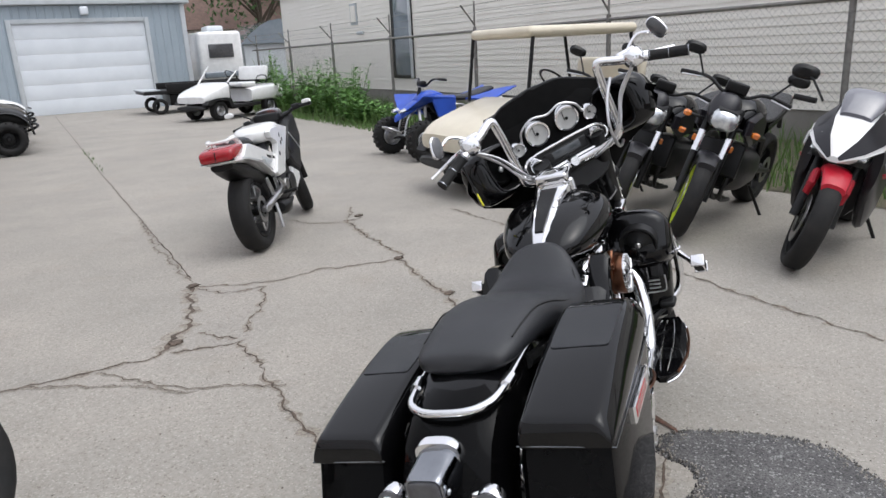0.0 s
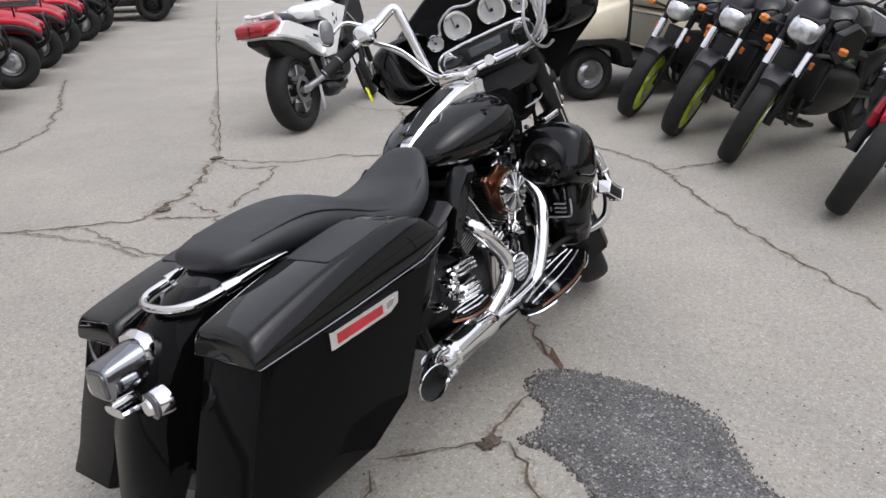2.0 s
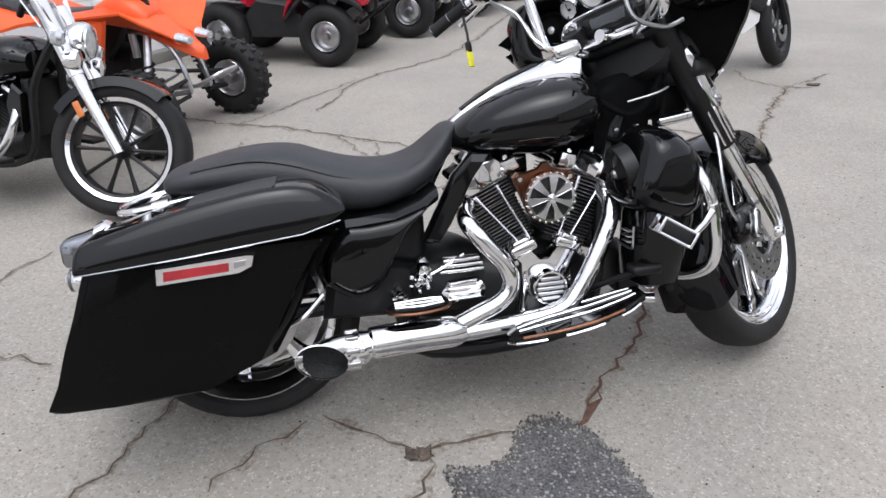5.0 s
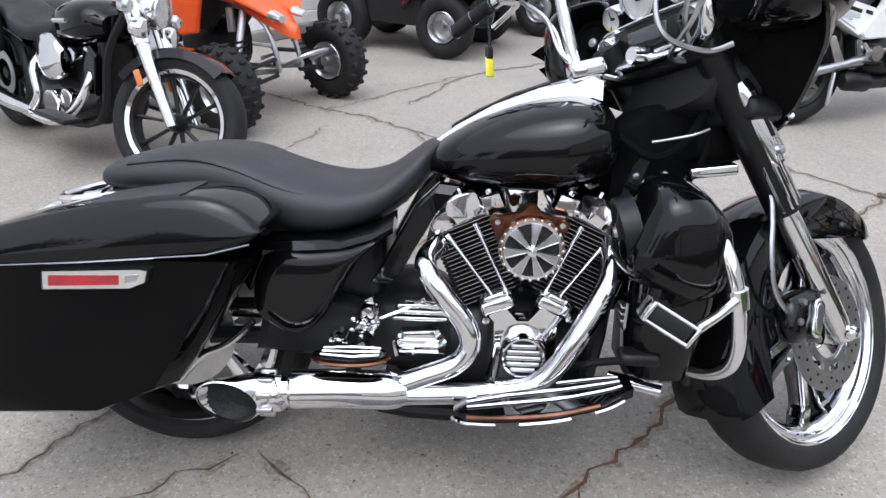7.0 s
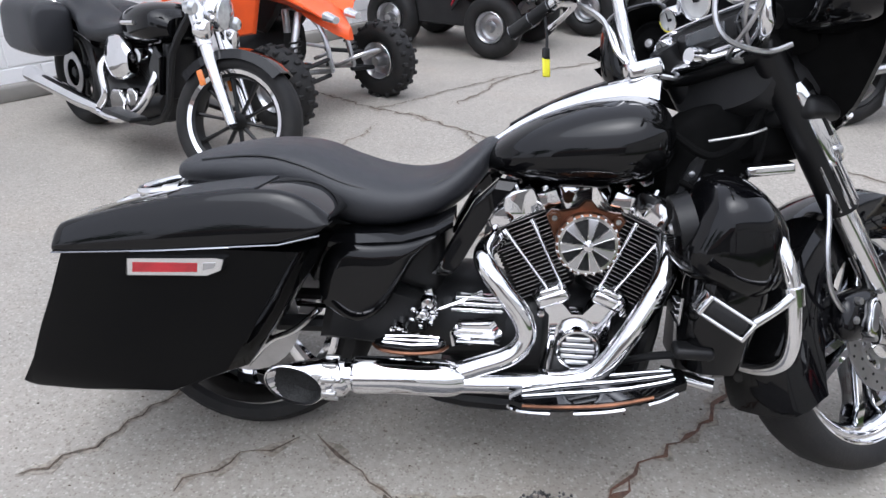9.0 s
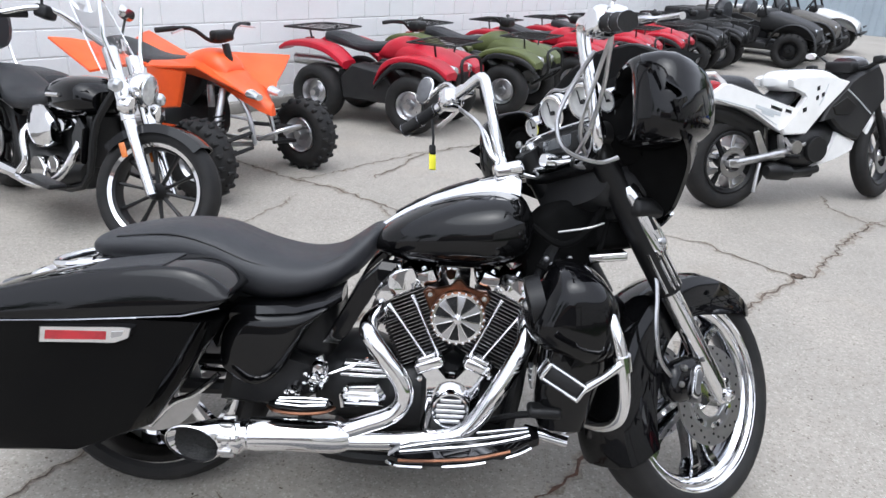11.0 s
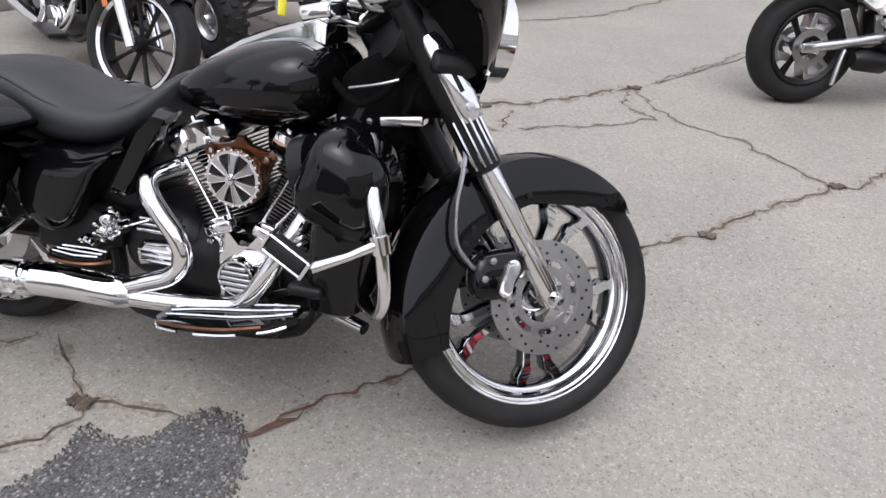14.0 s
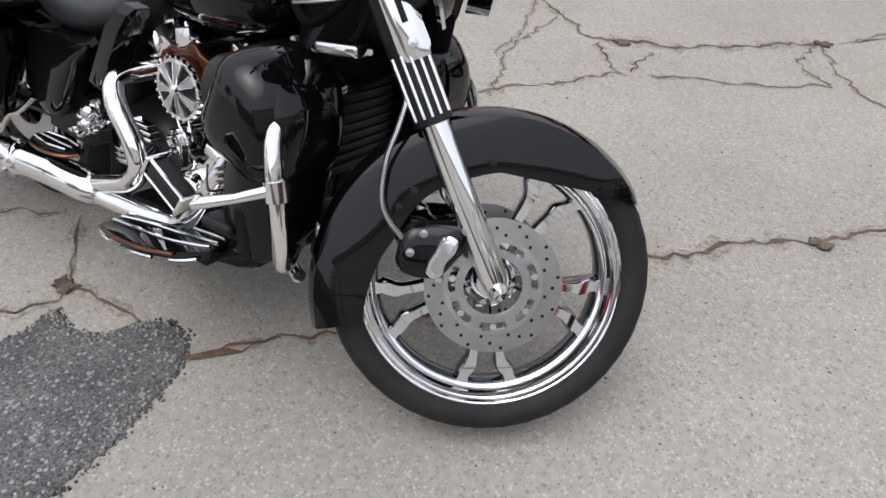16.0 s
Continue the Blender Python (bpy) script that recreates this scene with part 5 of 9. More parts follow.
# boards and pegs
for side in (-1, 1):
    y = side * 0.30
    fb = Mb()
    rows = []
    for x, w, z in [(0.672, 0.012, 0.246), (0.70, 0.042, 0.255), (0.78, 0.062, 0.270), (0.88, 0.066, 0.285), (0.97, 0.055, 0.305), (1.03, 0.03, 0.322)]:
        rows.append([(x, y - w, z - 0.012), (x, y + w, z - 0.012), (x, y + w, z + 0.006), (x, y - w, z + 0.006)])
    board = part("floorboard", fb.loft(rows), PAINT, moto, "black floorboard with chrome strips")
    for k in (-side * 0.82, -side * 0.3, side * 0.3):
        part("strip", Mb().tube(spline([(0.70, y + k * 0.036, 0.263), (0.78, y + k * 0.056, 0.278), (0.88, y + k * 0.062, 0.293), (0.97, y + k * 0.05, 0.313), (1.01, y + k * 0.036, 0.324)], 3), 0.0034, 6), CHROME, board)
    rim_line = spline([(0.67, y + side * 0.012, 0.236), (0.70, y + side * 0.044, 0.243), (0.78, y + side * 0.066, 0.256), (0.88, y + side * 0.070, 0.272), (0.97, y + side * 0.059, 0.294), (1.01, y + side * 0.044, 0.308)], 4)
    for a, b in ((0, 8), (9, 14), (15, 21)):
        part("edge", Mb().tube(rim_line[a:b], 0.0042, 6), CHROME, board, "short chrome edge strip")
    part("side_inlay", Mb().tube(spline([(0.70, y + side * 0.046, 0.258), (0.78, y + side * 0.067, 0.272), (0.88, y + side * 0.071, 0.287), (0.96, y + side * 0.06, 0.304)], 3), 0.0045, 6), BRONZE, board)
    part("board_bracket", Mb().rbox((0.86, side * 0.2, 0.25), (0.2, 0.16, 0.025), 0.008), SATIN, moto)
    rows = []
    for x, w, z in [(0.375, 0.008, 0.350), (0.40, 0.03, 0.352), (0.46, 0.038, 0.352), (0.515, 0.026, 0.354), (0.53, 0.008, 0.356)]:
        rows.append([(x, y * 0.92 - w, z - 0.01), (x, y * 0.92 + w, z - 0.01), (x, y * 0.92 + w, z + 0.004), (x, y * 0.92 - w, z + 0.004)])
    pb = part("passenger_board", Mb().loft(rows), PAINT, moto)
    for k in (-0.55, 0.0, 0.55):
        part("strip", Mb().tube([(0.395, y * 0.92 + k * 0.03, 0.360), (0.46, y * 0.92 + k * 0.045, 0.360), (0.515, y * 0.92 + k * 0.03, 0.362)], 0.0035, 6), CHROME, pb)
    part("edge", Mb().tube(spline([(0.372, y * 0.92, 0.346), (0.40, y * 0.92 + side * 0.032, 0.347), (0.46, y * 0.92 + side * 0.04, 0.347), (0.515, y * 0.92 + side * 0.028, 0.349), (0.535, y * 0.92, 0.35)], 3), 0.0045, 6), BRONZE, pb)
    # lower fairing, guard and highway peg
    pod = [tuple(q) for q in spline([(1.055, 0.732), (1.11, 0.734), (1.165, 0.70), (1.192, 0.65), (1.2, 0.58), (1.185, 0.51), (1.135, 0.487), (1.06, 0.515), (1.008, 0.54), (0.987, 0.585), (1.005, 0.645), (1.03, 0.70)], 3, True)]
    pc = np.mean(np.array(pod), axis=0)
    lf = Mb().loft([[(pc[0] + (a - pc[0]) * k, side * y, pc[1] + (b - pc[1]) * k) for a, b in pod] for y, k in ((0.13, 0.80), (0.15, 0.92), (0.185, 1.0), (0.235, 1.0), (0.275, 0.962), (0.305, 0.885), (0.326, 0.77), (0.339, 0.60), (0.345, 0.35))])
    low = part("lower_fairing", lf, PAINT, moto, "glossy black lower leg fairing")
    bulge = [tuple(q) for q in spline([(1.118, 0.722), (1.16, 0.70), (1.195, 0.655), (1.207, 0.59), (1.195, 0.52), (1.15, 0.497), (1.122, 0.52), (1.112, 0.62)], 3, True)]
    bc = np.mean(np.array(bulge), axis=0)
    part("front_bulge", Mb().loft([[(bc[0] + (a - bc[0]) * k, side * y, bc[1] + (b - bc[1]) * k) for a, b in bulge] for y, k in ((0.2, 1.0), (0.255, 1.0), (0.282, 0.96), (0.300, 0.87), (0.311, 0.72), (0.317, 0.5), (0.319, 0.25))]), PAINT, low)
    rows = []
    for z, x0, x1, y0, y1 in [(0.318, 1.05, 1.13, 0.14, 0.28), (0.335, 1.03, 1.15, 0.13, 0.305), (0.40, 1.025, 1.165, 0.13, 0.318), (0.50, 1.03, 1.185, 0.13, 0.325), (0.56, 1.04, 1.185, 0.13, 0.32)]:
        ring = []
        for j in range(16):
            a = 2 * math.pi * j / 16
            cx, cy = math.cos(a), math.sin(a)
            ring.append(((x0 + x1) / 2 + (x1 - x0) / 2 * math.copysign(abs(cx) ** 0.6, cx), side * ((y0 + y1) / 2 + (y1 - y0) / 2 * math.copysign(abs(cy) ** 0.6, cy)), z))
        rows.append(ring)
    part("lower_body", Mb().loft(rows), PAINT, low)
    sp = Matrix.Translation((0.998, side * 0.24, 0.628)) @ Matrix.Rotation(radians(-16), 4, "Y") @ Matrix.Rotation(radians(90), 4, "Z")
    part("speaker", Mb().lathe([(0.0, 0.012), (0.016, 0.012), (0.02, 0.006), (0.05, -0.004), (0.062, 0.008), (0.068, 0.006), (0.07, -0.03), (0, -0.03)], 28, sp), SATIN, low, "black speaker")
    part("speaker_cap", Mb().lathe([(0, 0.02), (0.009, 0.018), (0.013, 0.01), (0, 0.01)], 12, sp), STEEL, low)
    for i in range(3):
        part("vent_slot", Mb().rbox((1.006, side * 0.27, 0.455 + i * 0.014), (0.012, 0.04, 0.004), 0.001), ALU, low)
    part("vent_edge", Mb().tube(spline([(1.006, side * 0.31, 0.50), (1.004, side * 0.31, 0.455), (1.006, side * 0.295, 0.44), (1.008, side * 0.22, 0.437)], 4), 0.003, 6), ALU, low)
    guard = [(x, side * y, z) for x, y, z in ((1.11, 0.10, 0.335), (1.13, 0.19, 0.335), (1.175, 0.265, 0.34), (1.208, 0.315, 0.37), (1.218, 0.332, 0.42), (1.210, 0.335, 0.50), (1.197, 0.333, 0.56), (1.178, 0.316, 0.612), (1.168, 0.28, 0.632), (1.14, 0.1, 0.65))]
    gd = part("engine_guard", Mb().tube(spline(guard, 5), 0.0155, 12), CHROME, moto, "chrome tubular engine guard")
    cl = part("peg_clamp", Mb().tube([(1.209, side * 0.334, 0.508), (1.201, side * 0.334, 0.545)], 0.0215, 12).tube([(1.2, side * 0.342, 0.527), (1.155, side * 0.38, 0.507), (1.095, side * 0.42, 0.487)], [0.012, 0.0095, 0.012], 10), CHROME, gd)
    pm = Matrix.Translation((1.053, side * 0.428, 0.513)) @ Matrix.Rotation(radians(31), 4, "Y")
    pg = part("highway_peg", Mb().rbox((0, 0, 0), (0.088, 0.042, 0.036), 0.012, pm), RUBBER, moto, "black rubber highway peg in a chrome frame")
    for q in (-1, 1):
        part("peg_rail", Mb().tube([(-0.046, side * 0.016, q * 0.018), (0.046, side * 0.016, q * 0.018)], 0.0035, 6, m=pm), CHROME, pg)
        part("peg_cap", Mb().rbox((q * 0.047, 0, 0), (0.008, 0.046, 0.042), 0.003, pm), CHROME, pg)
part("side_stand", Mb().tube([(0.62, 0.15, 0.19), (0.58, 0.30, 0.08), (0.57, 0.35, 0.075)], [0.016, 0.012, 0.015], 8), SATIN, moto)
part("brake_pedal", Mb().tube(spline([(0.90, -0.2, 0.30), (0.97, -0.24, 0.34), (1.02, -0.29, 0.37)], 4), 0.009, 8).rbox((1.04, -0.30, 0.385), (0.08, 0.055, 0.025), 0.01), SATIN, moto)
part("crossover_pipe", Mb().tube([(1.02, -0.13, 0.255), (1.13, -0.18, 0.25)], 0.016, 12), CHROME, moto)
part("regulator", Mb().rbox((1.10, 0, 0.30), (0.07, 0.16, 0.13), 0.01), SATIN, moto)
part("horn_cover", Mb().body([(0.74, 0.03, 0.55, 0.66), (0.8, 0.04, 0.53, 0.68), (0.86, 0.03, 0.55, 0.66)], 3, 14, True, Matrix.Translation((0.0, 0.14, 0))), CHROME, moto)

# rear struts seen beneath the bag
part("strut", Mb().tube(spline([(0.225, -0.19, 0.385), (0.17, -0.2, 0.335), (0.11, -0.2, 0.305), (0.05, -0.2, 0.24)], 4), 0.008, 8), CHROME, moto)

# ---- steered parts ----
FB, FT = Vector((1.474, 0, 0.343)), Vector((1.084, 0, 0.935))
FW = Vector((1.475, 0, 0.334))
STEER_BARS = STEER
STEER = Matrix.Translation(P0) @ Matrix.Rotation(radians(38), 4, AX) @ Matrix.Translation(-P0)
fwheel = wheel(moto, "front_wheel", FW, 0.328, 0.13, 0.253, 0, CHROME, CHROME)
for ch in list(fwheel.children):
    bpy.data.objects.remove(ch)
fwheel.matrix_basis = STEER @ Matrix.Translation(FW)
half = [(0.256, 0.044), (0.262, 0.047), (0.2638, 0.050), (0.2628, 0.0526), (0.2604, 0.0532), (0.2582, 0.0518), (0.2568, 0.048), (0.2545, 0.0435), (0.2505, 0.0408), (0.2470, 0.0408), (0.2450, 0.0428), (0.2428, 0.0428), (0.2412, 0.040), (0.2395, 0.034), (0.235, 0.029), (0.229, 0.026), (0.224, 0.018), (0.223, 0.0)]
part("rim", Mb().lathe(half + [(r, -y) for r, y in reversed(half[:-1])], 72, closed=True), CHROME, fwheel, "deep polished chrome rim with a stepped lip", angle=30)
# chrome barrel coloured dark in place of the dark surroundings it mirrors
barrel = [(0.2393, 0.0338), (0.2345, 0.0283), (0.2284, 0.0253), (0.2233, 0.0175), (0.2223, 0.0)]
part("barrel", Mb().lathe(barrel + [(r, -y) for r, y in reversed(barrel[:-1])] + [(0.2285, -0.02), (0.2285, 0.02)], 72, closed=True), DARKCHROME, fwheel)
# dark ring laid in the lip's scoop, painting the dark reflection band
part("rim_groove", Mb().lathe([(0.2562, 0.0478), (0.2540, 0.0437), (0.2505, 0.0414), (0.2472, 0.0414), (0.2472, 0.038), (0.2562, 0.038)], 72, closed=True), DARKMETAL, fwheel)
# five forked spokes: flat machined faces, hooked lobes before the rim, dark sides
for i in range(5):
    for hand in (-1, 1):
        m = Matrix.Rotation(radians(6 - 72 * i), 4, "Y")
        rings, face = [], []
        for r, tc, w, h in spline([(0.045, 0.014, 0.014, 0.03), (0.09, 0.019, 0.013, 0.026), (0.14, 0.024, 0.0115, 0.022), (0.172, 0.029, 0.012, 0.022), (0.188, 0.034, 0.018, 0.023), (0.200, 0.041, 0.020, 0.023), (0.213, 0.048, 0.015, 0.024), (0.228, 0.058, 0.026, 0.025)], 4):
            rings.append([(r, h * sy, hand * tc + w * cy) for cy, sy in ((math.copysign(abs(math.cos(q)) ** 0.55, math.cos(q)), math.copysign(abs(math.sin(q)) ** 0.55, math.sin(q))) for q in (2 * math.pi * (j + 0.5) / 12 for j in range(12)))])
            face.append([(r, q * (h + 0.001), hand * tc + k * w) for q, k in ((-1, -0.72), (-1, 0.72), (-0.9, 0.78), (-0.9, -0.78))])
        sp_ = part("spoke", Mb().loft(rings, True, True, m), DARKCHROME, fwheel)
        part("spoke_face", Mb().loft(face, True, True, m), CHROME, sp_, "polished spoke face")
part("hub", Mb().lathe([(0, 0.07), (0.03, 0.07), (0.05, 0.05), (0.055, 0.02), (0.055, -0.02), (0.05, -0.05), (0.03, -0.07), (0, -0.07)], 24), CHROME, fwheel)
for side in (-1, 1):
    y = side * 0.088
    rot_ = Mb().lathe([(0.096, 0.003), (0.134, 0.003), (0.134, -0.003), (0.096, -0.003)], 48, Matrix.Translation((0, y, 0)), closed=True)
    disc = part("brake_disc", rot_, STEEL, fwheel, "drilled steel brake disc")
    car = Mb().lathe([(0.058, 0.003), (0.074, 0.003), (0.074, -0.003), (0.058, -0.003)], 30, Matrix.Translation((0, y, 0)), closed=True)
    car.lathe([(0.088, 0.0035), (0.0965, 0.0035), (0.0965, -0.0035), (0.088, -0.0035)], 48, Matrix.Translation((0, y, 0)), closed=True)
    carrier = part("disc_carrier", car, ALU, fwheel)
    for i in range(7):
        part("carrier_arm", Mb().prism([(0.058, -0.026), (0.073, -0.012), (0.084, -0.011), (0.09, -0.02), (0.09, 0.02), (0.084, 0.011), (0.073, 0.012), (0.058, 0.026)], y - 0.004, y + 0.004, 0.002, Matrix.Rotation(2 * math.pi * i / 7, 4, "Y")), ALU, carrier)
        a = 2 * math.pi * (i + 0.5) / 7
        part("rivet", Mb().lathe([(0, 0.006), (0.006, 0.005), (0.007, 0), (0.007, -0.006), (0, -0.006)], 8, Matrix.Translation((0.081 * math.cos(a), y, 0.081 * math.sin(a)))), CHROME, carrier)
    for i in range(36):
        a = 2 * math.pi * i / 36
        rr = (0.103, 0.115, 0.126)[i % 3]
        part("hole", Mb().lathe([(0, 0.0042), (0.0036, 0.0042), (0.0036, -0.0042), (0, -0.0042)], 7, Matrix.Translation((rr * math.cos(a), y, rr * math.sin(a)))), SATIN, disc)
# fender wraps the tyre
ff = Mb()
rings = []
for a in np.linspace(40, 206, 40):
    q = radians(a)
    R = float(np.interp(a, [40, 52, 65, 95, 115, 150, 180, 206], [0.335, 0.337, 0.338, 0.339, 0.340, 0.344, 0.354, 0.366]))
    w = 0.092 * float(np.interp(a, [40, 43, 48, 54], [0.6, 0.8, 0.95, 1.0]))
    edge = 0.2165 / math.sin(q) if a < 100 else float(np.interp(a, [100, 113, 139, 165, 190, 206], [0.2195, 0.214, 0.217, 0.211, 0.236, 0.258]))
    side_h = max(R - edge, 0.012)
    flare = float(np.interp(a, [43, 150, 206], [0.0, 0.0, 0.012]))
    ring = []
    for y, dz in ((-w - flare, side_h), (-w - flare * 0.5, 0.045), (-w * 0.9, 0.016), (-w * 0.55, 0.003), (0, 0), (w * 0.55, 0.003), (w * 0.9, 0.016), (w + flare * 0.5, 0.045), (w + flare, side_h), (w + flare - 0.006, side_h), (w - 0.007, 0.045), (w * 0.5, 0.008), (0, 0.006), (-w * 0.5, 0.008), (-w + 0.007, 0.045), (-w - flare + 0.006, side_h)):
        dz = min(dz, side_h)
        ring.append((FW.x + (R - dz) * math.cos(q), y, FW.z + (R - dz) * math.sin(q)))
    rings.append(ring)
frontf = part("front_fender", ff.loft(rings), PAINT, moto, "glossy black wraparound front fender", m=STEER)
for x, z in ((-0.057, 0.232), (-0.188, 0.15), (-0.208, 0.114)):
    part("plug", Mb().lathe([(0, 0.008), (0.008, 0.007), (0.009, -0.004), (0, -0.004)], 8, Matrix.Translation((FW.x + x, -0.09, FW.z + z)) @ Matrix.Rotation(math.pi, 4, "Z")), SATIN, frontf)
for side in (-1, 1):
    y = side * 0.118
    off = Vector((0, y, 0))
    part("fork_slider", Mb().tube([FB + off + Vector((0.012, 0, -0.02)), FB.lerp(FT, 0.04) + off, FB.lerp(FT, 0.42) + off, FB.lerp(FT, 0.47) + off], [0.02, 0.027, 0.027, 0.026], 16), CHROME, moto, "chrome fork leg", m=STEER)
    up = part("fork_cover", Mb().tube([FB.lerp(FT, 0.455) + off, FB.lerp(FT, 0.46) + off, FB.lerp(FT, 0.6) + off, FB.lerp(FT, 1.12) + off], [0.03, 0.036, 0.036, 0.033], 16), SATIN, moto, m=STEER)
    d = (FT - FB).normalized()
    for k in range(-2, 3):
        q = Vector((d.z, 0, -d.x)) * (0.015 * k) + Vector((0, side * math.sqrt(max(0.036 ** 2 - (0.015 * k) ** 2, 0.0001)), 0))
        part("flute", Mb().tube([FB.lerp(FT, 0.475) + off + q * 1.02, FB.lerp(FT, 0.635) + off + q * 1.02], 0.0038, 5), CHROME, up)
    t0_, t1_ = FB.lerp(FT, 0.625) + off + Vector((0.014, side * 0.03, 0)), FB.lerp(FT, 0.90) + off + Vector((0.014, side * 0.03, 0))
    cov = part("chrome_slide", Mb().tube([t0_, t0_.lerp(t1_, 0.1), t0_.lerp(t1_, 0.9), t1_], [0.010, 0.013, 0.0125, 0.009], 14, flat=2.3), CHROME, up, "slotted chrome fork cover")
    part("slot", Mb().tube([t0_.lerp(t1_, 0.32) + Vector((0, side * 0.011, 0)), t0_.lerp(t1_, 0.85) + Vector((0, side * 0.01, 0))], 0.006, 8), SATIN, up)
    part("bolt", Mb().lathe([(0, 0.006), (0.009, 0.005), (0.01, -0.006), (0, -0.006)], 10, Matrix.Translation(t0_.lerp(t1_, 0.14) + Vector((0, side * 0.014, 0))) @ Matrix.Rotation(math.pi if side < 0 else 0, 4, "Z")), ALU, up)
    part("axle_cap", Mb().lathe([(0, 0.03), (0.012, 0.028), (0.018, 0.015), (0.018, 0.0), (0.024, -0.004), (0.024, -0.03), (0, -0.03)], 14, Matrix.Translation(FB + off + Vector((0.004, side * 0.010, -0.006))) @ Matrix.Rotation(math.pi if side < 0 else 0, 4, "Z")), CHROME, moto, m=STEER)
    cq = FW + Vector((-0.112, side * 0.102, 0.048))
    cal = part("caliper", Mb().body([(-0.085, 0.018, -0.03, 0.02), (-0.07, 0.032, -0.05, 0.045), (-0.03, 0.032, -0.056, 0.058), (0.005, 0.032, -0.044, 0.064), (0.03, 0.026, -0.005, 0.066), (0.05, 0.016, 0.02, 0.06)], 3, 16, True, Matrix.Translation(cq)), PAINT, moto, "black brake caliper with a chrome badge", m=STEER)
    bean = [tuple(q) for q in spline([(-0.026, -0.035), (-0.010, -0.045), (0.004, -0.036), (0.006, -0.012), (0.020, 0.012), (0.020, 0.032), (0.004, 0.040), (-0.012, 0.030), (-0.018, 0.006), (-0.026, -0.014)], 3, True)]
    part("badge", Mb().prism(bean, side * 0.030, side * 0.040, 0.003, Matrix.Translation(cq)), CHROME, cal, "bean shaped chrome badge")
    part("badge_inset", Mb().prism([(x * 0.7, z * 0.78) for x, z in bean], side * 0.036, side * 0.0415, 0.002, Matrix.Translation(cq)), ALU, cal)
    for x, z in ((-0.062, -0.005), (-0.045, 0.035), (0.03, 0.055), (0.0, -0.048)):
        part("bolt", Mb().lathe([(0, 0.038), (0.008, 0.037), (0.009, 0.03), (0.009, 0.0), (0, 0.0)], 8, Matrix.Translation(cq + Vector((x, 0, z))) @ Matrix.Rotation(math.pi if side < 0 else 0, 4, "Z")), STEEL, cal)
part("neck_cover", Mb().body([(1.0, 0.07, 0.64, 0.80, 0, 5.0), (1.04, 0.085, 0.62, 0.84, 0, 5.0), (1.10, 0.085, 0.62, 0.87, 0, 5.0), (1.16, 0.07, 0.66, 0.86, 0, 5.0)], 3, 20), CLOTH, moto)
part("oil_cooler", Mb().rbox((1.10, 0, 0.56), (0.05, 0.20, 0.22), 0.01), SATIN, moto)
for i in range(9):
    part("cooler_fin", Mb().rbox((1.128, 0, 0.475 + i * 0.021), (0.008, 0.19, 0.004), 0.001, None, 1), DARKMETAL, moto)
part("wiring_loom", Mb().tube(spline([(1.0, -0.10, 0.80), (1.07, -0.13, 0.76), (1.13, -0.13, 0.79), (1.18, -0.10, 0.86)], 5), 0.009, 8), CLOTH, moto)
part("wiring_loom", Mb().tube(spline([(1.02, -0.11, 0.70), (1.10, -0.14, 0.68), (1.17, -0.12, 0.74), (1.2, -0.08, 0.84)], 5), 0.007, 8), CLOTH, moto)
part("signal_bar", Mb().tube(spline([(1.06, -0.155, 0.795), (1.13, -0.17, 0.812), (1.17, -0.16, 0.825)], 4), 0.003, 8), STEEL, moto)
for x, z in ((1.04, 0.72), (1.10, 0.725)):
    part("bolt", Mb().lathe([(0, 0.006), (0.007, 0.005), (0.008, -0.006), (0, -0.006)], 8, Matrix.Translation((x, -0.125, z)) @ Matrix.Rotation(math.pi, 4, "Z")), ALU, moto)
part("inner_cap", Mb().body([(1.08, 0.13, 0.84, 0.95), (1.14, 0.16, 0.82, 0.97), (1.24, 0.17, 0.80, 0.97), (1.30, 0.12, 0.80, 0.93)], 3, 18), PLASTIC, moto, "black fairing cap round the forks", m=STEER)
part("fork_brace", Mb().rbox((1.19, 0, 0.82), (0.1, 0.34, 0.05), 0.015).rbox((1.10, 0, 0.94), (0.1, 0.3, 0.05), 0.015), SATIN, moto, m=STEER)
part("steering_shroud", Mb().body([(1.13, 0.07, 0.735, 0.86, 0.02, 5.0), (1.16, 0.09, 0.728, 0.87, 0.02, 5.0), (1.27, 0.09, 0.735, 0.86, 0.02, 5.0), (1.30, 0.07, 0.745, 0.84, 0.02, 5.0)], 3, 18), CLOTH, moto, "black shroud over the steering head", m=STEER_BARS)
hose = spline([(1.19, -0.10, 0.74), (1.235, -0.125, 0.66), (1.235, -0.13, 0.60), (1.225, -0.13, 0.53), (1.235, -0.125, 0.45), (1.28, -0.12, 0.40), (1.335, -0.11, 0.375)], 5)
part("brake_hose", Mb().tube(hose, 0.0055, 6), ALU, moto, "braided steel brake hose", m=STEER)
part("brace_bar", Mb().rbox((1.185, -0.155, 0.742), (0.095, 0.05, 0.022), 0.005, Matrix.Translation((1.185, -0.155, 0.742)) @ Matrix.Rotation(radians(-8), 4, "Y") @ Matrix.Translation((-1.185, 0.155, -0.742))), CHROME, moto)

STEER = STEER_BARS

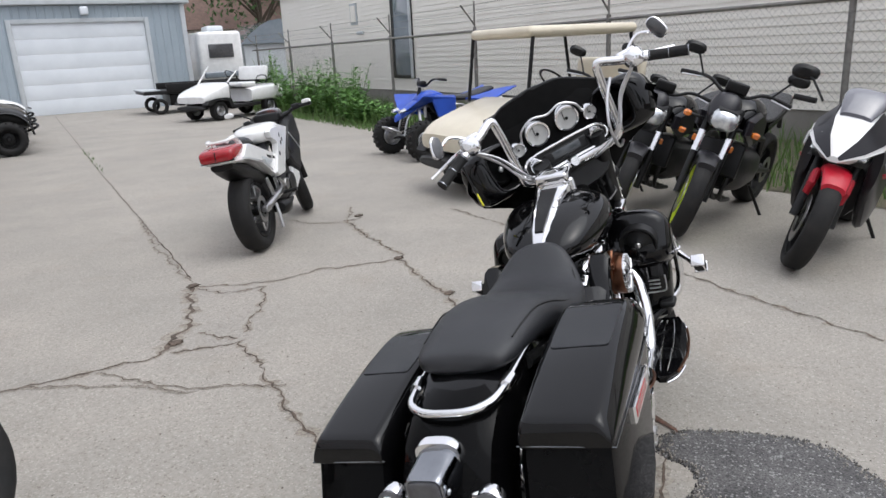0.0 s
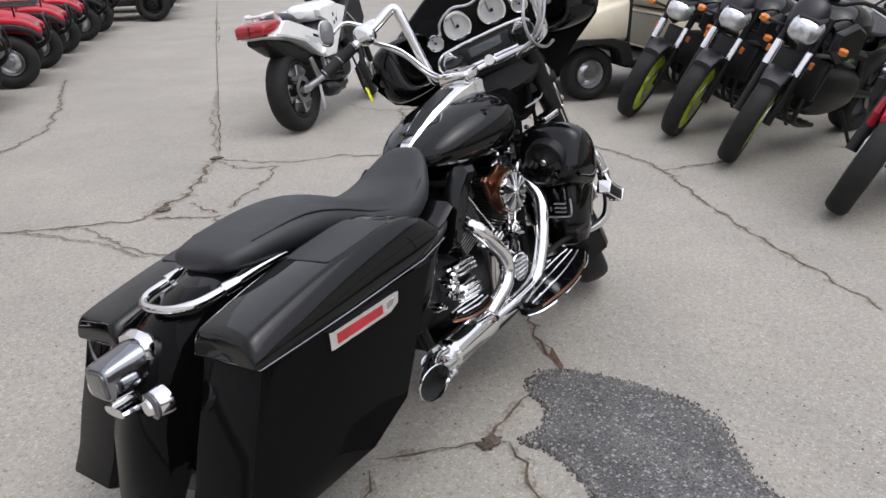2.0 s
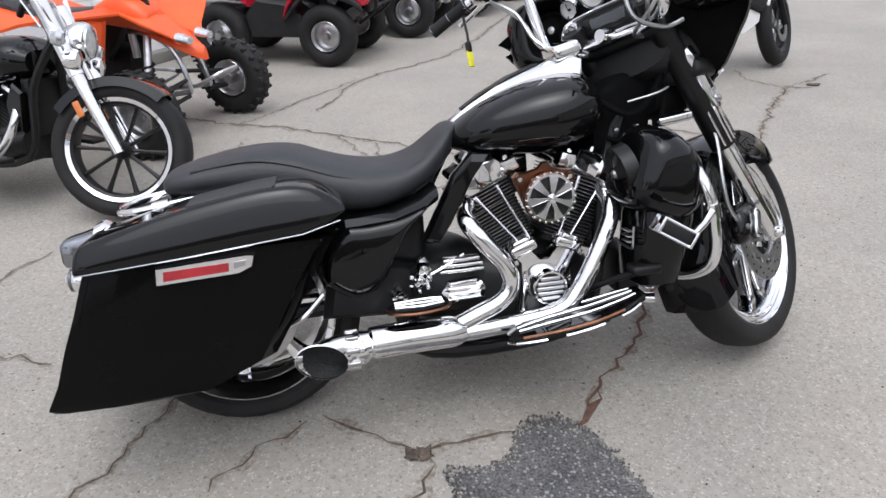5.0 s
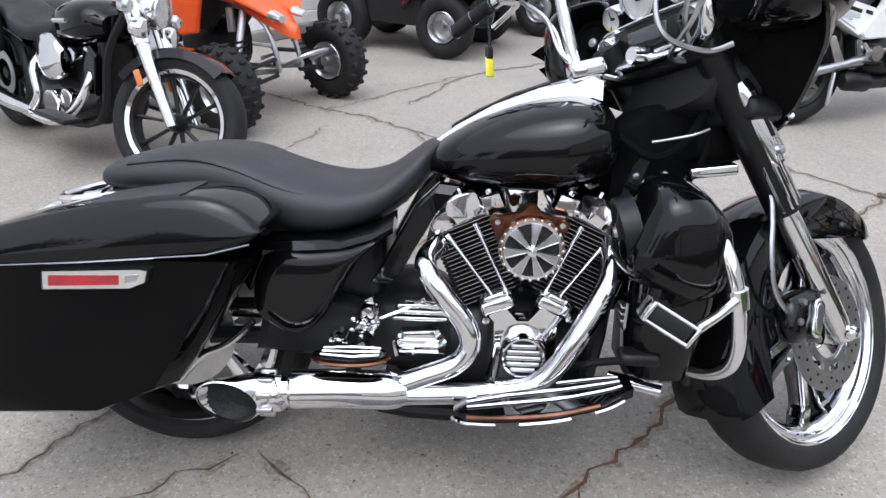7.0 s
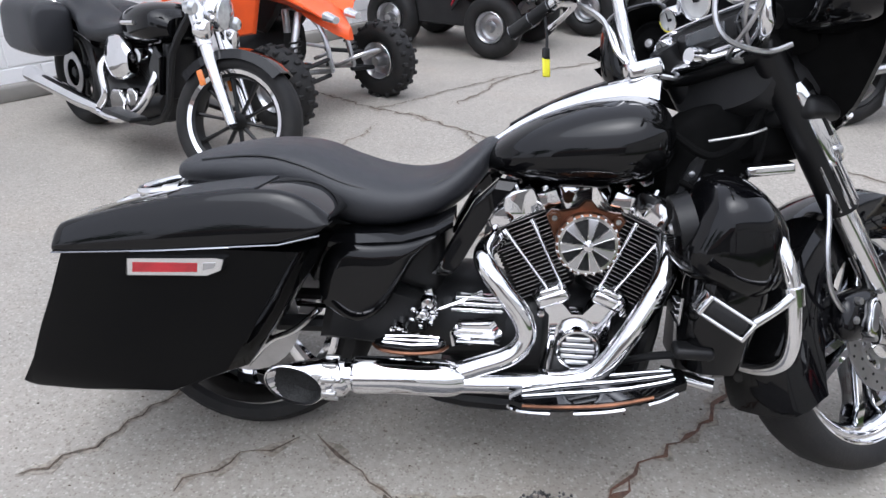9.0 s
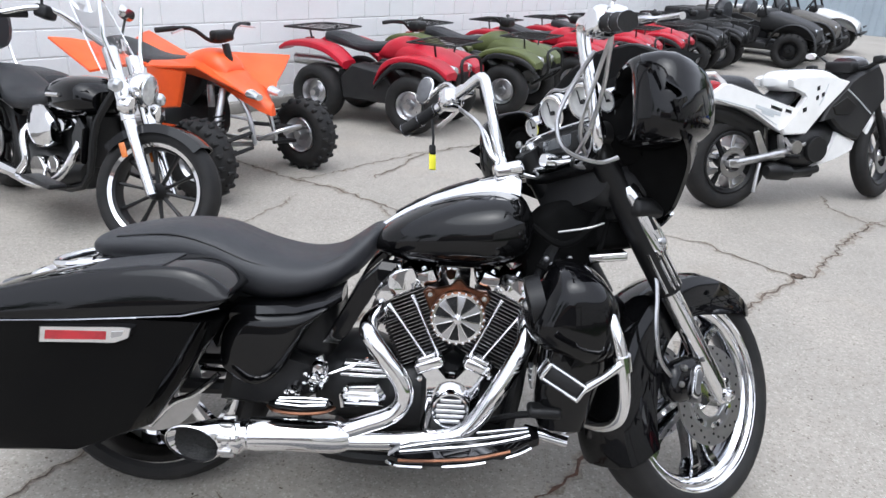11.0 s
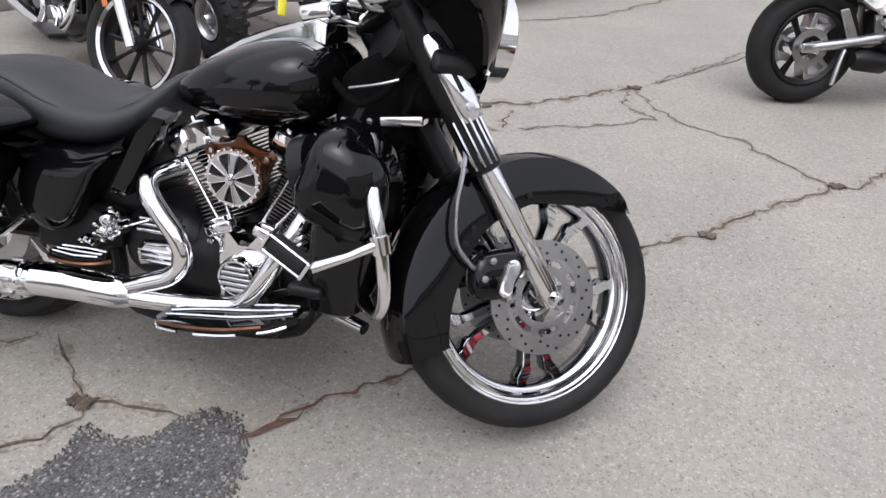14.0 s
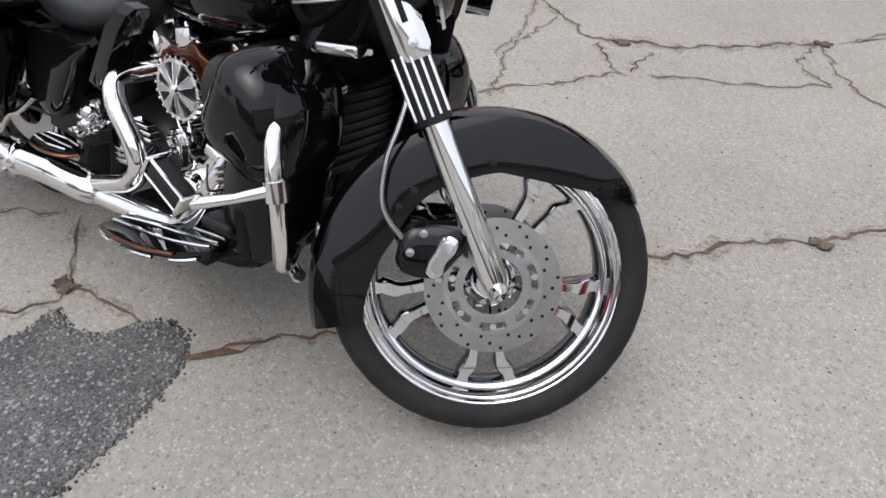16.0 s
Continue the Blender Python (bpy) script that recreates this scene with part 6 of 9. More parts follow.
# fairing: a winged shell with an inner dash
def shell_point(u, v):
    """u across (-1 right wing, 1 left wing), v from the bottom (0) to the top (1)."""
    au = abs(u)
    y = -0.397 * math.copysign(au ** 0.92, -u)
    x = 1.303 - 0.07 * au ** 2 - 0.16 * au ** 4.0
    zb = float(np.interp(au, [0, 0.25, 0.45, 0.62, 0.8, 0.93, 1], [0.775, 0.785, 0.825, 0.885, 0.925, 0.955, 1.02]))
    zt = float(np.interp(au, [0, 0.3, 0.6, 0.8, 0.92, 1], [1.262, 1.248, 1.18, 1.125, 1.09, 1.055]))
    z = zb + (zt - zb) * v
    bulge = math.sin(math.pi * min(max(v, 0.0), 1.0) ** 0.8)
    x += 0.036 * bulge * (1 - 0.5 * au) - 0.11 * v * v * (1 - 0.6 * au) - 0.02 * (1 - v) ** 3
    return Vector((x, y, z))


sh = Mb()
rings = []
US = np.linspace(-1, 1, 41)
for u in US:
    rings.append([shell_point(u, v) for v in np.linspace(0, 1, 15)])
sh.loft([[tuple(p) for p in r] for r in rings], False, False)
back = [[tuple(p + Vector((-0.012, 0, 0))) for p in r] for r in rings]
sh.loft(back, False, False)
for i in range(len(US) - 1):
    for j in (0, 14):
        sh.add([rings[i][j], rings[i + 1][j], back[i + 1][j], back[i][j]], [(0, 1, 2, 3)])
for i in (0, len(US) - 1):
    for j in range(14):
        sh.add([rings[i][j], rings[i][j + 1], back[i][j + 1], back[i][j]], [(0, 1, 2, 3)])
fair = part("fairing", sh, PAINT, moto, "glossy black handlebar mounted fairing", m=STEER, angle=60)
# wing cups with recessed speakers
for side in (-1, 1):
    turn_in = Matrix.Translation((1.14, side * 0.31, 1.05)) @ Matrix.Rotation(radians(26 * side), 4, "Z") @ Matrix.Translation((-1.14, -side * 0.31, -1.05))
    rings = []
    for x, w, z0, z1, c in [(1.10, 0.052, 0.985, 1.120, 0.268), (1.05, 0.060, 0.978, 1.128, 0.268), (1.036, 0.066, 0.972, 1.134, 0.270), (1.033, 0.071, 0.967, 1.139, 0.272), (1.037, 0.082, 0.960, 1.145, 0.281), (1.055, 0.100, 0.950, 1.150, 0.294), (1.085, 0.111, 0.944, 1.152, 0.301), (1.12, 0.112, 0.943, 1.150, 0.301), (1.16, 0.104, 0.950, 1.143, 0.283), (1.21, 0.082, 0.962, 1.130, 0.256), (1.24, 0.055, 0.985, 1.110, 0.239)]:
        ring = []
        for j in range(28):
            a = 2 * math.pi * j / 28
            cy, sy = math.cos(a), math.sin(a)
            ring.append((x, side * c + w * math.copysign(abs(cy) ** 0.62, cy), (z0 + z1) / 2 + (z1 - z0) / 2 * math.copysign(abs(sy) ** 0.62, sy)))
        rings.append(ring)
    cp = part("speaker_cup", Mb().loft(rings[2:], True, False, turn_in), PAINT, fair, angle=50)
    part("cup_lining", Mb().loft(rings[:3], True, False, turn_in), CLOTH, cp, "dark cup lining")
    spk = turn_in @ Matrix.Translation((1.085, side * 0.268, 1.053)) @ Matrix.Rotation(radians(90), 4, "Z")
    part("speaker", Mb().lathe([(0, 0.012), (0.016, 0.012), (0.022, 0.004), (0.042, -0.002), (0.05, 0.006), (0.057, 0.003), (0.057, -0.02), (0, -0.02)], 30, spk), CLOTH, fair)
    part("speaker_cap", Mb().lathe([(0, 0.018), (0.01, 0.016), (0.013, 0.01), (0, 0.01)], 12, spk), STEEL, fair)
inner = []
for u in np.linspace(-0.98, 0.98, 37):
    col = []
    for v, back_x in ((1.0, 0.0), (0.9, 0.55), (0.75, 0.9), (0.5, 1.0), (0.25, 0.95), (0.1, 0.5), (0.0, 0.0)):
        q = shell_point(u, v)
        q.x = (q.x - 0.014) * (1 - back_x) + min(q.x - 0.03, 1.135) * back_x
        col.append(tuple(q))
    inner.append(col)
skin = Mb().loft(inner, False, False)
skin.loft([[(x + 0.004, y, z) for x, y, z in col] for col in inner], False, False)
part("inner_fairing", skin, CLOTH, moto, "black inner fairing skin", m=STEER, angle=60)
rim_ = spline([tuple(shell_point(u, 1.0) + Vector((-0.006, 0, 0))) for u in np.linspace(-0.9, 0.9, 15)], 2)
part("rim_trim", Mb().tube(rim_, 0.009, 6), SATIN, fair)
dash = Mb()
rows = []
for z, x, w in [(0.93, 1.13, 0.20), (0.97, 1.09, 0.215), (1.03, 1.085, 0.225), (1.10, 1.115, 0.23), (1.16, 1.15, 0.225), (1.21, 1.2, 0.21), (1.235, 1.25, 0.19)]:
    rows.append([(x + 0.02, -w, z), (x, -w * 0.8, z), (x, w * 0.8, z), (x + 0.02, w, z), (x + 0.16, w * 0.9, z + 0.01), (x + 0.16, -w * 0.9, z + 0.01)])
dashob = part("dash", dash.loft(rows), CLOTH, moto, "black inner fairing dash", m=STEER)
TILT = Matrix.Rotation(radians(-20), 4, "Y")


def gauge(y, z, x, r):
    m = Matrix.Translation((x, y, z)) @ TILT @ Matrix.Rotation(radians(90), 4, "Z")
    ring = part("gauge", Mb().lathe([(r * 0.86, 0.012), (r, 0.012), (r * 1.05, 0.004), (r * 1.05, -0.02), (r * 0.86, -0.02)], 28, m, closed=True), CHROME, dashob, "round gauge with chrome bezel")
    part("dial", Mb().lathe([(0, 0.003), (r * 0.88, 0.003), (r * 0.88, -0.01), (0, -0.01)], 24, m), DIAL, ring)
    part("needle_hub", Mb().lathe([(0, 0.008), (r * 0.13, 0.008), (r * 0.13, 0), (0, 0)], 10, m).rbox((r * 0.2, 0.006, r * 0.3), (r * 0.05, 0.003, r * 0.8), 0.001, m), SATIN, ring)


gauge(0.062, 1.105, 1.088, 0.047)
gauge(-0.062, 1.105, 1.088, 0.047)
gauge(0.152, 1.085, 1.09, 0.028)
gauge(-0.152, 1.085, 1.09, 0.028)
for side in (-1, 1):
    gauge(side * 0.124, 1.0, 1.05, 0.028)
hood = spline([(1.09, -0.13, 1.09), (1.085, -0.115, 1.135), (1.08, -0.06, 1.163), (1.078, 0, 1.15), (1.08, 0.06, 1.163), (1.085, 0.115, 1.135), (1.09, 0.13, 1.09)], 5)
part("gauge_hood", Mb().tube(hood, 0.0045, 6), ALU, dashob)
rad = part("radio", Mb().rbox((1.062, 0, 1.0), (0.03, 0.175, 0.05), 0.008), SATIN, dashob, "car radio with dark display")
part("display", Mb().rbox((1.046, 0, 1.003), (0.006, 0.115, 0.03), 0.003), SCREEN, rad)
bz = spline([(1.056, -0.10, 1.035), (1.056, 0.10, 1.035), (1.056, 0.152, 1.02), (1.056, 0.158, 0.985), (1.056, 0.11, 0.967), (1.056, 0.04, 0.967), (1.056, -0.04, 0.967), (1.056, -0.11, 0.967), (1.056, -0.158, 0.985), (1.056, -0.152, 1.02)], 4, True)
part("bezel", Mb().loft([[(1.085, y * 1.06, 1.0 + (z - 1.0) * 1.12) for _x, y, z in bz], [(1.058, y * 1.06, 1.0 + (z - 1.0) * 1.12) for _x, y, z in bz], [(1.055, y * 1.04, 1.0 + (z - 1.0) * 1.06) for _x, y, z in bz]]), SATIN, rad, "dark radio surround")
part("bezel_frame", Mb().tube([(1.054, y * 1.05, 1.0 + (z - 1.0) * 1.1) for _x, y, z in bz] + [(1.054, bz[0][1] * 1.05, 1.0 + (bz[0][2] - 1.0) * 1.1)], 0.0055, 8), CHROME, rad, "bright chrome frame of the radio surround")
part("ignition", Mb().lathe([(0, 0.03), (0.017, 0.03), (0.02, 0.02), (0.02, -0.03), (0, -0.03)], 14, Matrix.Translation((1.03, 0, 0.955)) @ Matrix.Rotation(radians(90), 4, "Z")), CHROME, dashob)
part("switch_row", Mb().rbox((1.07, 0, 0.945), (0.03, 0.16, 0.022), 0.005), SATIN, dashob)
head = part("headlamp", Mb().lathe([(0, 0.03), (0.05, 0.025), (0.078, 0.0), (0.082, -0.03), (0, -0.03)], 28, Matrix.Translation((1.355, 0, 0.92)) @ Matrix.Rotation(radians(-90), 4, "Z")), CLEAR, moto, "round headlamp", m=STEER)
part("headlamp_ring", Mb().lathe([(0.078, 0.012), (0.098, 0.004), (0.1, -0.04), (0.078, -0.04)], 28, Matrix.Translation((1.355, 0, 0.92)) @ Matrix.Rotation(radians(-90), 4, "Z"), closed=True), CHROME, head)
low_trim = spline([tuple(shell_point(u, 0.0)) for u in np.linspace(-0.4, 0.4, 9)], 3)
part("lower_trim", Mb().tube(low_trim, 0.008, 6), CHROME, fair, "chrome lower fairing trim")

# handlebar
bar = [(0.862, 0.435, 1.135), (0.925, 0.29, 1.195), (0.948, 0.235, 1.222), (0.958, 0.212, 1.222), (0.97, 0.205, 1.17), (1.005, 0.2, 1.0), (1.02, 0.18, 0.96), (1.05, 0.12, 0.945)]
whole = spline(bar, 4) + [np.array(p) for p in reversed(mirror_y(spline(bar, 4)))]
part("handlebar", Mb().tube(whole, 0.016, 12), CHROME, moto, "tall chrome handlebar", m=STEER)
for side in (-1, 1):
    e, b = Vector((0.838, side * 0.48, 1.118)), Vector((0.893, side * 0.368, 1.165))
    gr = part("grip", Mb().tube([e, e.lerp(b, 0.03), e.lerp(b, 0.95), b], [0.02, 0.0185, 0.0185, 0.021], 14), RUBBER, moto, "black rubber grip with chrome bands", m=STEER)
    for k in (0.02, 0.5, 0.97):
        part("band", Mb().tube([e.lerp(b, k - 0.012), e.lerp(b, k + 0.012)], 0.0198, 14), DARKCHROME, gr)
    h = Vector((0.912, side * 0.325, 1.183))
    ho = part("control_housing", Mb().body([(-0.03, 0.02, -0.02, 0.022), (-0.018, 0.034, -0.03, 0.034), (0.018, 0.034, -0.03, 0.034), (0.03, 0.02, -0.02, 0.02)], 3, 14, True, Matrix.Translation(h)), CHROME, moto, m=STEER)
    part("master_cylinder", Mb().rbox((0, 0, 0), (0.05, 0.075, 0.03), 0.01, Matrix.Translation(h + Vector((0.035, -side * 0.01, 0.025)))), CHROME, ho)
    part("lever", Mb().tube(spline([h + Vector((0.05, side * 0.02, 0.005)), h + Vector((0.065, side * 0.09, -0.012)), h + Vector((0.055, side * 0.17, -0.035))], 4), [0.009] * 4 + [0.007] * 4 + [0.008], 8), CHROME, ho)
    ms = h + Vector((0.02, side * 0.0, 0.035))
    tip = Vector((0.89, side * 0.435, 1.24))
    mir = [ms, ms.lerp(tip, 0.5) + Vector((0.015, 0, 0.02)), tip + Vector((0.012, 0, -0.02))]
    blade = Matrix.Translation(tip) @ Matrix.Rotation(radians(side * 38), 4, "Z") @ Matrix.Rotation(radians(side * 20), 4, "X")
    mob = part("mirror", Mb().body([(-0.009, 0.019, -0.036, 0.032), (-0.003, 0.026, -0.046, 0.040), (0.008, 0.02, -0.037, 0.032), (0.014, 0.008, -0.018, 0.014)], 3, 18, True, blade), CHROME, moto, "small chrome mirror with darkened glass", m=STEER)
    part("stem", Mb().tube(spline(mir, 4), 0.006, 8), CHROME, mob)
    # opaque dark colour stands for the dark things the mirror reflects
    part("glass", Mb().body([(-0.0125, 0.018, -0.033, 0.029), (-0.0095, 0.023, -0.041, 0.036)], 2, 18, True, blade), SMOKE, mob, "mirror glass coloured dark for its reflection")
    for k, (sx, sz) in enumerate(((0.0, 0.0), (0.02, -0.02))):
        cab = spline([h + Vector((0.03, 0, -0.02)), (0.965 + sx, side * 0.25, 1.1 + sz), (0.965 + sx, side * 0.19, 1.0 + sz), (1.02, side * (0.14 - 0.05 * k), 0.95 + sz), (1.1, side * 0.1, 0.93)], 5)
        part("cable", Mb().tube(cab, 0.0055, 6), ALU, moto, "braided control cable", m=STEER)
loop = spline([(0.97, -0.24, 1.16), (0.95, -0.19, 1.10), (0.93, -0.15, 1.02), (0.95, -0.15, 0.95), (1.02, -0.18, 0.92), (1.06, -0.21, 0.93)], 6)
part("cable", Mb().tube(loop, 0.0055, 6), ALU, moto, "braided control cable", m=STEER)
tag_at = Vector((0.885, 0.385, 1.14))
kt = part("key_tag", Mb().rbox((0, 0, -0.13), (0.022, 0.006, 0.05), 0.004, Matrix.Translation(tag_at)), YELLOWTAG, moto, "yellow key tag", m=STEER)
part("key_ring", Mb().tube([tag_at, tag_at + Vector((0.004, 0, -0.06)), tag_at + Vector((0, 0, -0.108))], 0.004, 6).rbox((0, 0, -0.095), (0.02, 0.012, 0.03), 0.004, Matrix.Translation(tag_at)), SATIN, kt)


# ---- other vehicles: each in its own frame, x ahead, origin on the ground under the rear axle ----
def T(x, y, z):
    return Matrix.Translation((x, y, z))


def disc_y(r, y0, y1, at, n=18):
    return Mb().lathe([(0, y0), (r * 0.96, y0), (r, y0 + (y1 - y0) * 0.15), (r, y1 - (y1 - y0) * 0.15), (r * 0.96, y1), (0, y1)], n, T(*at))


def disc_x(r, x0, x1, at, n=18):
    return Mb().lathe([(0, x0), (r * 0.96, x0), (r, x0 + (x1 - x0) * 0.15), (r, x1 - (x1 - x0) * 0.15), (r * 0.96, x1), (0, x1)], n, T(*at) @ Matrix.Rotation(radians(-90), 4, "Z"))


def mirror_pair(root, base, tip, mat, size=0.055):
    for side in (-1, 1):
        a, b = Vector((base[0], side * base[1], base[2])), Vector((tip[0], side * tip[1], tip[2]))
        m = part("mirror", Mb().body([(-0.02, size, -size * 0.5, size * 0.5), (0.0, size * 1.25, -size * 0.7, size * 0.7), (0.025, size * 0.8, -size * 0.4, size * 0.4)], 3, 12, True, T(*b)), mat, root)
        part("stem", Mb().tube([a, a.lerp(b, 0.6) + Vector((0, 0, 0.02)), b], 0.007, 6), SATIN, m)


def turn_front(root, pivot, rake, deg, names):
    """Turn the steered parts of a motorcycle about its raked steering axis."""
    p, ax = Vector(pivot), Vector((-math.sin(radians(rake)), 0, math.cos(radians(rake))))
    m = Matrix.Translation(p) @ Matrix.Rotation(radians(deg), 4, ax) @ Matrix.Translation(-p)
    for ch in root.children:
        if ch.name.split(".")[0] in names:
            ch.matrix_basis = m @ ch.matrix_basis


def sport_bike(m):
    root = thing("sport_motorcycle", "white half faired sport motorcycle with a red tail light", "motorcycle", m)
    rw_ = wheel(root, "rear_wheel", (0.035, 0, 0.303), 0.303, 0.155, 0.195, 3, SATIN, SATIN, 0.10, spoke_w=0.03)
    for i in range(3):
        part("spoke_edge", Mb().prism([(0.085, -0.05), (0.165, -0.075), (0.182, -0.03), (0.182, 0.03), (0.165, 0.075), (0.085, 0.05), (0.098, 0.03), (0.155, 0.05), (0.165, 0.02), (0.165, -0.02), (0.155, -0.05), (0.098, -0.03)], -0.05, 0.05, 0.004, Matrix.Rotation(2 * math.pi * i / 3 + 1.0, 4, "Y")), ALU, rw_, "machined edge of the wheel opening")
    wheel(root, "front_wheel", (1.335, 0, 0.295), 0.295, 0.11, 0.20, 3, SATIN, ALU, 0.13, spoke_w=0.045)
    part("tail_fairing", Mb().body([(-0.36, 0.085, 0.715, 0.76, 0, 4), (-0.31, 0.115, 0.70, 0.80, 0, 4), (-0.2, 0.125, 0.68, 0.815, 0, 4), (0.05, 0.12, 0.64, 0.76, 0, 4), (0.28, 0.12, 0.54, 0.68, 0, 4), (0.42, 0.12, 0.50, 0.64, 0, 4)], 4, 20), WHITEPAINT, root, "white tail fairing")
    tl_ = part("tail_light", Mb().body([(-0.385, 0.095, 0.735, 0.78, 0, 5), (-0.37, 0.118, 0.728, 0.805, 0, 5), (-0.30, 0.128, 0.73, 0.822, 0, 5), (-0.20, 0.131, 0.75, 0.824, 0, 5), (-0.17, 0.128, 0.775, 0.812, 0, 5)], 3, 24), REDLENS, root, "wide red tail light")
    part("lens_joint", Mb().rbox((-0.384, 0, 0.77), (0.012, 0.006, 0.06), 0.002).rbox((-0.36, 0, 0.729), (0.03, 0.236, 0.008), 0.003), SATIN, tl_)
    part("grab_bar", Mb().loft([[(-0.10, q * 0.105, 0.80), (-0.13, q * 0.11, 0.825), (-0.19, q * 0.10, 0.87), (-0.27, q * 0.085, 0.865), (-0.30, q * 0.075, 0.84), (-0.285, q * 0.075, 0.835), (-0.26, q * 0.08, 0.85), (-0.195, q * 0.09, 0.853), (-0.15, q * 0.10, 0.82), (-0.12, q * 0.10, 0.79)] for q in (-1, -0.82)]).loft([[(-0.10, q * 0.105, 0.80), (-0.13, q * 0.11, 0.825), (-0.19, q * 0.10, 0.87), (-0.27, q * 0.085, 0.865), (-0.30, q * 0.075, 0.84), (-0.285, q * 0.075, 0.835), (-0.26, q * 0.08, 0.85), (-0.195, q * 0.09, 0.853), (-0.15, q * 0.10, 0.82), (-0.12, q * 0.10, 0.79)] for q in (0.82, 1)]).tube(spline([(-0.19, -0.095, 0.862), (-0.27, -0.08, 0.858), (-0.295, -0.04, 0.852), (-0.295, 0.04, 0.852), (-0.27, 0.08, 0.858), (-0.19, 0.095, 0.862)], 4), 0.011, 8), WHITEPAINT, root, "white grab bar")
    part("undertail", Mb().body([(-0.32, 0.08, 0.66, 0.715), (-0.15, 0.095, 0.57, 0.69), (0.05, 0.095, 0.50, 0.64), (0.25, 0.09, 0.42, 0.56)], 3, 14), SATIN, root, "black rear mudguard")
    part("seat", Mb().body([(-0.14, 0.07, 0.775, 0.83), (-0.07, 0.10, 0.765, 0.85), (0.07, 0.11, 0.73, 0.843), (0.13, 0.112, 0.70, 0.80), (0.18, 0.114, 0.68, 0.755), (0.29, 0.118, 0.65, 0.715), (0.38, 0.12, 0.64, 0.735), (0.45, 0.105, 0.66, 0.79), (0.48, 0.08, 0.69, 0.80)], 4, 20), LEATHER, root, "black stepped seat")
    part("fuel_tank", Mb().body([(0.33, 0.06, 0.78, 0.83, 0, 3.5), (0.38, 0.12, 0.75, 0.872, 0, 3.5), (0.50, 0.152, 0.74, 0.885, 0, 3.5), (0.66, 0.152, 0.75, 0.888, 0, 3.5), (0.80, 0.12, 0.76, 0.845, 0, 3.5), (0.86, 0.07, 0.77, 0.82, 0, 3.5)], 4, 22), WHITEPAINT, root, "white fuel tank")
    for side in (-1, 1):
        part("tail_panel", Mb().prism([(-0.35, 0.718), (-0.26, 0.735), (-0.16, 0.80), (-0.10, 0.80), (0.06, 0.755), (0.28, 0.69), (0.44, 0.645), (0.47, 0.60), (0.36, 0.485), (0.31, 0.505), (0.08, 0.635), (-0.2, 0.70)], side * 0.10, side * 0.15, 0.012), WHITEPAINT, root, "white tail side panel")
        part("tail_groove", Mb().tube([(-0.30, side * 0.149, 0.728), (-0.15, side * 0.152, 0.70), (0.09, side * 0.152, 0.645), (0.28, side * 0.152, 0.545)], 0.0035, 5), TRIM, root)
        sf = part("side_fairing", Mb().prism([(0.36, 0.78), (0.345, 0.825), (0.39, 0.845), (0.66, 0.85), (0.83, 0.815), (0.78, 0.76), (0.66, 0.65), (0.55, 0.53), (0.51, 0.482), (0.34, 0.482), (0.31, 0.515), (0.43, 0.64), (0.48, 0.72), (0.455, 0.745)], side * 0.125, side * 0.172, 0.010), WHITEPAINT, root, "white side fairing")
        for x, z, w in ((0.555, 0.755, 0.022), (0.60, 0.715, 0.022), (0.555, 0.695, 0.022), (0.46, 0.62, 0.03)):
            part("vent", Mb().prism([(x, z), (x + w, z + 0.008), (x + w - 0.004, z + 0.036), (x - 0.004, z + 0.026)], side * 0.16, side * 0.1755, 0.002), SATIN, sf)
        part("panel_line", Mb().tube([(0.64, side * 0.173, 0.80), (0.615, side * 0.174, 0.71), (0.585, side * 0.173, 0.665)], 0.003, 5), TRIM, sf)
        for x, z, w, mt in ((0.22, 0.652, 0.09, SATIN), (0.34, 0.626, 0.05, SATIN), (0.10, 0.655, 0.20, TRIM), (0.15, 0.62, 0.10, TRIM)):
            part("lettering", Mb().prism([(x, z), (x + w, z - w * 0.28), (x + w, z - w * 0.28 + 0.02), (x, z + 0.02)], side * 0.145, side * 0.1535, 0.001), mt, sf, "short band of unreadable lettering")
        ff = part("front_fairing", Mb().prism([(0.83, 0.815), (0.89, 0.855), (0.97, 0.89), (1.05, 0.925), (1.11, 0.85), (1.15, 0.70), (1.07, 0.61), (0.96, 0.435), (0.81, 0.49), (0.70, 0.575), (0.62, 0.56), (0.66, 0.645), (0.78, 0.755)], side * 0.10, side * 0.182, 0.014), PLASTIC, root, "black front fairing")
        part("stripe", Mb().tube([(0.80, side * 0.184, 0.765), (0.90, side * 0.185, 0.70), (1.03, side * 0.184, 0.605)], 0.005, 5), TRIM, ff)
        part("duct", Mb().prism([(0.69, 0.655), (0.80, 0.72), (0.90, 0.66), (0.85, 0.60), (0.72, 0.605)], side * 0.175, side * 0.188, 0.006), SATIN, ff)
        part("lower_fairing", Mb().prism([(0.80, 0.488), (0.975, 0.42), (0.965, 0.365), (0.80, 0.30), (0.64, 0.262), (0.71, 0.33), (0.755, 0.40)], side * 0.09, side * 0.15, 0.014), WHITEPAINT, root, "white chin fairing")
        part("fork_leg", Mb().tube([(1.33, side * 0.085, 0.295), (1.11, side * 0.085, 0.80)], [0.026, 0.02], 10), SATIN, root)
        part("swing_arm", Mb().tube([(-0.05, side * 0.115, 0.305), (0.02, side * 0.12, 0.31), (0.22, side * 0.122, 0.335), (0.45, side * 0.125, 0.37)], [0.02, 0.03, 0.026, 0.038], 10), ALU, root, "bare aluminium swing arm")
        part("axle_plate", Mb().rbox((0.0, side * 0.135, 0.308), (0.10, 0.02, 0.05), 0.008), ALU, root)
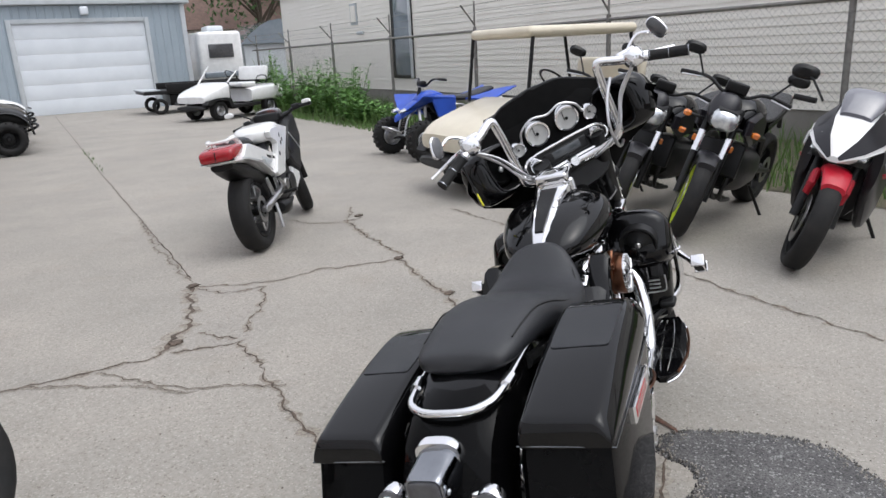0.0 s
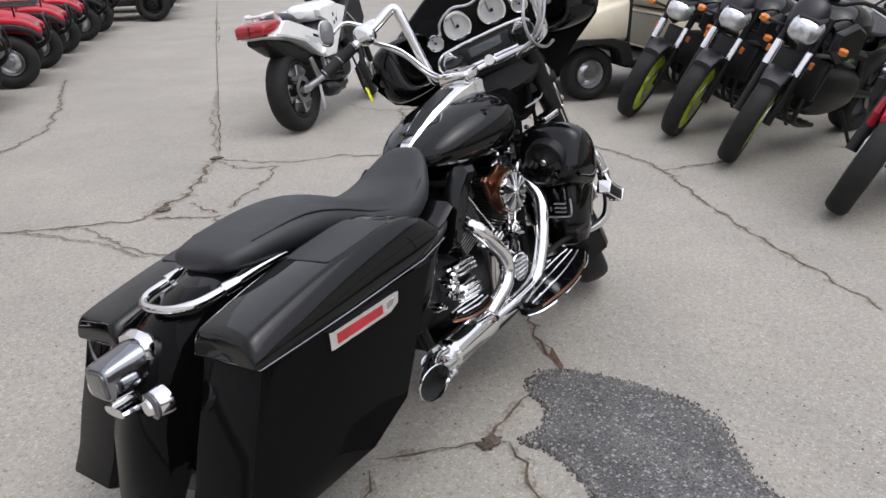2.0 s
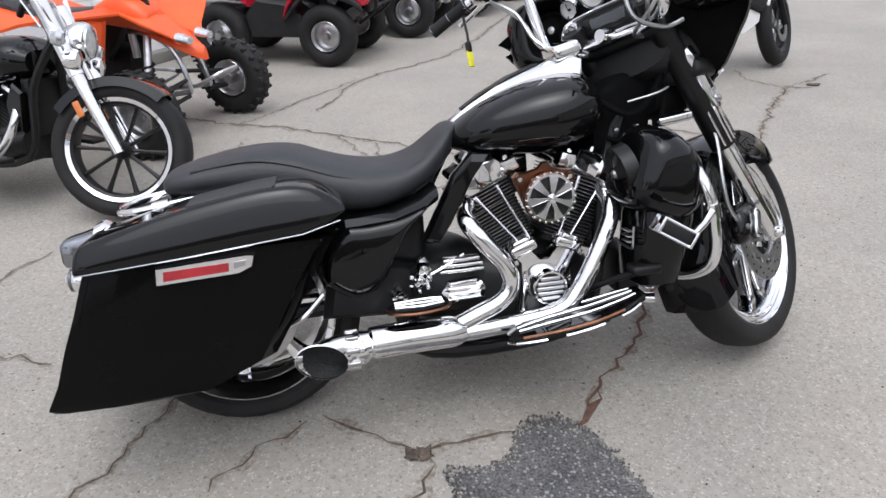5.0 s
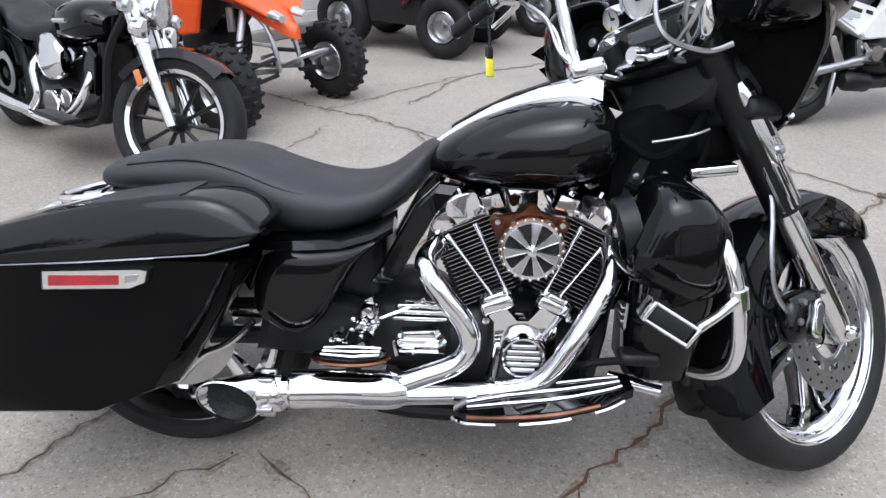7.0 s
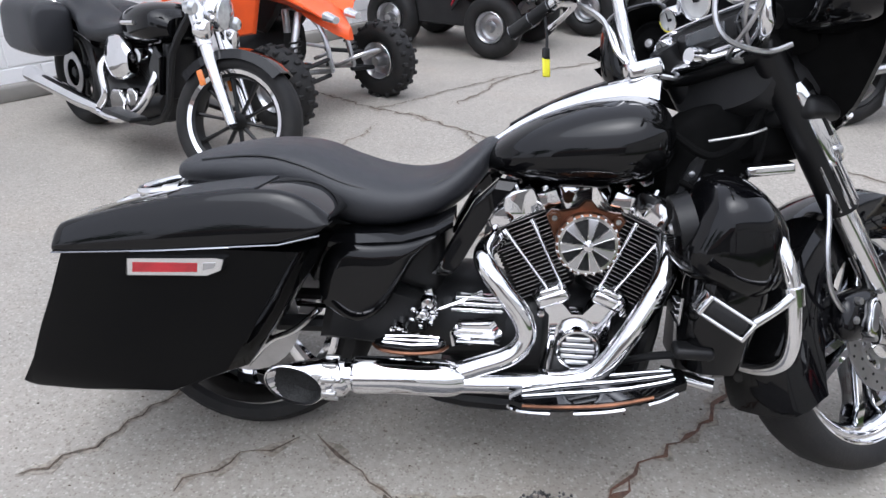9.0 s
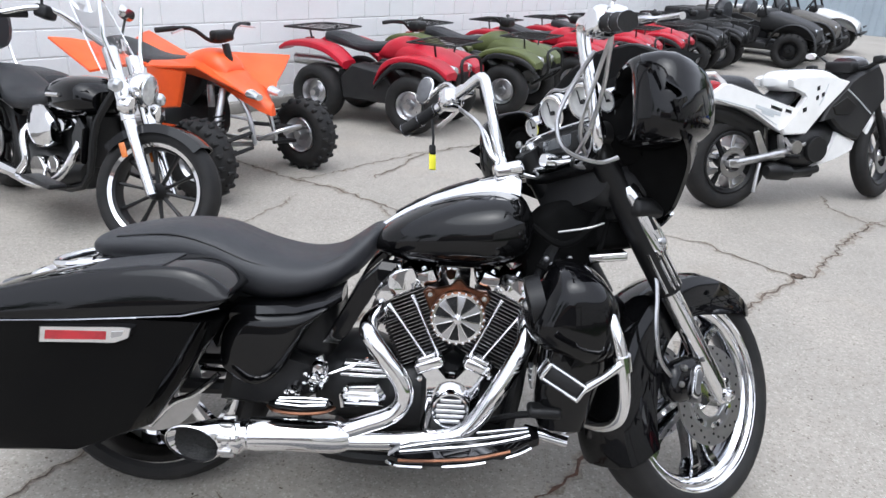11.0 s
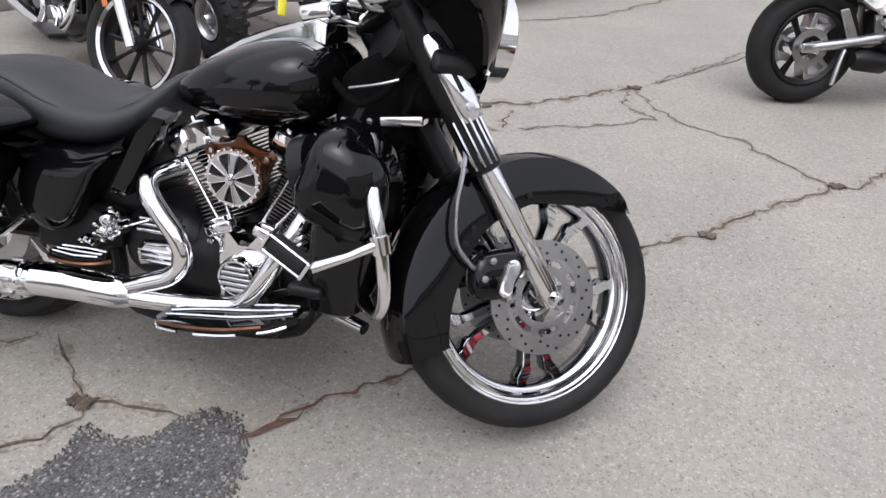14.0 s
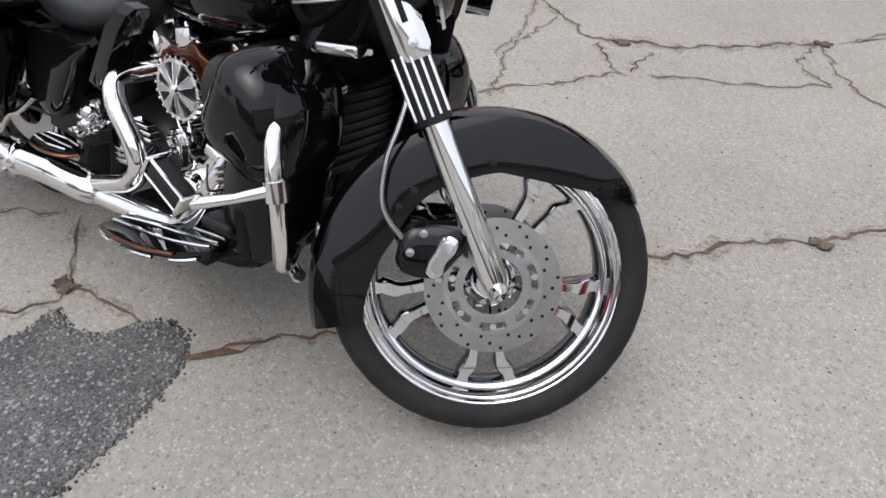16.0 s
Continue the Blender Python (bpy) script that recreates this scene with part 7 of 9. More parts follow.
        part("foot_peg", Mb().tube([(0.40, side * 0.12, 0.34), (0.40, side * 0.26, 0.35)], 0.014, 8), SATIN, root)
        part("peg_bracket", Mb().prism([(0.13, 0.50), (0.17, 0.51), (0.26, 0.36), (0.36, 0.36), (0.33, 0.48), (0.37, 0.48), (0.42, 0.34), (0.34, 0.31), (0.22, 0.32)], side * 0.115, side * 0.13, 0.004), ALU, root, "aluminium foot peg bracket")
        part("rear_peg", Mb().tube([(0.20, side * 0.13, 0.30), (0.17, side * 0.15, 0.22), (0.15, side * 0.16, 0.12)], 0.013, 8), STEEL, root)
    part("nose", Mb().body([(0.92, 0.15, 0.74, 0.865), (1.04, 0.165, 0.68, 0.90), (1.12, 0.13, 0.66, 0.83), (1.18, 0.06, 0.68, 0.76)], 3, 18), PLASTIC, root, "black nose fairing")
    part("windscreen", Mb().body([(0.94, 0.10, 0.885, 0.965), (1.02, 0.11, 0.88, 0.975), (1.10, 0.08, 0.85, 0.89)], 3, 14), SMOKE, root, "dark smoked windscreen")
    part("instrument", Mb().rbox((0.92, 0, 0.90), (0.08, 0.22, 0.08), 0.02), SATIN, root)
    part("handlebar", Mb().tube(spline([(0.76, -0.33, 0.90), (0.88, -0.2, 0.905), (0.92, -0.1, 0.88), (0.92, 0.1, 0.88), (0.88, 0.2, 0.905), (0.76, 0.33, 0.90)], 4), 0.015, 8), SATIN, root)
    for side in (-1, 1):
        part("lever_block", Mb().rbox((0.87, side * 0.21, 0.915), (0.07, 0.06, 0.05), 0.012), SATIN, root)
        part("lever", Mb().tube([(0.90, side * 0.2, 0.91), (0.87, side * 0.33, 0.90)], 0.006, 6), ALU, root)
    mirror_pair(root, (1.0, 0.13, 0.90), (1.0, 0.34, 0.975), WHITEPAINT, 0.034)
    part("front_fender", Mb().body([(1.10, 0.045, 0.40, 0.47), (1.16, 0.062, 0.48, 0.57), (1.26, 0.065, 0.555, 0.615), (1.38, 0.062, 0.575, 0.61), (1.46, 0.05, 0.545, 0.575)], 3, 14), WHITEPAINT, root, "white front fender")
    eng = part("engine", Mb().body([(0.36, 0.12, 0.28, 0.48), (0.5, 0.15, 0.24, 0.52), (0.65, 0.155, 0.24, 0.56), (0.82, 0.12, 0.3, 0.56)], 3, 14), DARKMETAL, root)
    part("clutch_cover", disc_y(0.085, -0.18, -0.14, (0.62, 0, 0.38)), DARKMETAL, eng)
    part("crank_cover", disc_y(0.045, -0.185, -0.14, (0.44, 0, 0.40)), STEEL, eng)
    part("oil_line", Mb().tube(spline([(0.36, -0.15, 0.46), (0.42, -0.17, 0.40), (0.52, -0.165, 0.42)], 4), 0.012, 8), STEEL, eng)
    part("muffler", Mb().tube([(0.72, -0.09, 0.24), (0.6, -0.10, 0.225), (0.46, -0.12, 0.225), (0.43, -0.13, 0.23), (0.27, -0.15, 0.25), (0.24, -0.15, 0.253)], [0.03, 0.035, 0.035, 0.055, 0.055, 0.035], 14), SATIN, root, "black muffler under the engine")
    part("belly_pan", Mb().rbox((0.56, -0.02, 0.215), (0.24, 0.2, 0.06), 0.02), SATIN, root)
    part("radiator", Mb().rbox((0.90, 0, 0.52), (0.05, 0.24, 0.2), 0.01), SATIN, root)
    part("shock", Mb().tube([(0.34, 0, 0.32), (0.3, 0, 0.52)], 0.04, 10), STEEL, root)
    part("side_stand", Mb().tube([(0.45, 0.12, 0.25), (0.40, 0.26, 0.02)], 0.011, 8), SATIN, root)
    turn_front(root, (1.08, 0, 0.82), 25, 22, ("front_wheel", "fork_leg", "front_fender", "handlebar", "lever_block", "lever"))
    return root


sport_bike(pose(2.44, 3.04, 0, -8, 0, 24.4))


def naked_bike(m):
    root = thing("naked_motorcycle", "black naked motorcycle with lime green wheels", "motorcycle", m, "row of black naked motorcycles")
    # rear rim and spokes painted black for the shade over their lime
    wheel(root, "rear_wheel", (0, 0, 0.30), 0.30, 0.16, 0.215, 5, SATIN, SATIN, 0.11)
    wheel(root, "front_wheel", (1.38, 0, 0.30), 0.30, 0.12, 0.215, 5, LIME, LIME, 0.14)
    part("fuel_tank", Mb().body([(0.56, 0.08, 0.72, 0.82), (0.64, 0.14, 0.70, 0.92), (0.8, 0.17, 0.70, 0.97), (0.95, 0.165, 0.72, 0.95), (1.04, 0.12, 0.74, 0.88)], 4, 18), PAINT, root, "black fuel tank")
    for side in (-1, 1):
        part("tank_shroud", Mb().prism([(0.78, 0.70), (1.0, 0.66), (1.16, 0.76), (1.14, 0.86), (0.95, 0.90), (0.8, 0.84)], side * 0.14, side * 0.20, 0.025), GREYPAINT, root)
        part("fork_leg", Mb().tube([(1.37, side * 0.095, 0.30), (1.24, side * 0.095, 0.60), (1.12, side * 0.095, 0.92)], [0.026, 0.026, 0.022], 10), SATIN, root)
        part("fork_tube", Mb().tube([(1.245, side * 0.095, 0.585), (1.19, side * 0.095, 0.725)], 0.0285, 10), CHROME, root)
        sg = part("turn_signal", Mb().body([(-0.02, 0.022, -0.018, 0.018), (0.0, 0.032, -0.024, 0.024), (0.03, 0.02, -0.014, 0.014)], 2, 10, True, T(1.18, side * 0.24, 0.80)), AMBER, root, "amber turn signal")
        part("stalk", Mb().tube([(1.16, side * 0.12, 0.80), (1.18, side * 0.22, 0.80)], 0.01, 6), SATIN, sg)
        part("reflector", Mb().rbox((1.19, side * 0.13, 0.66), (0.012, 0.03, 0.045), 0.006), AMBER, root)
        part("swing_arm", Mb().tube([(0.0, side * 0.11, 0.30), (0.45, side * 0.10, 0.38)], [0.02, 0.032], 8), SATIN, root)
        part("frame_side", Mb().tube([(0.45, side * 0.12, 0.38), (0.62, side * 0.15, 0.66), (1.0, side * 0.12, 0.74)], 0.026, 8), SATIN, root)
        part("grip", Mb().tube([(0.98, side * 0.39, 1.02), (1.01, side * 0.28, 1.04)], 0.017, 10), RUBBER, root)
        part("lever", Mb().tube([(1.06, side * 0.24, 1.04), (1.07, side * 0.38, 1.02)], 0.006, 6), ALU, root)
    part("headlamp_cowl", Mb().body([(1.12, 0.085, 0.80, 1.0), (1.18, 0.105, 0.80, 1.02), (1.25, 0.095, 0.79, 0.97), (1.3, 0.06, 0.8, 0.9)], 3, 16), GREYPAINT, root)
    hl = part("headlamp", Mb().body([(1.24, 0.098, 0.775, 0.935), (1.32, 0.082, 0.785, 0.915), (1.35, 0.035, 0.81, 0.88)], 3, 16), CLEAR, root, "clear headlamp")
    part("lamp_eyebrow", Mb().body([(1.22, 0.09, 0.92, 0.945), (1.31, 0.06, 0.90, 0.925)], 2, 10), SATIN, hl)
    part("instrument", Mb().rbox((1.10, 0, 1.05), (0.05, 0.15, 0.08), 0.015), SATIN, root)
    part("handlebar", Mb().tube(spline([(0.98, -0.39, 1.02), (1.04, -0.2, 1.05), (1.08, -0.08, 1.0), (1.08, 0.08, 1.0), (1.04, 0.2, 1.05), (0.98, 0.39, 1.02)], 4), 0.013, 8), SATIN, root)
    mirror_pair(root, (1.03, 0.24, 1.05), (0.98, 0.36, 1.20), SATIN, 0.06)
    part("front_fender", Mb().body([(1.2, 0.05, 0.42, 0.54), (1.28, 0.07, 0.53, 0.62), (1.4, 0.072, 0.59, 0.64), (1.52, 0.06, 0.55, 0.60)], 3, 14), GREYPAINT, root, "dark grey front fender")
    eng = part("engine", Mb().body([(0.44, 0.14, 0.3, 0.55), (0.6, 0.18, 0.26, 0.6), (0.85, 0.18, 0.26, 0.64), (1.0, 0.15, 0.32, 0.64)], 3, 14), DARKMETAL, root)
    part("engine_cover", disc_y(0.09, -0.215, -0.16, (0.72, 0, 0.38)), SATIN, eng)
    part("radiator", Mb().rbox((1.06, 0, 0.55), (0.05, 0.34, 0.24), 0.012, T(1.06, 0, 0.55) @ Matrix.Rotation(radians(-15), 4, "Y") @ T(-1.06, 0, -0.55)), SATIN, root)
    for i in range(4):
        part("exhaust_pipe", Mb().tube(spline([(1.02, -0.12 + i * 0.08, 0.52), (1.1, -0.12 + i * 0.08, 0.4), (1.0, -0.1 + i * 0.06, 0.24), (0.7, -0.06 + i * 0.04, 0.17)], 4), 0.017, 8), DARKMETAL, root)
    part("seat", Mb().body([(-0.2, 0.07, 0.87, 0.91), (0.0, 0.11, 0.82, 0.88), (0.25, 0.13, 0.76, 0.82), (0.45, 0.13, 0.75, 0.80), (0.58, 0.09, 0.76, 0.82)], 4, 16), LEATHER, root)
    part("tail", Mb().body([(-0.34, 0.05, 0.84, 0.88), (-0.2, 0.09, 0.79, 0.87), (0.1, 0.11, 0.70, 0.81), (0.4, 0.12, 0.64, 0.75)], 4, 14), PAINT, root)
    part("tail_light", Mb().rbox((-0.345, 0, 0.86), (0.03, 0.1, 0.03), 0.008), REDLENS, root)
    part("plate_holder", Mb().tube([(-0.25, 0, 0.8), (-0.38, 0, 0.6)], 0.02, 8), SATIN, root)
    part("side_stand", Mb().tube([(0.55, 0.14, 0.28), (0.48, 0.3, 0.02)], 0.012, 8), SATIN, root)
    turn_front(root, (1.13, 0, 0.9), 24, 23, ("front_wheel", "fork_leg", "fork_tube", "turn_signal", "reflector", "grip", "lever", "headlamp", "instrument", "handlebar", "mirror", "front_fender"))
    part("tank_stripe", Mb().tube([(0.62, -0.19, 0.9), (0.9, -0.175, 0.93)], 0.004, 5), LIME, root)
    return root


def by_front(x, y, heading, wb, lean):
    """The pose that puts the front wheel's foot at (x, y)."""
    return pose(x - wb * math.cos(radians(heading)), y - wb * math.sin(radians(heading)), 0, -lean, 0, heading)


NB = naked_bike(by_front(4.41, 1.32, 166, 1.38, 13))
for x, y, a in ((4.08, 0.80, 165), (3.69, 0.25, 167)):
    copy_thing(NB, by_front(x, y, a, 1.38, 13))


def race_bike(m):
    root = thing("race_motorcycle", "white and red fully faired race style motorcycle", "motorcycle", m)
    wheel(root, "rear_wheel", (0, 0, 0.31), 0.31, 0.18, 0.215, 5, SATIN, SATIN, 0.11)
    wheel(root, "front_wheel", (1.40, 0, 0.30), 0.30, 0.12, 0.215, 5, SATIN, SATIN, 0.15)
    facets = [(0.98, 0.20, 0.70, 0.82, 0.97), (1.12, 0.22, 0.68, 0.80, 0.955), (1.26, 0.20, 0.675, 0.765, 0.90), (1.38, 0.14, 0.675, 0.73, 0.81), (1.47, 0.035, 0.68, 0.69, 0.715)]
    part("nose", Mb().loft([[(x, -w * 0.55, z0), (x, w * 0.55, z0), (x, w, zm), (x, w * 0.55, z1 - 0.01), (x, w * 0.16, z1), (x, -w * 0.16, z1), (x, -w * 0.55, z1 - 0.01), (x, -w, zm)] for x, w, z0, zm, z1 in facets]), WHITEPAINT, root, "white angular nose fairing", 12)
    part("windscreen", Mb().body([(0.96, 0.12, 0.965, 1.05), (1.08, 0.125, 0.945, 1.045), (1.24, 0.085, 0.885, 0.93)], 4, 16), SCREENGREY, root, "light tinted windscreen")
    for side in (-1, 1):
        part("nose_stripe", Mb().loft([[(x, side * w * 0.50, z1 - 0.006), (x, side * w * 0.92, zm + (z1 - zm) * 0.22), (x, side * w * 0.95, zm + (z1 - zm) * 0.22), (x, side * w * 0.53, z1 - 0.002)] for x, w, z0, zm, z1 in facets[1:]]), GREYPAINT, root, "dark violet nose stripe")
        part("brow", Mb().prism([(1.02, 0.66), (1.30, 0.655), (1.40, 0.675), (1.10, 0.70)], side * 0.06, side * 0.15, 0.01), SATIN, root)
    for side in (-1, 1):
        sf = part("side_fairing", Mb().body([(0.52, 0.03, 0.30, 0.56), (0.7, 0.045, 0.22, 0.68), (0.95, 0.05, 0.22, 0.76), (1.1, 0.045, 0.36, 0.78), (1.2, 0.03, 0.5, 0.76)], 4, 16, True, T(0, side * 0.185, 0)), GREYPAINT, root, "dark violet side fairing")
        part("white_panel", Mb().prism([(0.8, 0.62), (1.0, 0.6), (1.16, 0.68), (1.1, 0.76), (0.85, 0.75)], side * 0.215, side * 0.24, 0.02), WHITEPAINT, sf)
        part("red_panel", Mb().prism([(0.72, 0.535), (1.08, 0.585), (1.13, 0.62), (0.74, 0.572)], side * 0.22, side * 0.240, 0.006), REDPAINT, sf)
        part("headlamp", Mb().prism([(1.28, 0.72), (1.38, 0.70), (1.40, 0.715), (1.30, 0.74)], side * 0.09, side * 0.15, 0.01), CLEAR, root)
        part("fork_leg", Mb().tube([(1.39, side * 0.1, 0.30), (1.14, side * 0.1, 0.85)], [0.03, 0.024], 10), SATIN, root)
        part("grip", Mb().tube([(0.98, side * 0.36, 0.88), (1.03, side * 0.24, 0.90)], 0.018, 10), RUBBER, root)
    mirror_pair(root, (1.2, 0.2, 0.95), (1.12, 0.36, 1.08), SATIN, 0.065)
    part("front_fender", Mb().body([(1.2, 0.06, 0.4, 0.54), (1.29, 0.08, 0.52, 0.63), (1.42, 0.08, 0.58, 0.645), (1.55, 0.065, 0.52, 0.58)], 3, 14), REDPAINT, root, "red front fender")
    for side in (-1, 1):
        part("fender_side", Mb().prism([(1.24, 0.40), (1.33, 0.38), (1.40, 0.52), (1.36, 0.60), (1.26, 0.55)], side * 0.075, side * 0.115, 0.012), REDPAINT, root)
    part("fuel_tank", Mb().body([(0.5, 0.09, 0.72, 0.82), (0.6, 0.15, 0.7, 0.9), (0.8, 0.17, 0.7, 0.94), (0.98, 0.14, 0.72, 0.9)], 4, 16), WHITEPAINT, root)
    part("seat", Mb().body([(0.1, 0.1, 0.80, 0.85), (0.3, 0.13, 0.76, 0.81), (0.52, 0.11, 0.76, 0.82)], 3, 14), LEATHER, root)
    part("tail", Mb().body([(-0.35, 0.04, 0.90, 0.96), (-0.15, 0.09, 0.82, 0.94), (0.2, 0.12, 0.7, 0.82)], 3, 14), WHITEPAINT, root)
    part("engine", Mb().body([(0.44, 0.14, 0.3, 0.55), (0.6, 0.16, 0.22, 0.6), (1.0, 0.15, 0.25, 0.64)], 3, 14), DARKMETAL, root)
    part("swing_arm", Mb().tube([(0.0, 0.12, 0.31), (0.45, 0.11, 0.4)], [0.025, 0.04], 8).tube([(0.0, -0.12, 0.31), (0.45, -0.11, 0.4)], [0.025, 0.04], 8), SATIN, root)
    part("side_stand", Mb().tube([(0.55, 0.14, 0.28), (0.48, 0.3, 0.02)], 0.012, 8), SATIN, root)
    turn_front(root, (1.15, 0, 0.85), 24, 16, ("front_wheel", "fork_leg", "front_fender", "fender_side", "grip"))
    return root


race_bike(by_front(3.17, -0.5, 168, 1.40, 14))


def cruiser(m):
    root = thing("cruiser_motorcycle", "black cruiser motorcycle with chrome forks and a clear windscreen", "motorcycle", m)
    wheel(root, "rear_wheel", (0, 0, 0.32), 0.32, 0.17, 0.21, 7, SATIN, SATIN, 0.13)
    fw = wheel(root, "front_wheel", (1.62, 0, 0.325), 0.325, 0.13, 0.24, 10, SATIN, SATIN, 0, spoke_w=0.016)
    for side in (-1, 1):
        part("rim_stripe", Mb().lathe([(0.228, side * 0.053), (0.247, side * 0.060), (0.250, side * 0.054), (0.232, side * 0.047)], 40, closed=True), CHROME, fw, "bright machined rim edge")
    part("front_fender", Mb().loft([[(1.62 + (0.355 - d) * math.cos(q), y, 0.325 + (0.355 - d) * math.sin(q)) for y, d in ((-0.085, 0.06), (-0.075, 0.015), (0, 0), (0.075, 0.015), (0.085, 0.06), (0.075, 0.06), (0.065, 0.022), (0, 0.01), (-0.065, 0.022), (-0.075, 0.06))] for q in np.radians(np.linspace(52, 150, 22))]), PAINT, root, "black front fender")
    for side in (-1, 1):
        part("fork_leg", Mb().tube([(1.64, side * 0.105, 0.31), (1.5, side * 0.105, 0.56), (1.44, side * 0.105, 0.67)], [0.026, 0.03, 0.03], 12), CHROME, root, "chrome fork leg")
        part("fork_cover", Mb().tube([(1.45, side * 0.105, 0.65), (1.28, side * 0.105, 0.98)], 0.036, 12), CHROME, root, "chrome upper fork cover")
        part("turn_signal", Mb().lathe([(0, 0.02), (0.025, 0.018), (0.038, 0.0), (0.03, -0.03), (0, -0.035)], 14, T(1.42, side * 0.21, 0.80) @ Matrix.Rotation(radians(-90), 4, "Z")), CLEAR, root)
        part("amber_reflector", Mb().rbox((1.47, side * 0.14, 0.50), (0.03, 0.01, 0.075), 0.004, T(1.47, 0, 0.5) @ Matrix.Rotation(radians(-27), 4, "Y") @ T(-1.47, 0, -0.5)), AMBER, root)
        part("saddlebag", Mb().body([(-0.30, 0.09, 0.46, 0.68, 0, 4.0), (-0.25, 0.12, 0.43, 0.74, 0, 4.0), (0.12, 0.12, 0.44, 0.74, 0, 4.0), (0.18, 0.09, 0.48, 0.70, 0, 4.0)], 3, 22, True, T(0, side * 0.24, 0)), LEATHER, root, "black hard saddlebag")
        part("bag_trim", Mb().rbox((-0.27, side * 0.30, 0.645), (0.02, 0.06, 0.02), 0.006), CHROME, root)
        part("grip", Mb().tube([(0.93, side * 0.44, 0.99), (1.0, side * 0.34, 1.03)], 0.018, 10), RUBBER, root)
        part("screen_strut", Mb().tube([(1.36, side * 0.12, 0.86), (1.28, side * 0.17, 1.02), (1.22, side * 0.2, 1.26)], 0.011, 8), CHROME, root)
        part("foot_board", Mb().rbox((1.0, side * 0.27, 0.27), (0.3, 0.1, 0.025), 0.01), SATIN, root)
    hl = part("headlamp", Mb().lathe([(0, 0.02), (0.06, 0.016), (0.085, 0.0), (0.09, -0.02), (0.085, -0.07), (0.05, -0.11), (0, -0.12)], 24, T(1.46, 0, 0.82) @ Matrix.Rotation(radians(-90), 4, "Z")), CHROME, root, "round chrome headlamp")
    part("lens", Mb().lathe([(0, 0.03), (0.04, 0.028), (0.075, 0.016), (0.075, 0.0), (0, 0.0)], 22, T(1.46, 0, 0.82) @ Matrix.Rotation(radians(-90), 4, "Z")), CLEAR, hl)
    for side in (-1, 1):
        part("passing_lamp", Mb().lathe([(0, 0.02), (0.04, 0.012), (0.05, -0.01), (0.04, -0.05), (0, -0.06)], 16, T(1.46, side * 0.13, 0.72) @ Matrix.Rotation(radians(-90), 4, "Z")), CHROME, root)
    sc = Mb()
    rows = [[(1.40 - 0.32 * v - 0.05 * abs(u) ** 2, 0.23 * u * (1 - 0.25 * v * v), 0.84 + 0.40 * v) for u in np.linspace(-1, 1, 11)] for v in np.linspace(0, 1, 8)]
    sc.loft(rows, False, False)
    ws = part("windscreen", sc, SCREENGLASS, root, "clear acrylic windscreen", angle=180)
    ws.visible_shadow = False
    part("screen_edge", Mb().tube(spline([rows[0][0], rows[3][0], rows[7][0], rows[7][5], rows[7][10], rows[3][10], rows[0][10]], 4), 0.004, 5), CHROME, root)
    part("handlebar", Mb().tube(spline([(0.93, -0.44, 0.99), (1.08, -0.3, 1.08), (1.22, -0.1, 1.0), (1.22, 0.1, 1.0), (1.08, 0.3, 1.08), (0.93, 0.44, 0.99)], 5), 0.014, 10), CHROME, root)
    mirror_pair(root, (1.06, 0.33, 1.08), (1.03, 0.38, 1.25), CHROME, 0.06)
    for side in (-1, 1):
        part("clamp_block", Mb().rbox((1.06, side * 0.3, 1.06), (0.07, 0.09, 0.06), 0.015), SATIN, root)
    part("fuel_tank", Mb().body([(0.66, 0.08, 0.64, 0.70), (0.76, 0.14, 0.60, 0.77), (0.92, 0.175, 0.59, 0.82), (1.08, 0.165, 0.62, 0.82), (1.18, 0.1, 0.66, 0.77)], 4, 20), PAINT, root, "glossy black fuel tank")
    part("tank_badge", Mb().tube([(0.86, -0.172, 0.71), (1.0, -0.178, 0.725)], 0.012, 6), CHROME, root)
    part("seat", Mb().body([(-0.12, 0.1, 0.68, 0.76), (0.05, 0.13, 0.66, 0.78), (0.22, 0.14, 0.60, 0.74), (0.34, 0.17, 0.55, 0.68), (0.52, 0.15, 0.56, 0.67), (0.68, 0.08, 0.62, 0.70)], 4, 18), LEATHER, root)
    part("backrest", Mb().body([(-0.2, 0.08, 0.86, 1.08), (-0.16, 0.12, 0.84, 1.1), (-0.11, 0.08, 0.86, 1.08)], 3, 16), LEATHER, root, "black passenger backrest")
    part("backrest_frame", Mb().tube(spline([(0.02, -0.12, 0.62), (-0.14, -0.11, 0.8), (-0.2, -0.07, 0.98), (-0.2, 0.07, 0.98), (-0.14, 0.11, 0.8), (0.02, 0.12, 0.62)], 4), 0.01, 8), CHROME, root)
    part("rear_fender", Mb().body([(-0.34, 0.07, 0.42, 0.55), (-0.2, 0.1, 0.52, 0.66), (0.05, 0.11, 0.56, 0.68), (0.3, 0.1, 0.5, 0.62)], 4, 16), PAINT, root)
    part("crankcase", Mb().body([(0.5, 0.12, 0.22, 0.42), (0.65, 0.16, 0.18, 0.42), (0.9, 0.16, 0.18, 0.42), (1.05, 0.1, 0.22, 0.38)], 3, 16), DARKMETAL, root)
    for deg, x, nm in ((-28, 0.74, "rear_cylinder"), (28, 0.88, "front_cylinder")):
        mm = T(x, 0, 0.38) @ Matrix.Rotation(radians(deg), 4, "Y")
        cb = part(nm, Mb().rbox((0, 0, 0.11), (0.1, 0.16, 0.2), 0.02, mm), SATIN, root)
        for i in range(8):
            part("fin", Mb().rbox((0, 0, 0.05 + i * 0.019), (0.145, 0.2, 0.006), 0.002, mm, 1), DARKMETAL, cb)
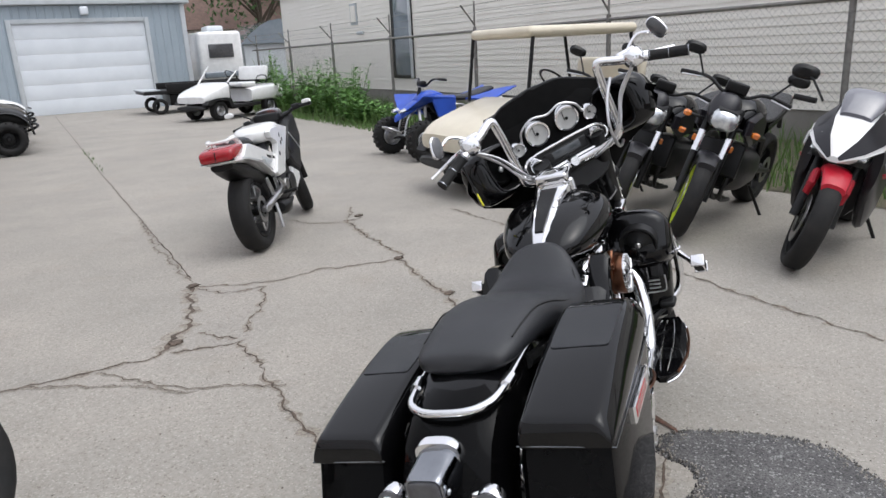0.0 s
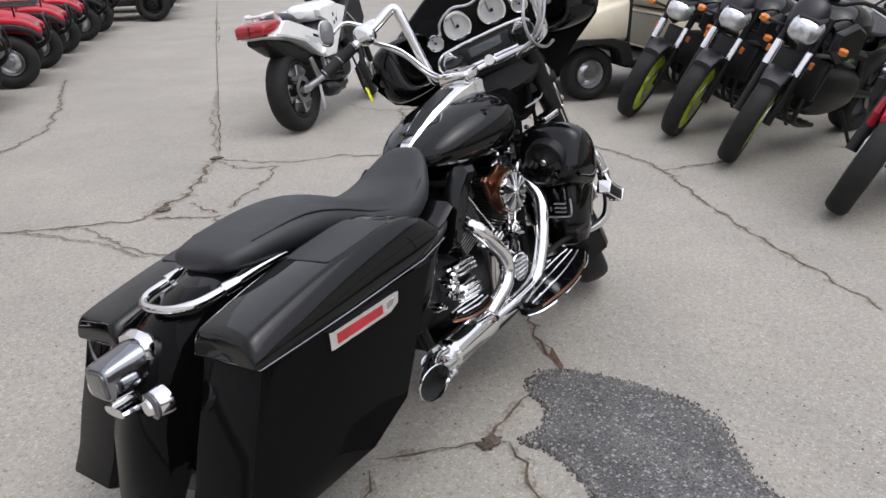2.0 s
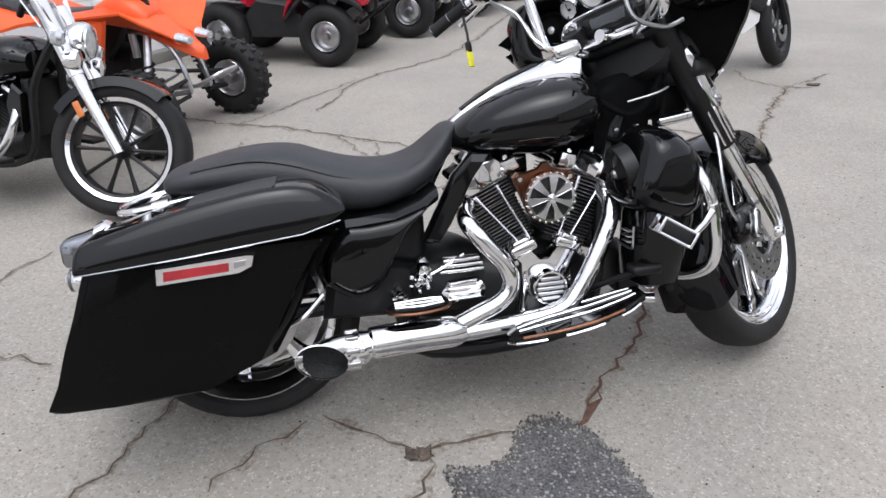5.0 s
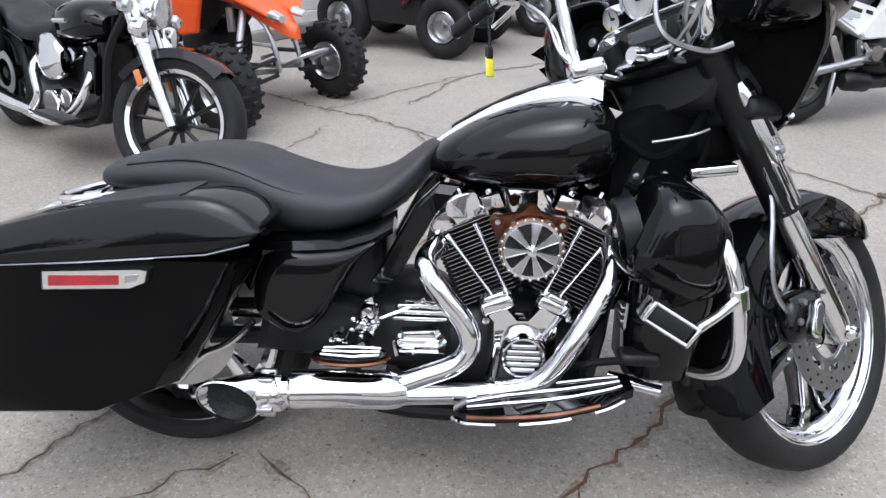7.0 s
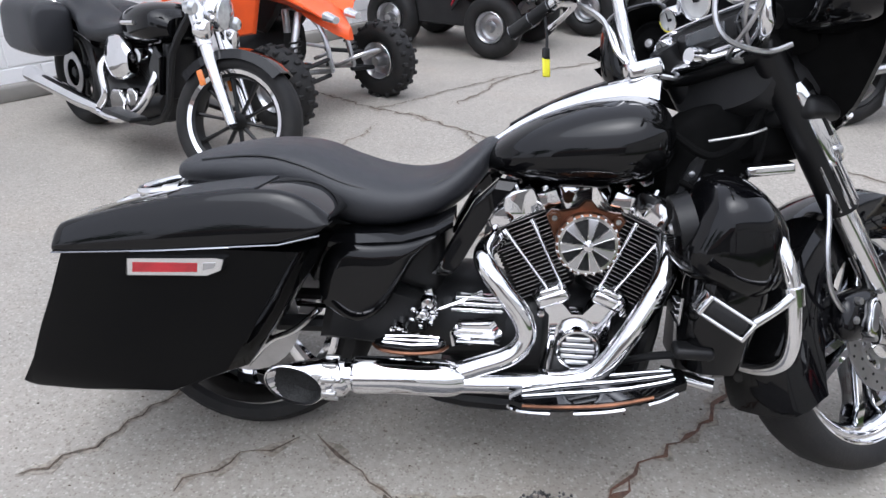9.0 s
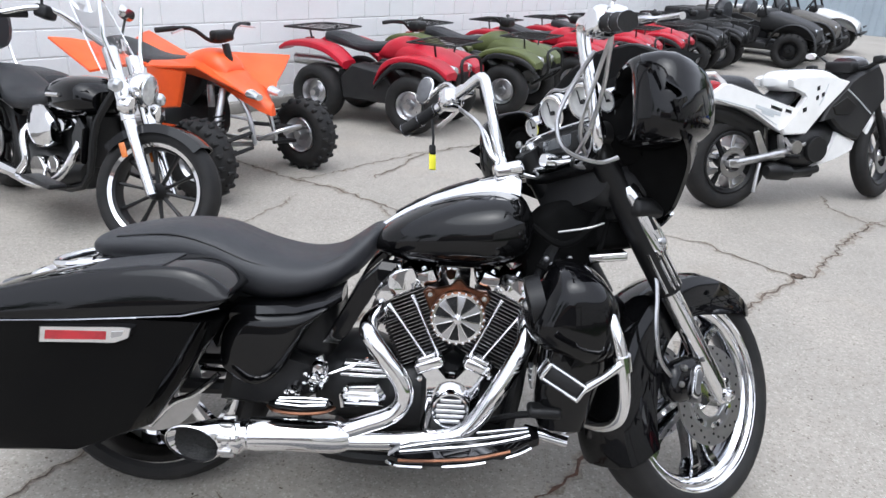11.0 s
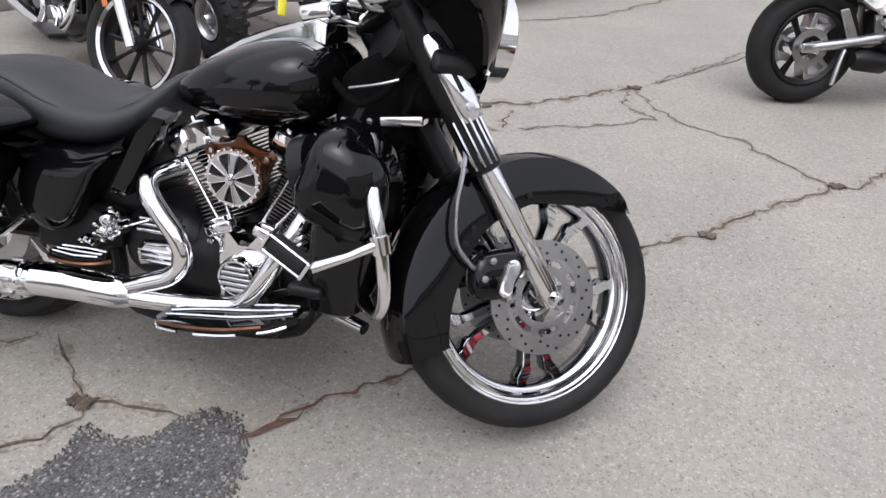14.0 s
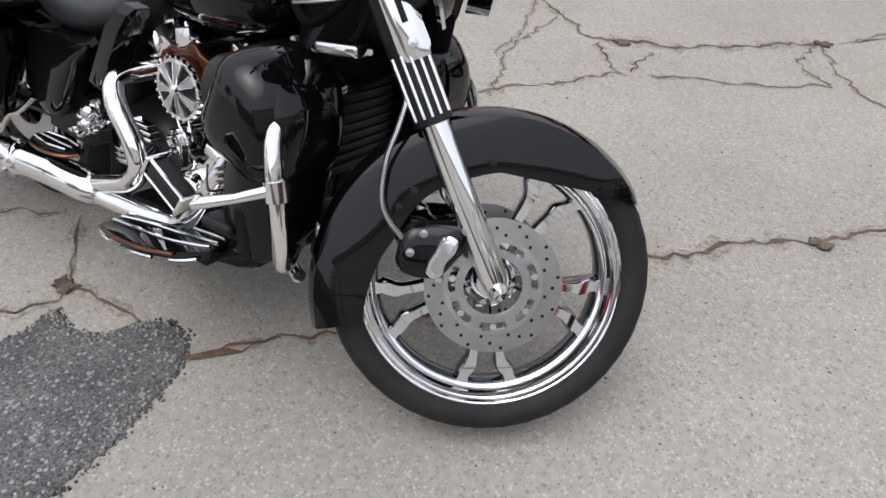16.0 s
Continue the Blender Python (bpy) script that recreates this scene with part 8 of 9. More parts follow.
        part("head_cover", Mb().body([(-0.07, 0.08, 0.2, 0.235), (0, 0.1, 0.2, 0.255), (0.07, 0.08, 0.2, 0.235)], 3, 14, True, mm), CHROME, root)
    ac = part("air_box", Mb().body([(0.66, 0.03, 0.44, 0.6), (0.74, 0.05, 0.40, 0.64), (0.86, 0.05, 0.42, 0.62), (0.92, 0.03, 0.46, 0.58)], 3, 16, True, T(0, -0.16, 0)), CHROME, root, "chrome air box cover")
    part("round_cover", disc_y(0.075, -0.21, -0.14, (0.80, 0, 0.29)), CHROME, root)
    part("rear_header", Mb().tube(spline([(0.62, -0.08, 0.55), (0.6, -0.18, 0.46), (0.66, -0.2, 0.32), (0.6, -0.21, 0.24)], 4), 0.022, 10), CHROME, root)
    part("front_header", Mb().tube(spline([(1.02, -0.06, 0.55), (1.1, -0.14, 0.46), (1.02, -0.19, 0.3), (0.8, -0.21, 0.2), (0.5, -0.21, 0.2)], 4), 0.022, 10), CHROME, root)
    part("muffler", Mb().tube([(0.6, -0.21, 0.22), (0.4, -0.22, 0.23), (-0.3, -0.23, 0.28)], [0.03, 0.045, 0.048], 14), CHROME, root)
    part("frame", Mb().tube(spline([(1.3, 0, 0.85), (1.18, 0.08, 0.6), (1.1, 0.11, 0.25), (0.5, 0.11, 0.2), (0.3, 0.1, 0.5)], 4), 0.02, 8).tube(spline([(1.3, 0, 0.85), (1.18, -0.08, 0.6), (1.1, -0.11, 0.25), (0.5, -0.11, 0.2), (0.3, -0.1, 0.5)], 4), 0.02, 8), SATIN, root)
    part("radiator", Mb().rbox((1.14, 0, 0.5), (0.05, 0.2, 0.28), 0.012), SATIN, root)
    for side in (-1, 1):
        part("head_bolt_cover", disc_y(0.035, side * 0.14 - 0.02, side * 0.14 + 0.02, (0.97, 0, 0.56)), CHROME, root)
        part("frame_cover", Mb().prism([(1.05, 0.36), (1.13, 0.38), (1.16, 0.58), (1.10, 0.62), (1.04, 0.52)], side * 0.10, side * 0.14, 0.012), PAINT, root)
        part("engine_cover", disc_y(0.05, side * 0.17 - 0.02, side * 0.17 + 0.02, (0.93, 0, 0.34)), CHROME, root)
    turn_front(root, (1.34, 0, 0.85), 27, 31, ("front_wheel", "front_fender", "fork_leg", "fork_cover", "turn_signal", "amber_reflector", "grip", "screen_strut", "headlamp", "passing_lamp", "windscreen", "screen_edge", "handlebar", "mirror", "clamp_block"))
    return root


CRX, CRY, CRH = -0.665, 1.545, -31
crm = pose(CRX - 1.53 * math.cos(radians(CRH)), CRY - 1.53 * math.sin(radians(CRH)), 0, -7, 0, CRH) @ Matrix.Scale(0.945, 4)
cruiser(crm)


def quad_wheels(root, wb, track, Rf, Rr, wf, wr, rim_mat, lugs, plain=True):
    out = []
    for x, R, w in ((wb, Rf, wf), (0.0, Rr, wr)):
        for side in (-1, 1):
            k = "front_wheel" if x else "rear_wheel"
            out.append(wheel(root, k, (x, side * (track / 2 - (w - wf) / 2), R), R, w, R * 0.47, 0, rim_mat, rim_mat, 0, lugs, Matrix.Rotation(0 if side > 0 else math.pi, 4, "Z")))
    return out


def sport_quad(m, mat, name, label):
    root = thing(name, label, "quad bike", m)
    WB = 1.22
    quad_wheels(root, WB, 0.98, 0.255, 0.245, 0.17, 0.26, ALU, 20)
    part("nose", Mb().loft([[(x, -w, z - 0.05), (x, -w, z - 0.02), (x, -w * 0.5, z + 0.02), (x, 0, z + 0.03), (x, w * 0.5, z + 0.02), (x, w, z - 0.02), (x, w, z - 0.05)] for x, w, z in [(0.78, 0.15, 0.80), (0.9, 0.17, 0.775), (1.05, 0.165, 0.715), (1.2, 0.13, 0.64), (1.32, 0.07, 0.565), (1.38, 0.02, 0.53)]]), mat, root, "pointed front nose panel")
    for side in (-1, 1):
        ffl = Mb()
        rows = [[(0.80, side * 0.12, 0.80), (1.30, side * 0.10, 0.60), (1.30, side * 0.10, 0.59), (0.80, side * 0.12, 0.785)], [(0.72, side * 0.24, 0.79), (1.24, side * 0.20, 0.675), (1.24, side * 0.20, 0.663), (0.72, side * 0.24, 0.778)], [(0.66, side * 0.34, 0.79), (1.20, side * 0.32, 0.745), (1.20, side * 0.32, 0.733), (0.66, side * 0.34, 0.778)], [(0.66, side * 0.39, 0.76), (1.16, side * 0.42, 0.815), (1.16, side * 0.42, 0.803), (0.66, side * 0.39, 0.748)]]
        part("front_fender", ffl.loft(rows), mat, root, "flared front fender")
        part("side_panel", Mb().prism([(0.66, 0.52), (0.80, 0.50), (0.94, 0.53), (0.97, 0.62), (1.02, 0.765), (0.85, 0.77), (0.66, 0.77)], side * 0.36, side * 0.395, 0.012), mat, root, "hanging side panel")
        part("tank_side", Mb().prism([(0.52, 0.52), (0.78, 0.48), (0.9, 0.6), (0.98, 0.72), (0.8, 0.76), (0.6, 0.74)], side * 0.12, side * 0.18, 0.02), SATIN, root)
        part("rear_fender", Mb().loft([[(-0.1, side * 0.1, 0.80), (0.36, side * 0.1, 0.72), (0.36, side * 0.1, 0.70), (-0.1, side * 0.1, 0.78)], [(-0.24, side * 0.3, 0.84), (0.30, side * 0.32, 0.72), (0.30, side * 0.32, 0.70), (-0.24, side * 0.3, 0.82)], [(-0.30, side * 0.42, 0.85), (0.18, side * 0.46, 0.68), (0.18, side * 0.46, 0.665), (-0.30, side * 0.42, 0.835)]]), mat, root, "upswept rear fender")
        for z, q in ((0.24, 0), (0.34, 0.0)):
            part("control_arm", Mb().tube([(1.05, side * 0.1, z + 0.03), (WB, side * 0.38, z - 0.02)], 0.014, 8).tube([(1.28, side * 0.1, z + 0.03), (WB, side * 0.38, z - 0.02)], 0.014, 8), DARKMETAL, root)
        sh_ = part("shock", Mb().tube([(1.14, side * 0.30, 0.31), (1.1, side * 0.16, 0.64)], 0.024, 10), ALU, root, "shock absorber with yellow reservoir")
        pts = [(1.14 - 0.02 * k / 30 + 0.036 * math.cos(k * 1.1), side * (0.29 - 0.07 * k / 30) + 0.036 * math.sin(k * 1.1), 0.33 + 0.16 * k / 30) for k in range(31)]
        part("spring", Mb().tube(pts, 0.007, 6), SATIN, sh_)
        part("reservoir", Mb().tube([(1.03, side * 0.2, 0.52), (1.02, side * 0.19, 0.66)], 0.024, 10), ALU, sh_)
        part("nerf_bar", Mb().tube(spline([(0.9, side * 0.15, 0.28), (0.85, side * 0.36, 0.3), (0.5, side * 0.38, 0.3), (0.4, side * 0.2, 0.3)], 4), 0.014, 8), ALU, root)
        part("grip", Mb().tube([(0.80, side * 0.40, 0.99), (0.84, side * 0.28, 1.0)], 0.017, 10), RUBBER, root)
        part("guard_lever", Mb().tube([(0.86, side * 0.22, 1.0), (0.9, side * 0.36, 0.98)], 0.007, 6), ALU, root)
        part("headlamp", Mb().body([(1.28, 0.045, 0.60, 0.655), (1.36, 0.03, 0.59, 0.63)], 2, 10, True, T(0, side * 0.1, 0)), CLEAR, root)
    part("seat", Mb().body([(-0.14, 0.10, 0.78, 0.85), (0.0, 0.135, 0.75, 0.83), (0.25, 0.14, 0.69, 0.775), (0.5, 0.12, 0.69, 0.775), (0.72, 0.08, 0.74, 0.80)], 4, 16), LEATHER, root)
    part("tank_cover", Mb().body([(0.66, 0.08, 0.70, 0.80), (0.82, 0.12, 0.68, 0.86), (0.98, 0.12, 0.66, 0.84), (1.06, 0.09, 0.64, 0.76)], 3, 16), mat, root)
    part("handlebar", Mb().tube(spline([(0.80, -0.40, 0.99), (0.88, -0.2, 1.0), (0.93, -0.08, 0.92), (0.93, 0.08, 0.92), (0.88, 0.2, 1.0), (0.80, 0.40, 0.99)], 4), 0.013, 8), SATIN, root)
    part("steering_pad", Mb().rbox((0.95, 0, 0.95), (0.08, 0.16, 0.07), 0.02).tube([(0.98, 0, 0.9), (1.06, 0, 0.6)], 0.025, 8), SATIN, root)
    part("frame", Mb().tube(spline([(1.3, 0.1, 0.3), (0.9, 0.13, 0.24), (0.4, 0.13, 0.26), (0.3, 0.12, 0.6), (0.9, 0.1, 0.66), (1.2, 0.09, 0.56), (1.3, 0.1, 0.3)], 4), 0.016, 8).tube(spline([(1.3, -0.1, 0.3), (0.9, -0.13, 0.24), (0.4, -0.13, 0.26), (0.3, -0.12, 0.6), (0.9, -0.1, 0.66), (1.2, -0.09, 0.56), (1.3, -0.1, 0.3)], 4), 0.016, 8), ALU, root)
    part("engine", Mb().body([(0.45, 0.11, 0.24, 0.48), (0.65, 0.13, 0.22, 0.56), (0.88, 0.1, 0.26, 0.56)], 3, 14), DARKMETAL, root)
    part("muffler", Mb().tube([(0.5, 0.14, 0.5), (0.3, 0.18, 0.6), (0.1, 0.2, 0.64), (-0.2, 0.2, 0.66)], [0.03, 0.05, 0.055, 0.05], 12), ALU, root)
    part("rear_axle", Mb().tube([(0, -0.42, 0.245), (0, 0.42, 0.245)], 0.025, 10), STEEL, root)
    part("swing_arm", Mb().tube([(0, -0.1, 0.245), (0.42, -0.12, 0.34)], 0.03, 8).tube([(0, 0.1, 0.245), (0.42, 0.12, 0.34)], 0.03, 8), ALU, root)
    part("front_bumper", Mb().tube(spline([(1.36, -0.12, 0.34), (1.52, -0.1, 0.42), (1.52, 0.1, 0.42), (1.36, 0.12, 0.34)], 4), 0.013, 8), ALU, root)
    return root


sport_quad(pose(-1.638, 3.286, 0, 0, 0, -24.7) @ Matrix.Scale(0.953, 4), ORANGE, "sport_quad", "orange sport quad bike with knobbly tyres")
sport_quad(site(7.25, 3.45 + 1.22, 0, 90), BLUEPAINT, "sport_quad", "blue and white sport quad bike by the grass")


def utility_quad(m, mat, label):
    root = thing("utility_quad", label, "quad bike", m, "row of utility quads along the wall")
    WB = 1.10
    quad_wheels(root, WB, 0.86, 0.285, 0.285, 0.19, 0.24, ALU, 0)
    part("front_body", Mb().body([(0.72, 0.14, 0.58, 0.80), (0.88, 0.2, 0.56, 0.82), (1.1, 0.26, 0.55, 0.80), (1.3, 0.26, 0.52, 0.74), (1.42, 0.2, 0.50, 0.66)], 4, 18), mat, root, "front bodywork")
    for side in (-1, 1):
        part("front_fender", Mb().body([(0.68, 0.12, 0.42, 0.47, side * 0.35, 4.0), (0.76, 0.13, 0.56, 0.64, side * 0.35, 4.0), (0.9, 0.14, 0.65, 0.72, side * 0.35, 4.0), (1.12, 0.145, 0.68, 0.745, side * 0.35, 4.0), (1.32, 0.14, 0.645, 0.71, side * 0.34, 4.0), (1.46, 0.12, 0.55, 0.62, side * 0.33, 4.0)], 4, 16), mat, root)
        part("rear_fender", Mb().body([(-0.46, 0.12, 0.66, 0.70, side * 0.34, 4.0), (-0.34, 0.13, 0.70, 0.765, side * 0.34, 4.0), (-0.1, 0.14, 0.71, 0.785, side * 0.34, 4.0), (0.14, 0.14, 0.66, 0.74, side * 0.34, 4.0), (0.32, 0.12, 0.54, 0.62, side * 0.34, 4.0)], 4, 16), mat, root)
        part("fender_trim", Mb().body([(0.70, 0.02, 0.40, 0.45, side * 0.48), (0.9, 0.025, 0.6, 0.66, side * 0.49), (1.12, 0.025, 0.63, 0.69, side * 0.495), (1.34, 0.025, 0.58, 0.65, side * 0.48), (1.46, 0.02, 0.5, 0.56, side * 0.46)], 3, 10), PLASTIC, root)
        part("foot_well", Mb().prism([(0.30, 0.26), (0.82, 0.26), (0.9, 0.42), (0.74, 0.56), (0.4, 0.60), (0.26, 0.46)], side * 0.14, side * 0.44, 0.02), PLASTIC, root, "black plastic foot well")
        part("headlamp", Mb().body([(1.34, 0.06, 0.60, 0.68), (1.43, 0.05, 0.58, 0.65)], 2, 12, True, T(0, side * 0.17, 0)), CLEAR, root)
        part("grip", Mb().tube([(0.74, side * 0.40, 1.02), (0.78, side * 0.28, 1.03)], 0.018, 10), RUBBER, root)
    part("tank_cover", Mb().body([(0.52, 0.1, 0.64, 0.76), (0.7, 0.15, 0.62, 0.86), (0.86, 0.14, 0.62, 0.88), (0.96, 0.1, 0.66, 0.84)], 3, 16), mat, root)
    part("seat", Mb().body([(-0.12, 0.12, 0.74, 0.86), (0.05, 0.16, 0.72, 0.85), (0.3, 0.16, 0.68, 0.79), (0.5, 0.13, 0.68, 0.80), (0.62, 0.09, 0.72, 0.82)], 4, 16), LEATHER, root, "black seat")
    part("handlebar", Mb().tube(spline([(0.74, -0.40, 1.02), (0.82, -0.2, 1.03), (0.87, -0.08, 0.95), (0.87, 0.08, 0.95), (0.82, 0.2, 1.03), (0.74, 0.40, 1.02)], 4), 0.013, 8), SATIN, root)
    part("instrument_pod", Mb().rbox((0.9, 0, 0.98), (0.12, 0.2, 0.1), 0.03), SATIN, root)
    for nm, x0, x1, w, z in (("front_rack", 0.98, 1.46, 0.36, 0.86), ("rear_rack", -0.46, 0.02, 0.36, 0.885)):
        rk = part(nm, Mb().tube(spline([(x0, -w, z), (x1 - 0.04, -w, z), (x1, -w * 0.8, z), (x1, w * 0.8, z), (x1 - 0.04, w, z), (x0, w, z), (x0, -w, z)], 3), 0.0095, 6), SATIN, root, "black tubular steel luggage rack")
        for i in range(5):
            y = -w * 0.7 + i * w * 0.35
            part("bar", Mb().tube([(x0, y, z), (x1, y, z)], 0.0055, 6), SATIN, rk)
        for q in (-1, 1):
            part("support", Mb().tube([((x0 + x1) / 2, q * w * 0.7, z), ((x0 + x1) / 2, q * w * 0.5, z - 0.2)], 0.01, 6), SATIN, rk)
    part("bumper", Mb().tube(spline([(1.34, -0.2, 0.36), (1.52, -0.22, 0.5), (1.5, -0.2, 0.72), (1.5, 0.2, 0.72), (1.52, 0.22, 0.5), (1.34, 0.2, 0.36)], 4), 0.016, 8).tube([(1.52, -0.22, 0.52), (1.52, 0.22, 0.52)], 0.014, 8), SATIN, root, "black front bumper")
    part("grille", Mb().rbox((1.4, 0, 0.52), (0.06, 0.3, 0.14), 0.02), SATIN, root)
    part("engine", Mb().body([(0.2, 0.14, 0.22, 0.5), (0.5, 0.16, 0.22, 0.6), (0.9, 0.14, 0.24, 0.56)], 3, 12), DARKMETAL, root)
    for x, r in ((0, 0.03), (WB, 0.02)):
        part("axle", Mb().tube([(x, -0.36, 0.285), (x, 0.36, 0.285)], r, 8), DARKMETAL, root)
    part("muffler", Mb().tube([(0.3, -0.12, 0.52), (-0.1, -0.2, 0.56), (-0.42, -0.22, 0.56)], [0.03, 0.06, 0.055], 12), STEEL, root)
    part("tail_light", Mb().rbox((-0.40, 0, 0.74), (0.03, 0.14, 0.05), 0.01), REDLENS, root)
    return root


QS = Matrix.Scale(0.885, 4)
UQ = utility_quad(site(4.05, -3.24, 0, -90 + 12) @ QS, REDPAINT, "red utility quad with black luggage racks")
for s, a in ((6.75, 9), (8.0, 7), (9.2, 7)):
    copy_thing(UQ, site(s, -2.12 - 0.97, 0, -90 + a))
utility_quad(site(5.42, -2.2 - 0.97, 0, -90 + 10) @ QS, OLIVE, "olive green utility quad with black luggage racks")
UB = utility_quad(site(10.5, -2.05 - 0.97, 0, -90 + 6) @ QS, PLASTIC, "black utility quad with black luggage racks")
copy_thing(UB, site(11.6, -2.0 - 0.97, 0, -90 + 6))


def side_by_side(m, mat, label):
    root = thing("side_by_side", label, "utility vehicle", m, "side by side vehicles by the wall")
    WB = 1.95
    quad_wheels(root, WB, 1.34, 0.32, 0.32, 0.24, 0.26, SATIN, 16)
    part("hood", Mb().body([(1.3, 0.5, 0.62, 0.98, 0, 4.0), (1.55, 0.56, 0.60, 0.98, 0, 4.0), (1.9, 0.56, 0.58, 0.90, 0, 4.0), (2.2, 0.5, 0.52, 0.80, 0, 4.0), (2.34, 0.42, 0.48, 0.70, 0, 4.0)], 4, 28), mat, root)
    part("bed", Mb().rbox((-0.1, 0, 0.78), (0.95, 1.24, 0.34), 0.05), mat, root)
    part("floor", Mb().rbox((0.9, 0, 0.36), (1.5, 1.1, 0.14), 0.03), PLASTIC, root)
    part("seat", Mb().body([(0.45, 0.5, 0.5, 0.66), (0.7, 0.52, 0.5, 0.68), (0.98, 0.5, 0.5, 0.64)], 3, 16).body([(0.38, 0.48, 0.66, 1.12), (0.46, 0.5, 0.62, 1.14), (0.54, 0.46, 0.64, 1.1)], 3, 16), LEATHER, root)
    for side in (-1, 1):
        part("door", Mb().prism([(0.45, 0.42), (1.3, 0.42), (1.36, 0.7), (1.1, 0.74), (0.6, 0.88), (0.42, 0.86)], side * 0.56, side * 0.62, 0.02), mat, root)
        part("front_fender", Mb().loft([[(WB + r * math.cos(q), side * y, 0.36 + r * math.sin(q)) for r, y in ((0.44, 0.45), (0.45, 0.66), (0.43, 0.7), (0.42, 0.5))] for q in np.radians(np.linspace(0, 180, 14))]), PLASTIC, root)
        part("headlamp", Mb().body([(2.2, 0.09, 0.66, 0.76), (2.32, 0.07, 0.64, 0.72)], 2, 12, True, T(0, side * 0.34, 0)), CLEAR, root)
        part("roll_cage", Mb().tube(spline([(1.42, side * 0.58, 0.92), (1.2, side * 0.56, 1.4), (1.05, side * 0.54, 1.78), (0.9, side * 0.54, 1.84), (0.4, side * 0.54, 1.84), (0.28, side * 0.55, 1.76), (0.26, side * 0.58, 0.8)], 4), 0.026, 8), SATIN, root, "black steel roll cage side")
    for x, z in ((0.95, 1.84), (0.35, 1.84), (0.27, 1.3)):
        part("cage_bar", Mb().tube([(x, -0.54, z), (x, 0.54, z)], 0.022, 8), SATIN, root)
    part("headrest_screen", Mb().rbox((0.28, 0, 1.5), (0.02, 1.02, 0.4), 0.006), SATIN, root)
    part("steering_wheel", Mb().lathe([(0.15, 0.012), (0.165, 0.0), (0.15, -0.012), (0.14, 0)], 24, T(1.12, 0.28, 1.02) @ Matrix.Rotation(radians(-60), 4, "Y") @ Matrix.Rotation(radians(90), 4, "X"), closed=True), SATIN, root)
    part("dash", Mb().rbox((1.32, 0, 0.95), (0.2, 1.06, 0.16), 0.04), PLASTIC, root)
    part("bumper", Mb().tube(spline([(2.3, -0.4, 0.42), (2.48, -0.42, 0.5), (2.48, 0.42, 0.5), (2.3, 0.4, 0.42)], 4), 0.025, 8).tube([(2.46, -0.3, 0.64), (2.46, 0.3, 0.64)], 0.02, 8), SATIN, root)
    part("engine_block", Mb().rbox((0.1, 0, 0.45), (0.9, 0.7, 0.3), 0.05), DARKMETAL, root)
    return root


CS = Matrix.Scale(0.9, 4)
side_by_side(site(13.2, -1.25 - 1.76, 0, -90 + 4) @ CS, PLASTIC, "black side by side vehicle with a roll cage")
side_by_side(site(14.9, -1.25 - 1.76, 0, -90 + 4) @ CS, CAMO, "drab camouflage side by side vehicle with a black roll cage")
side_by_side(site(17.2, -1.25 - 1.76, 0, -90 + 4) @ CS, WHITEPAINT, "white side by side vehicle with a roll cage")


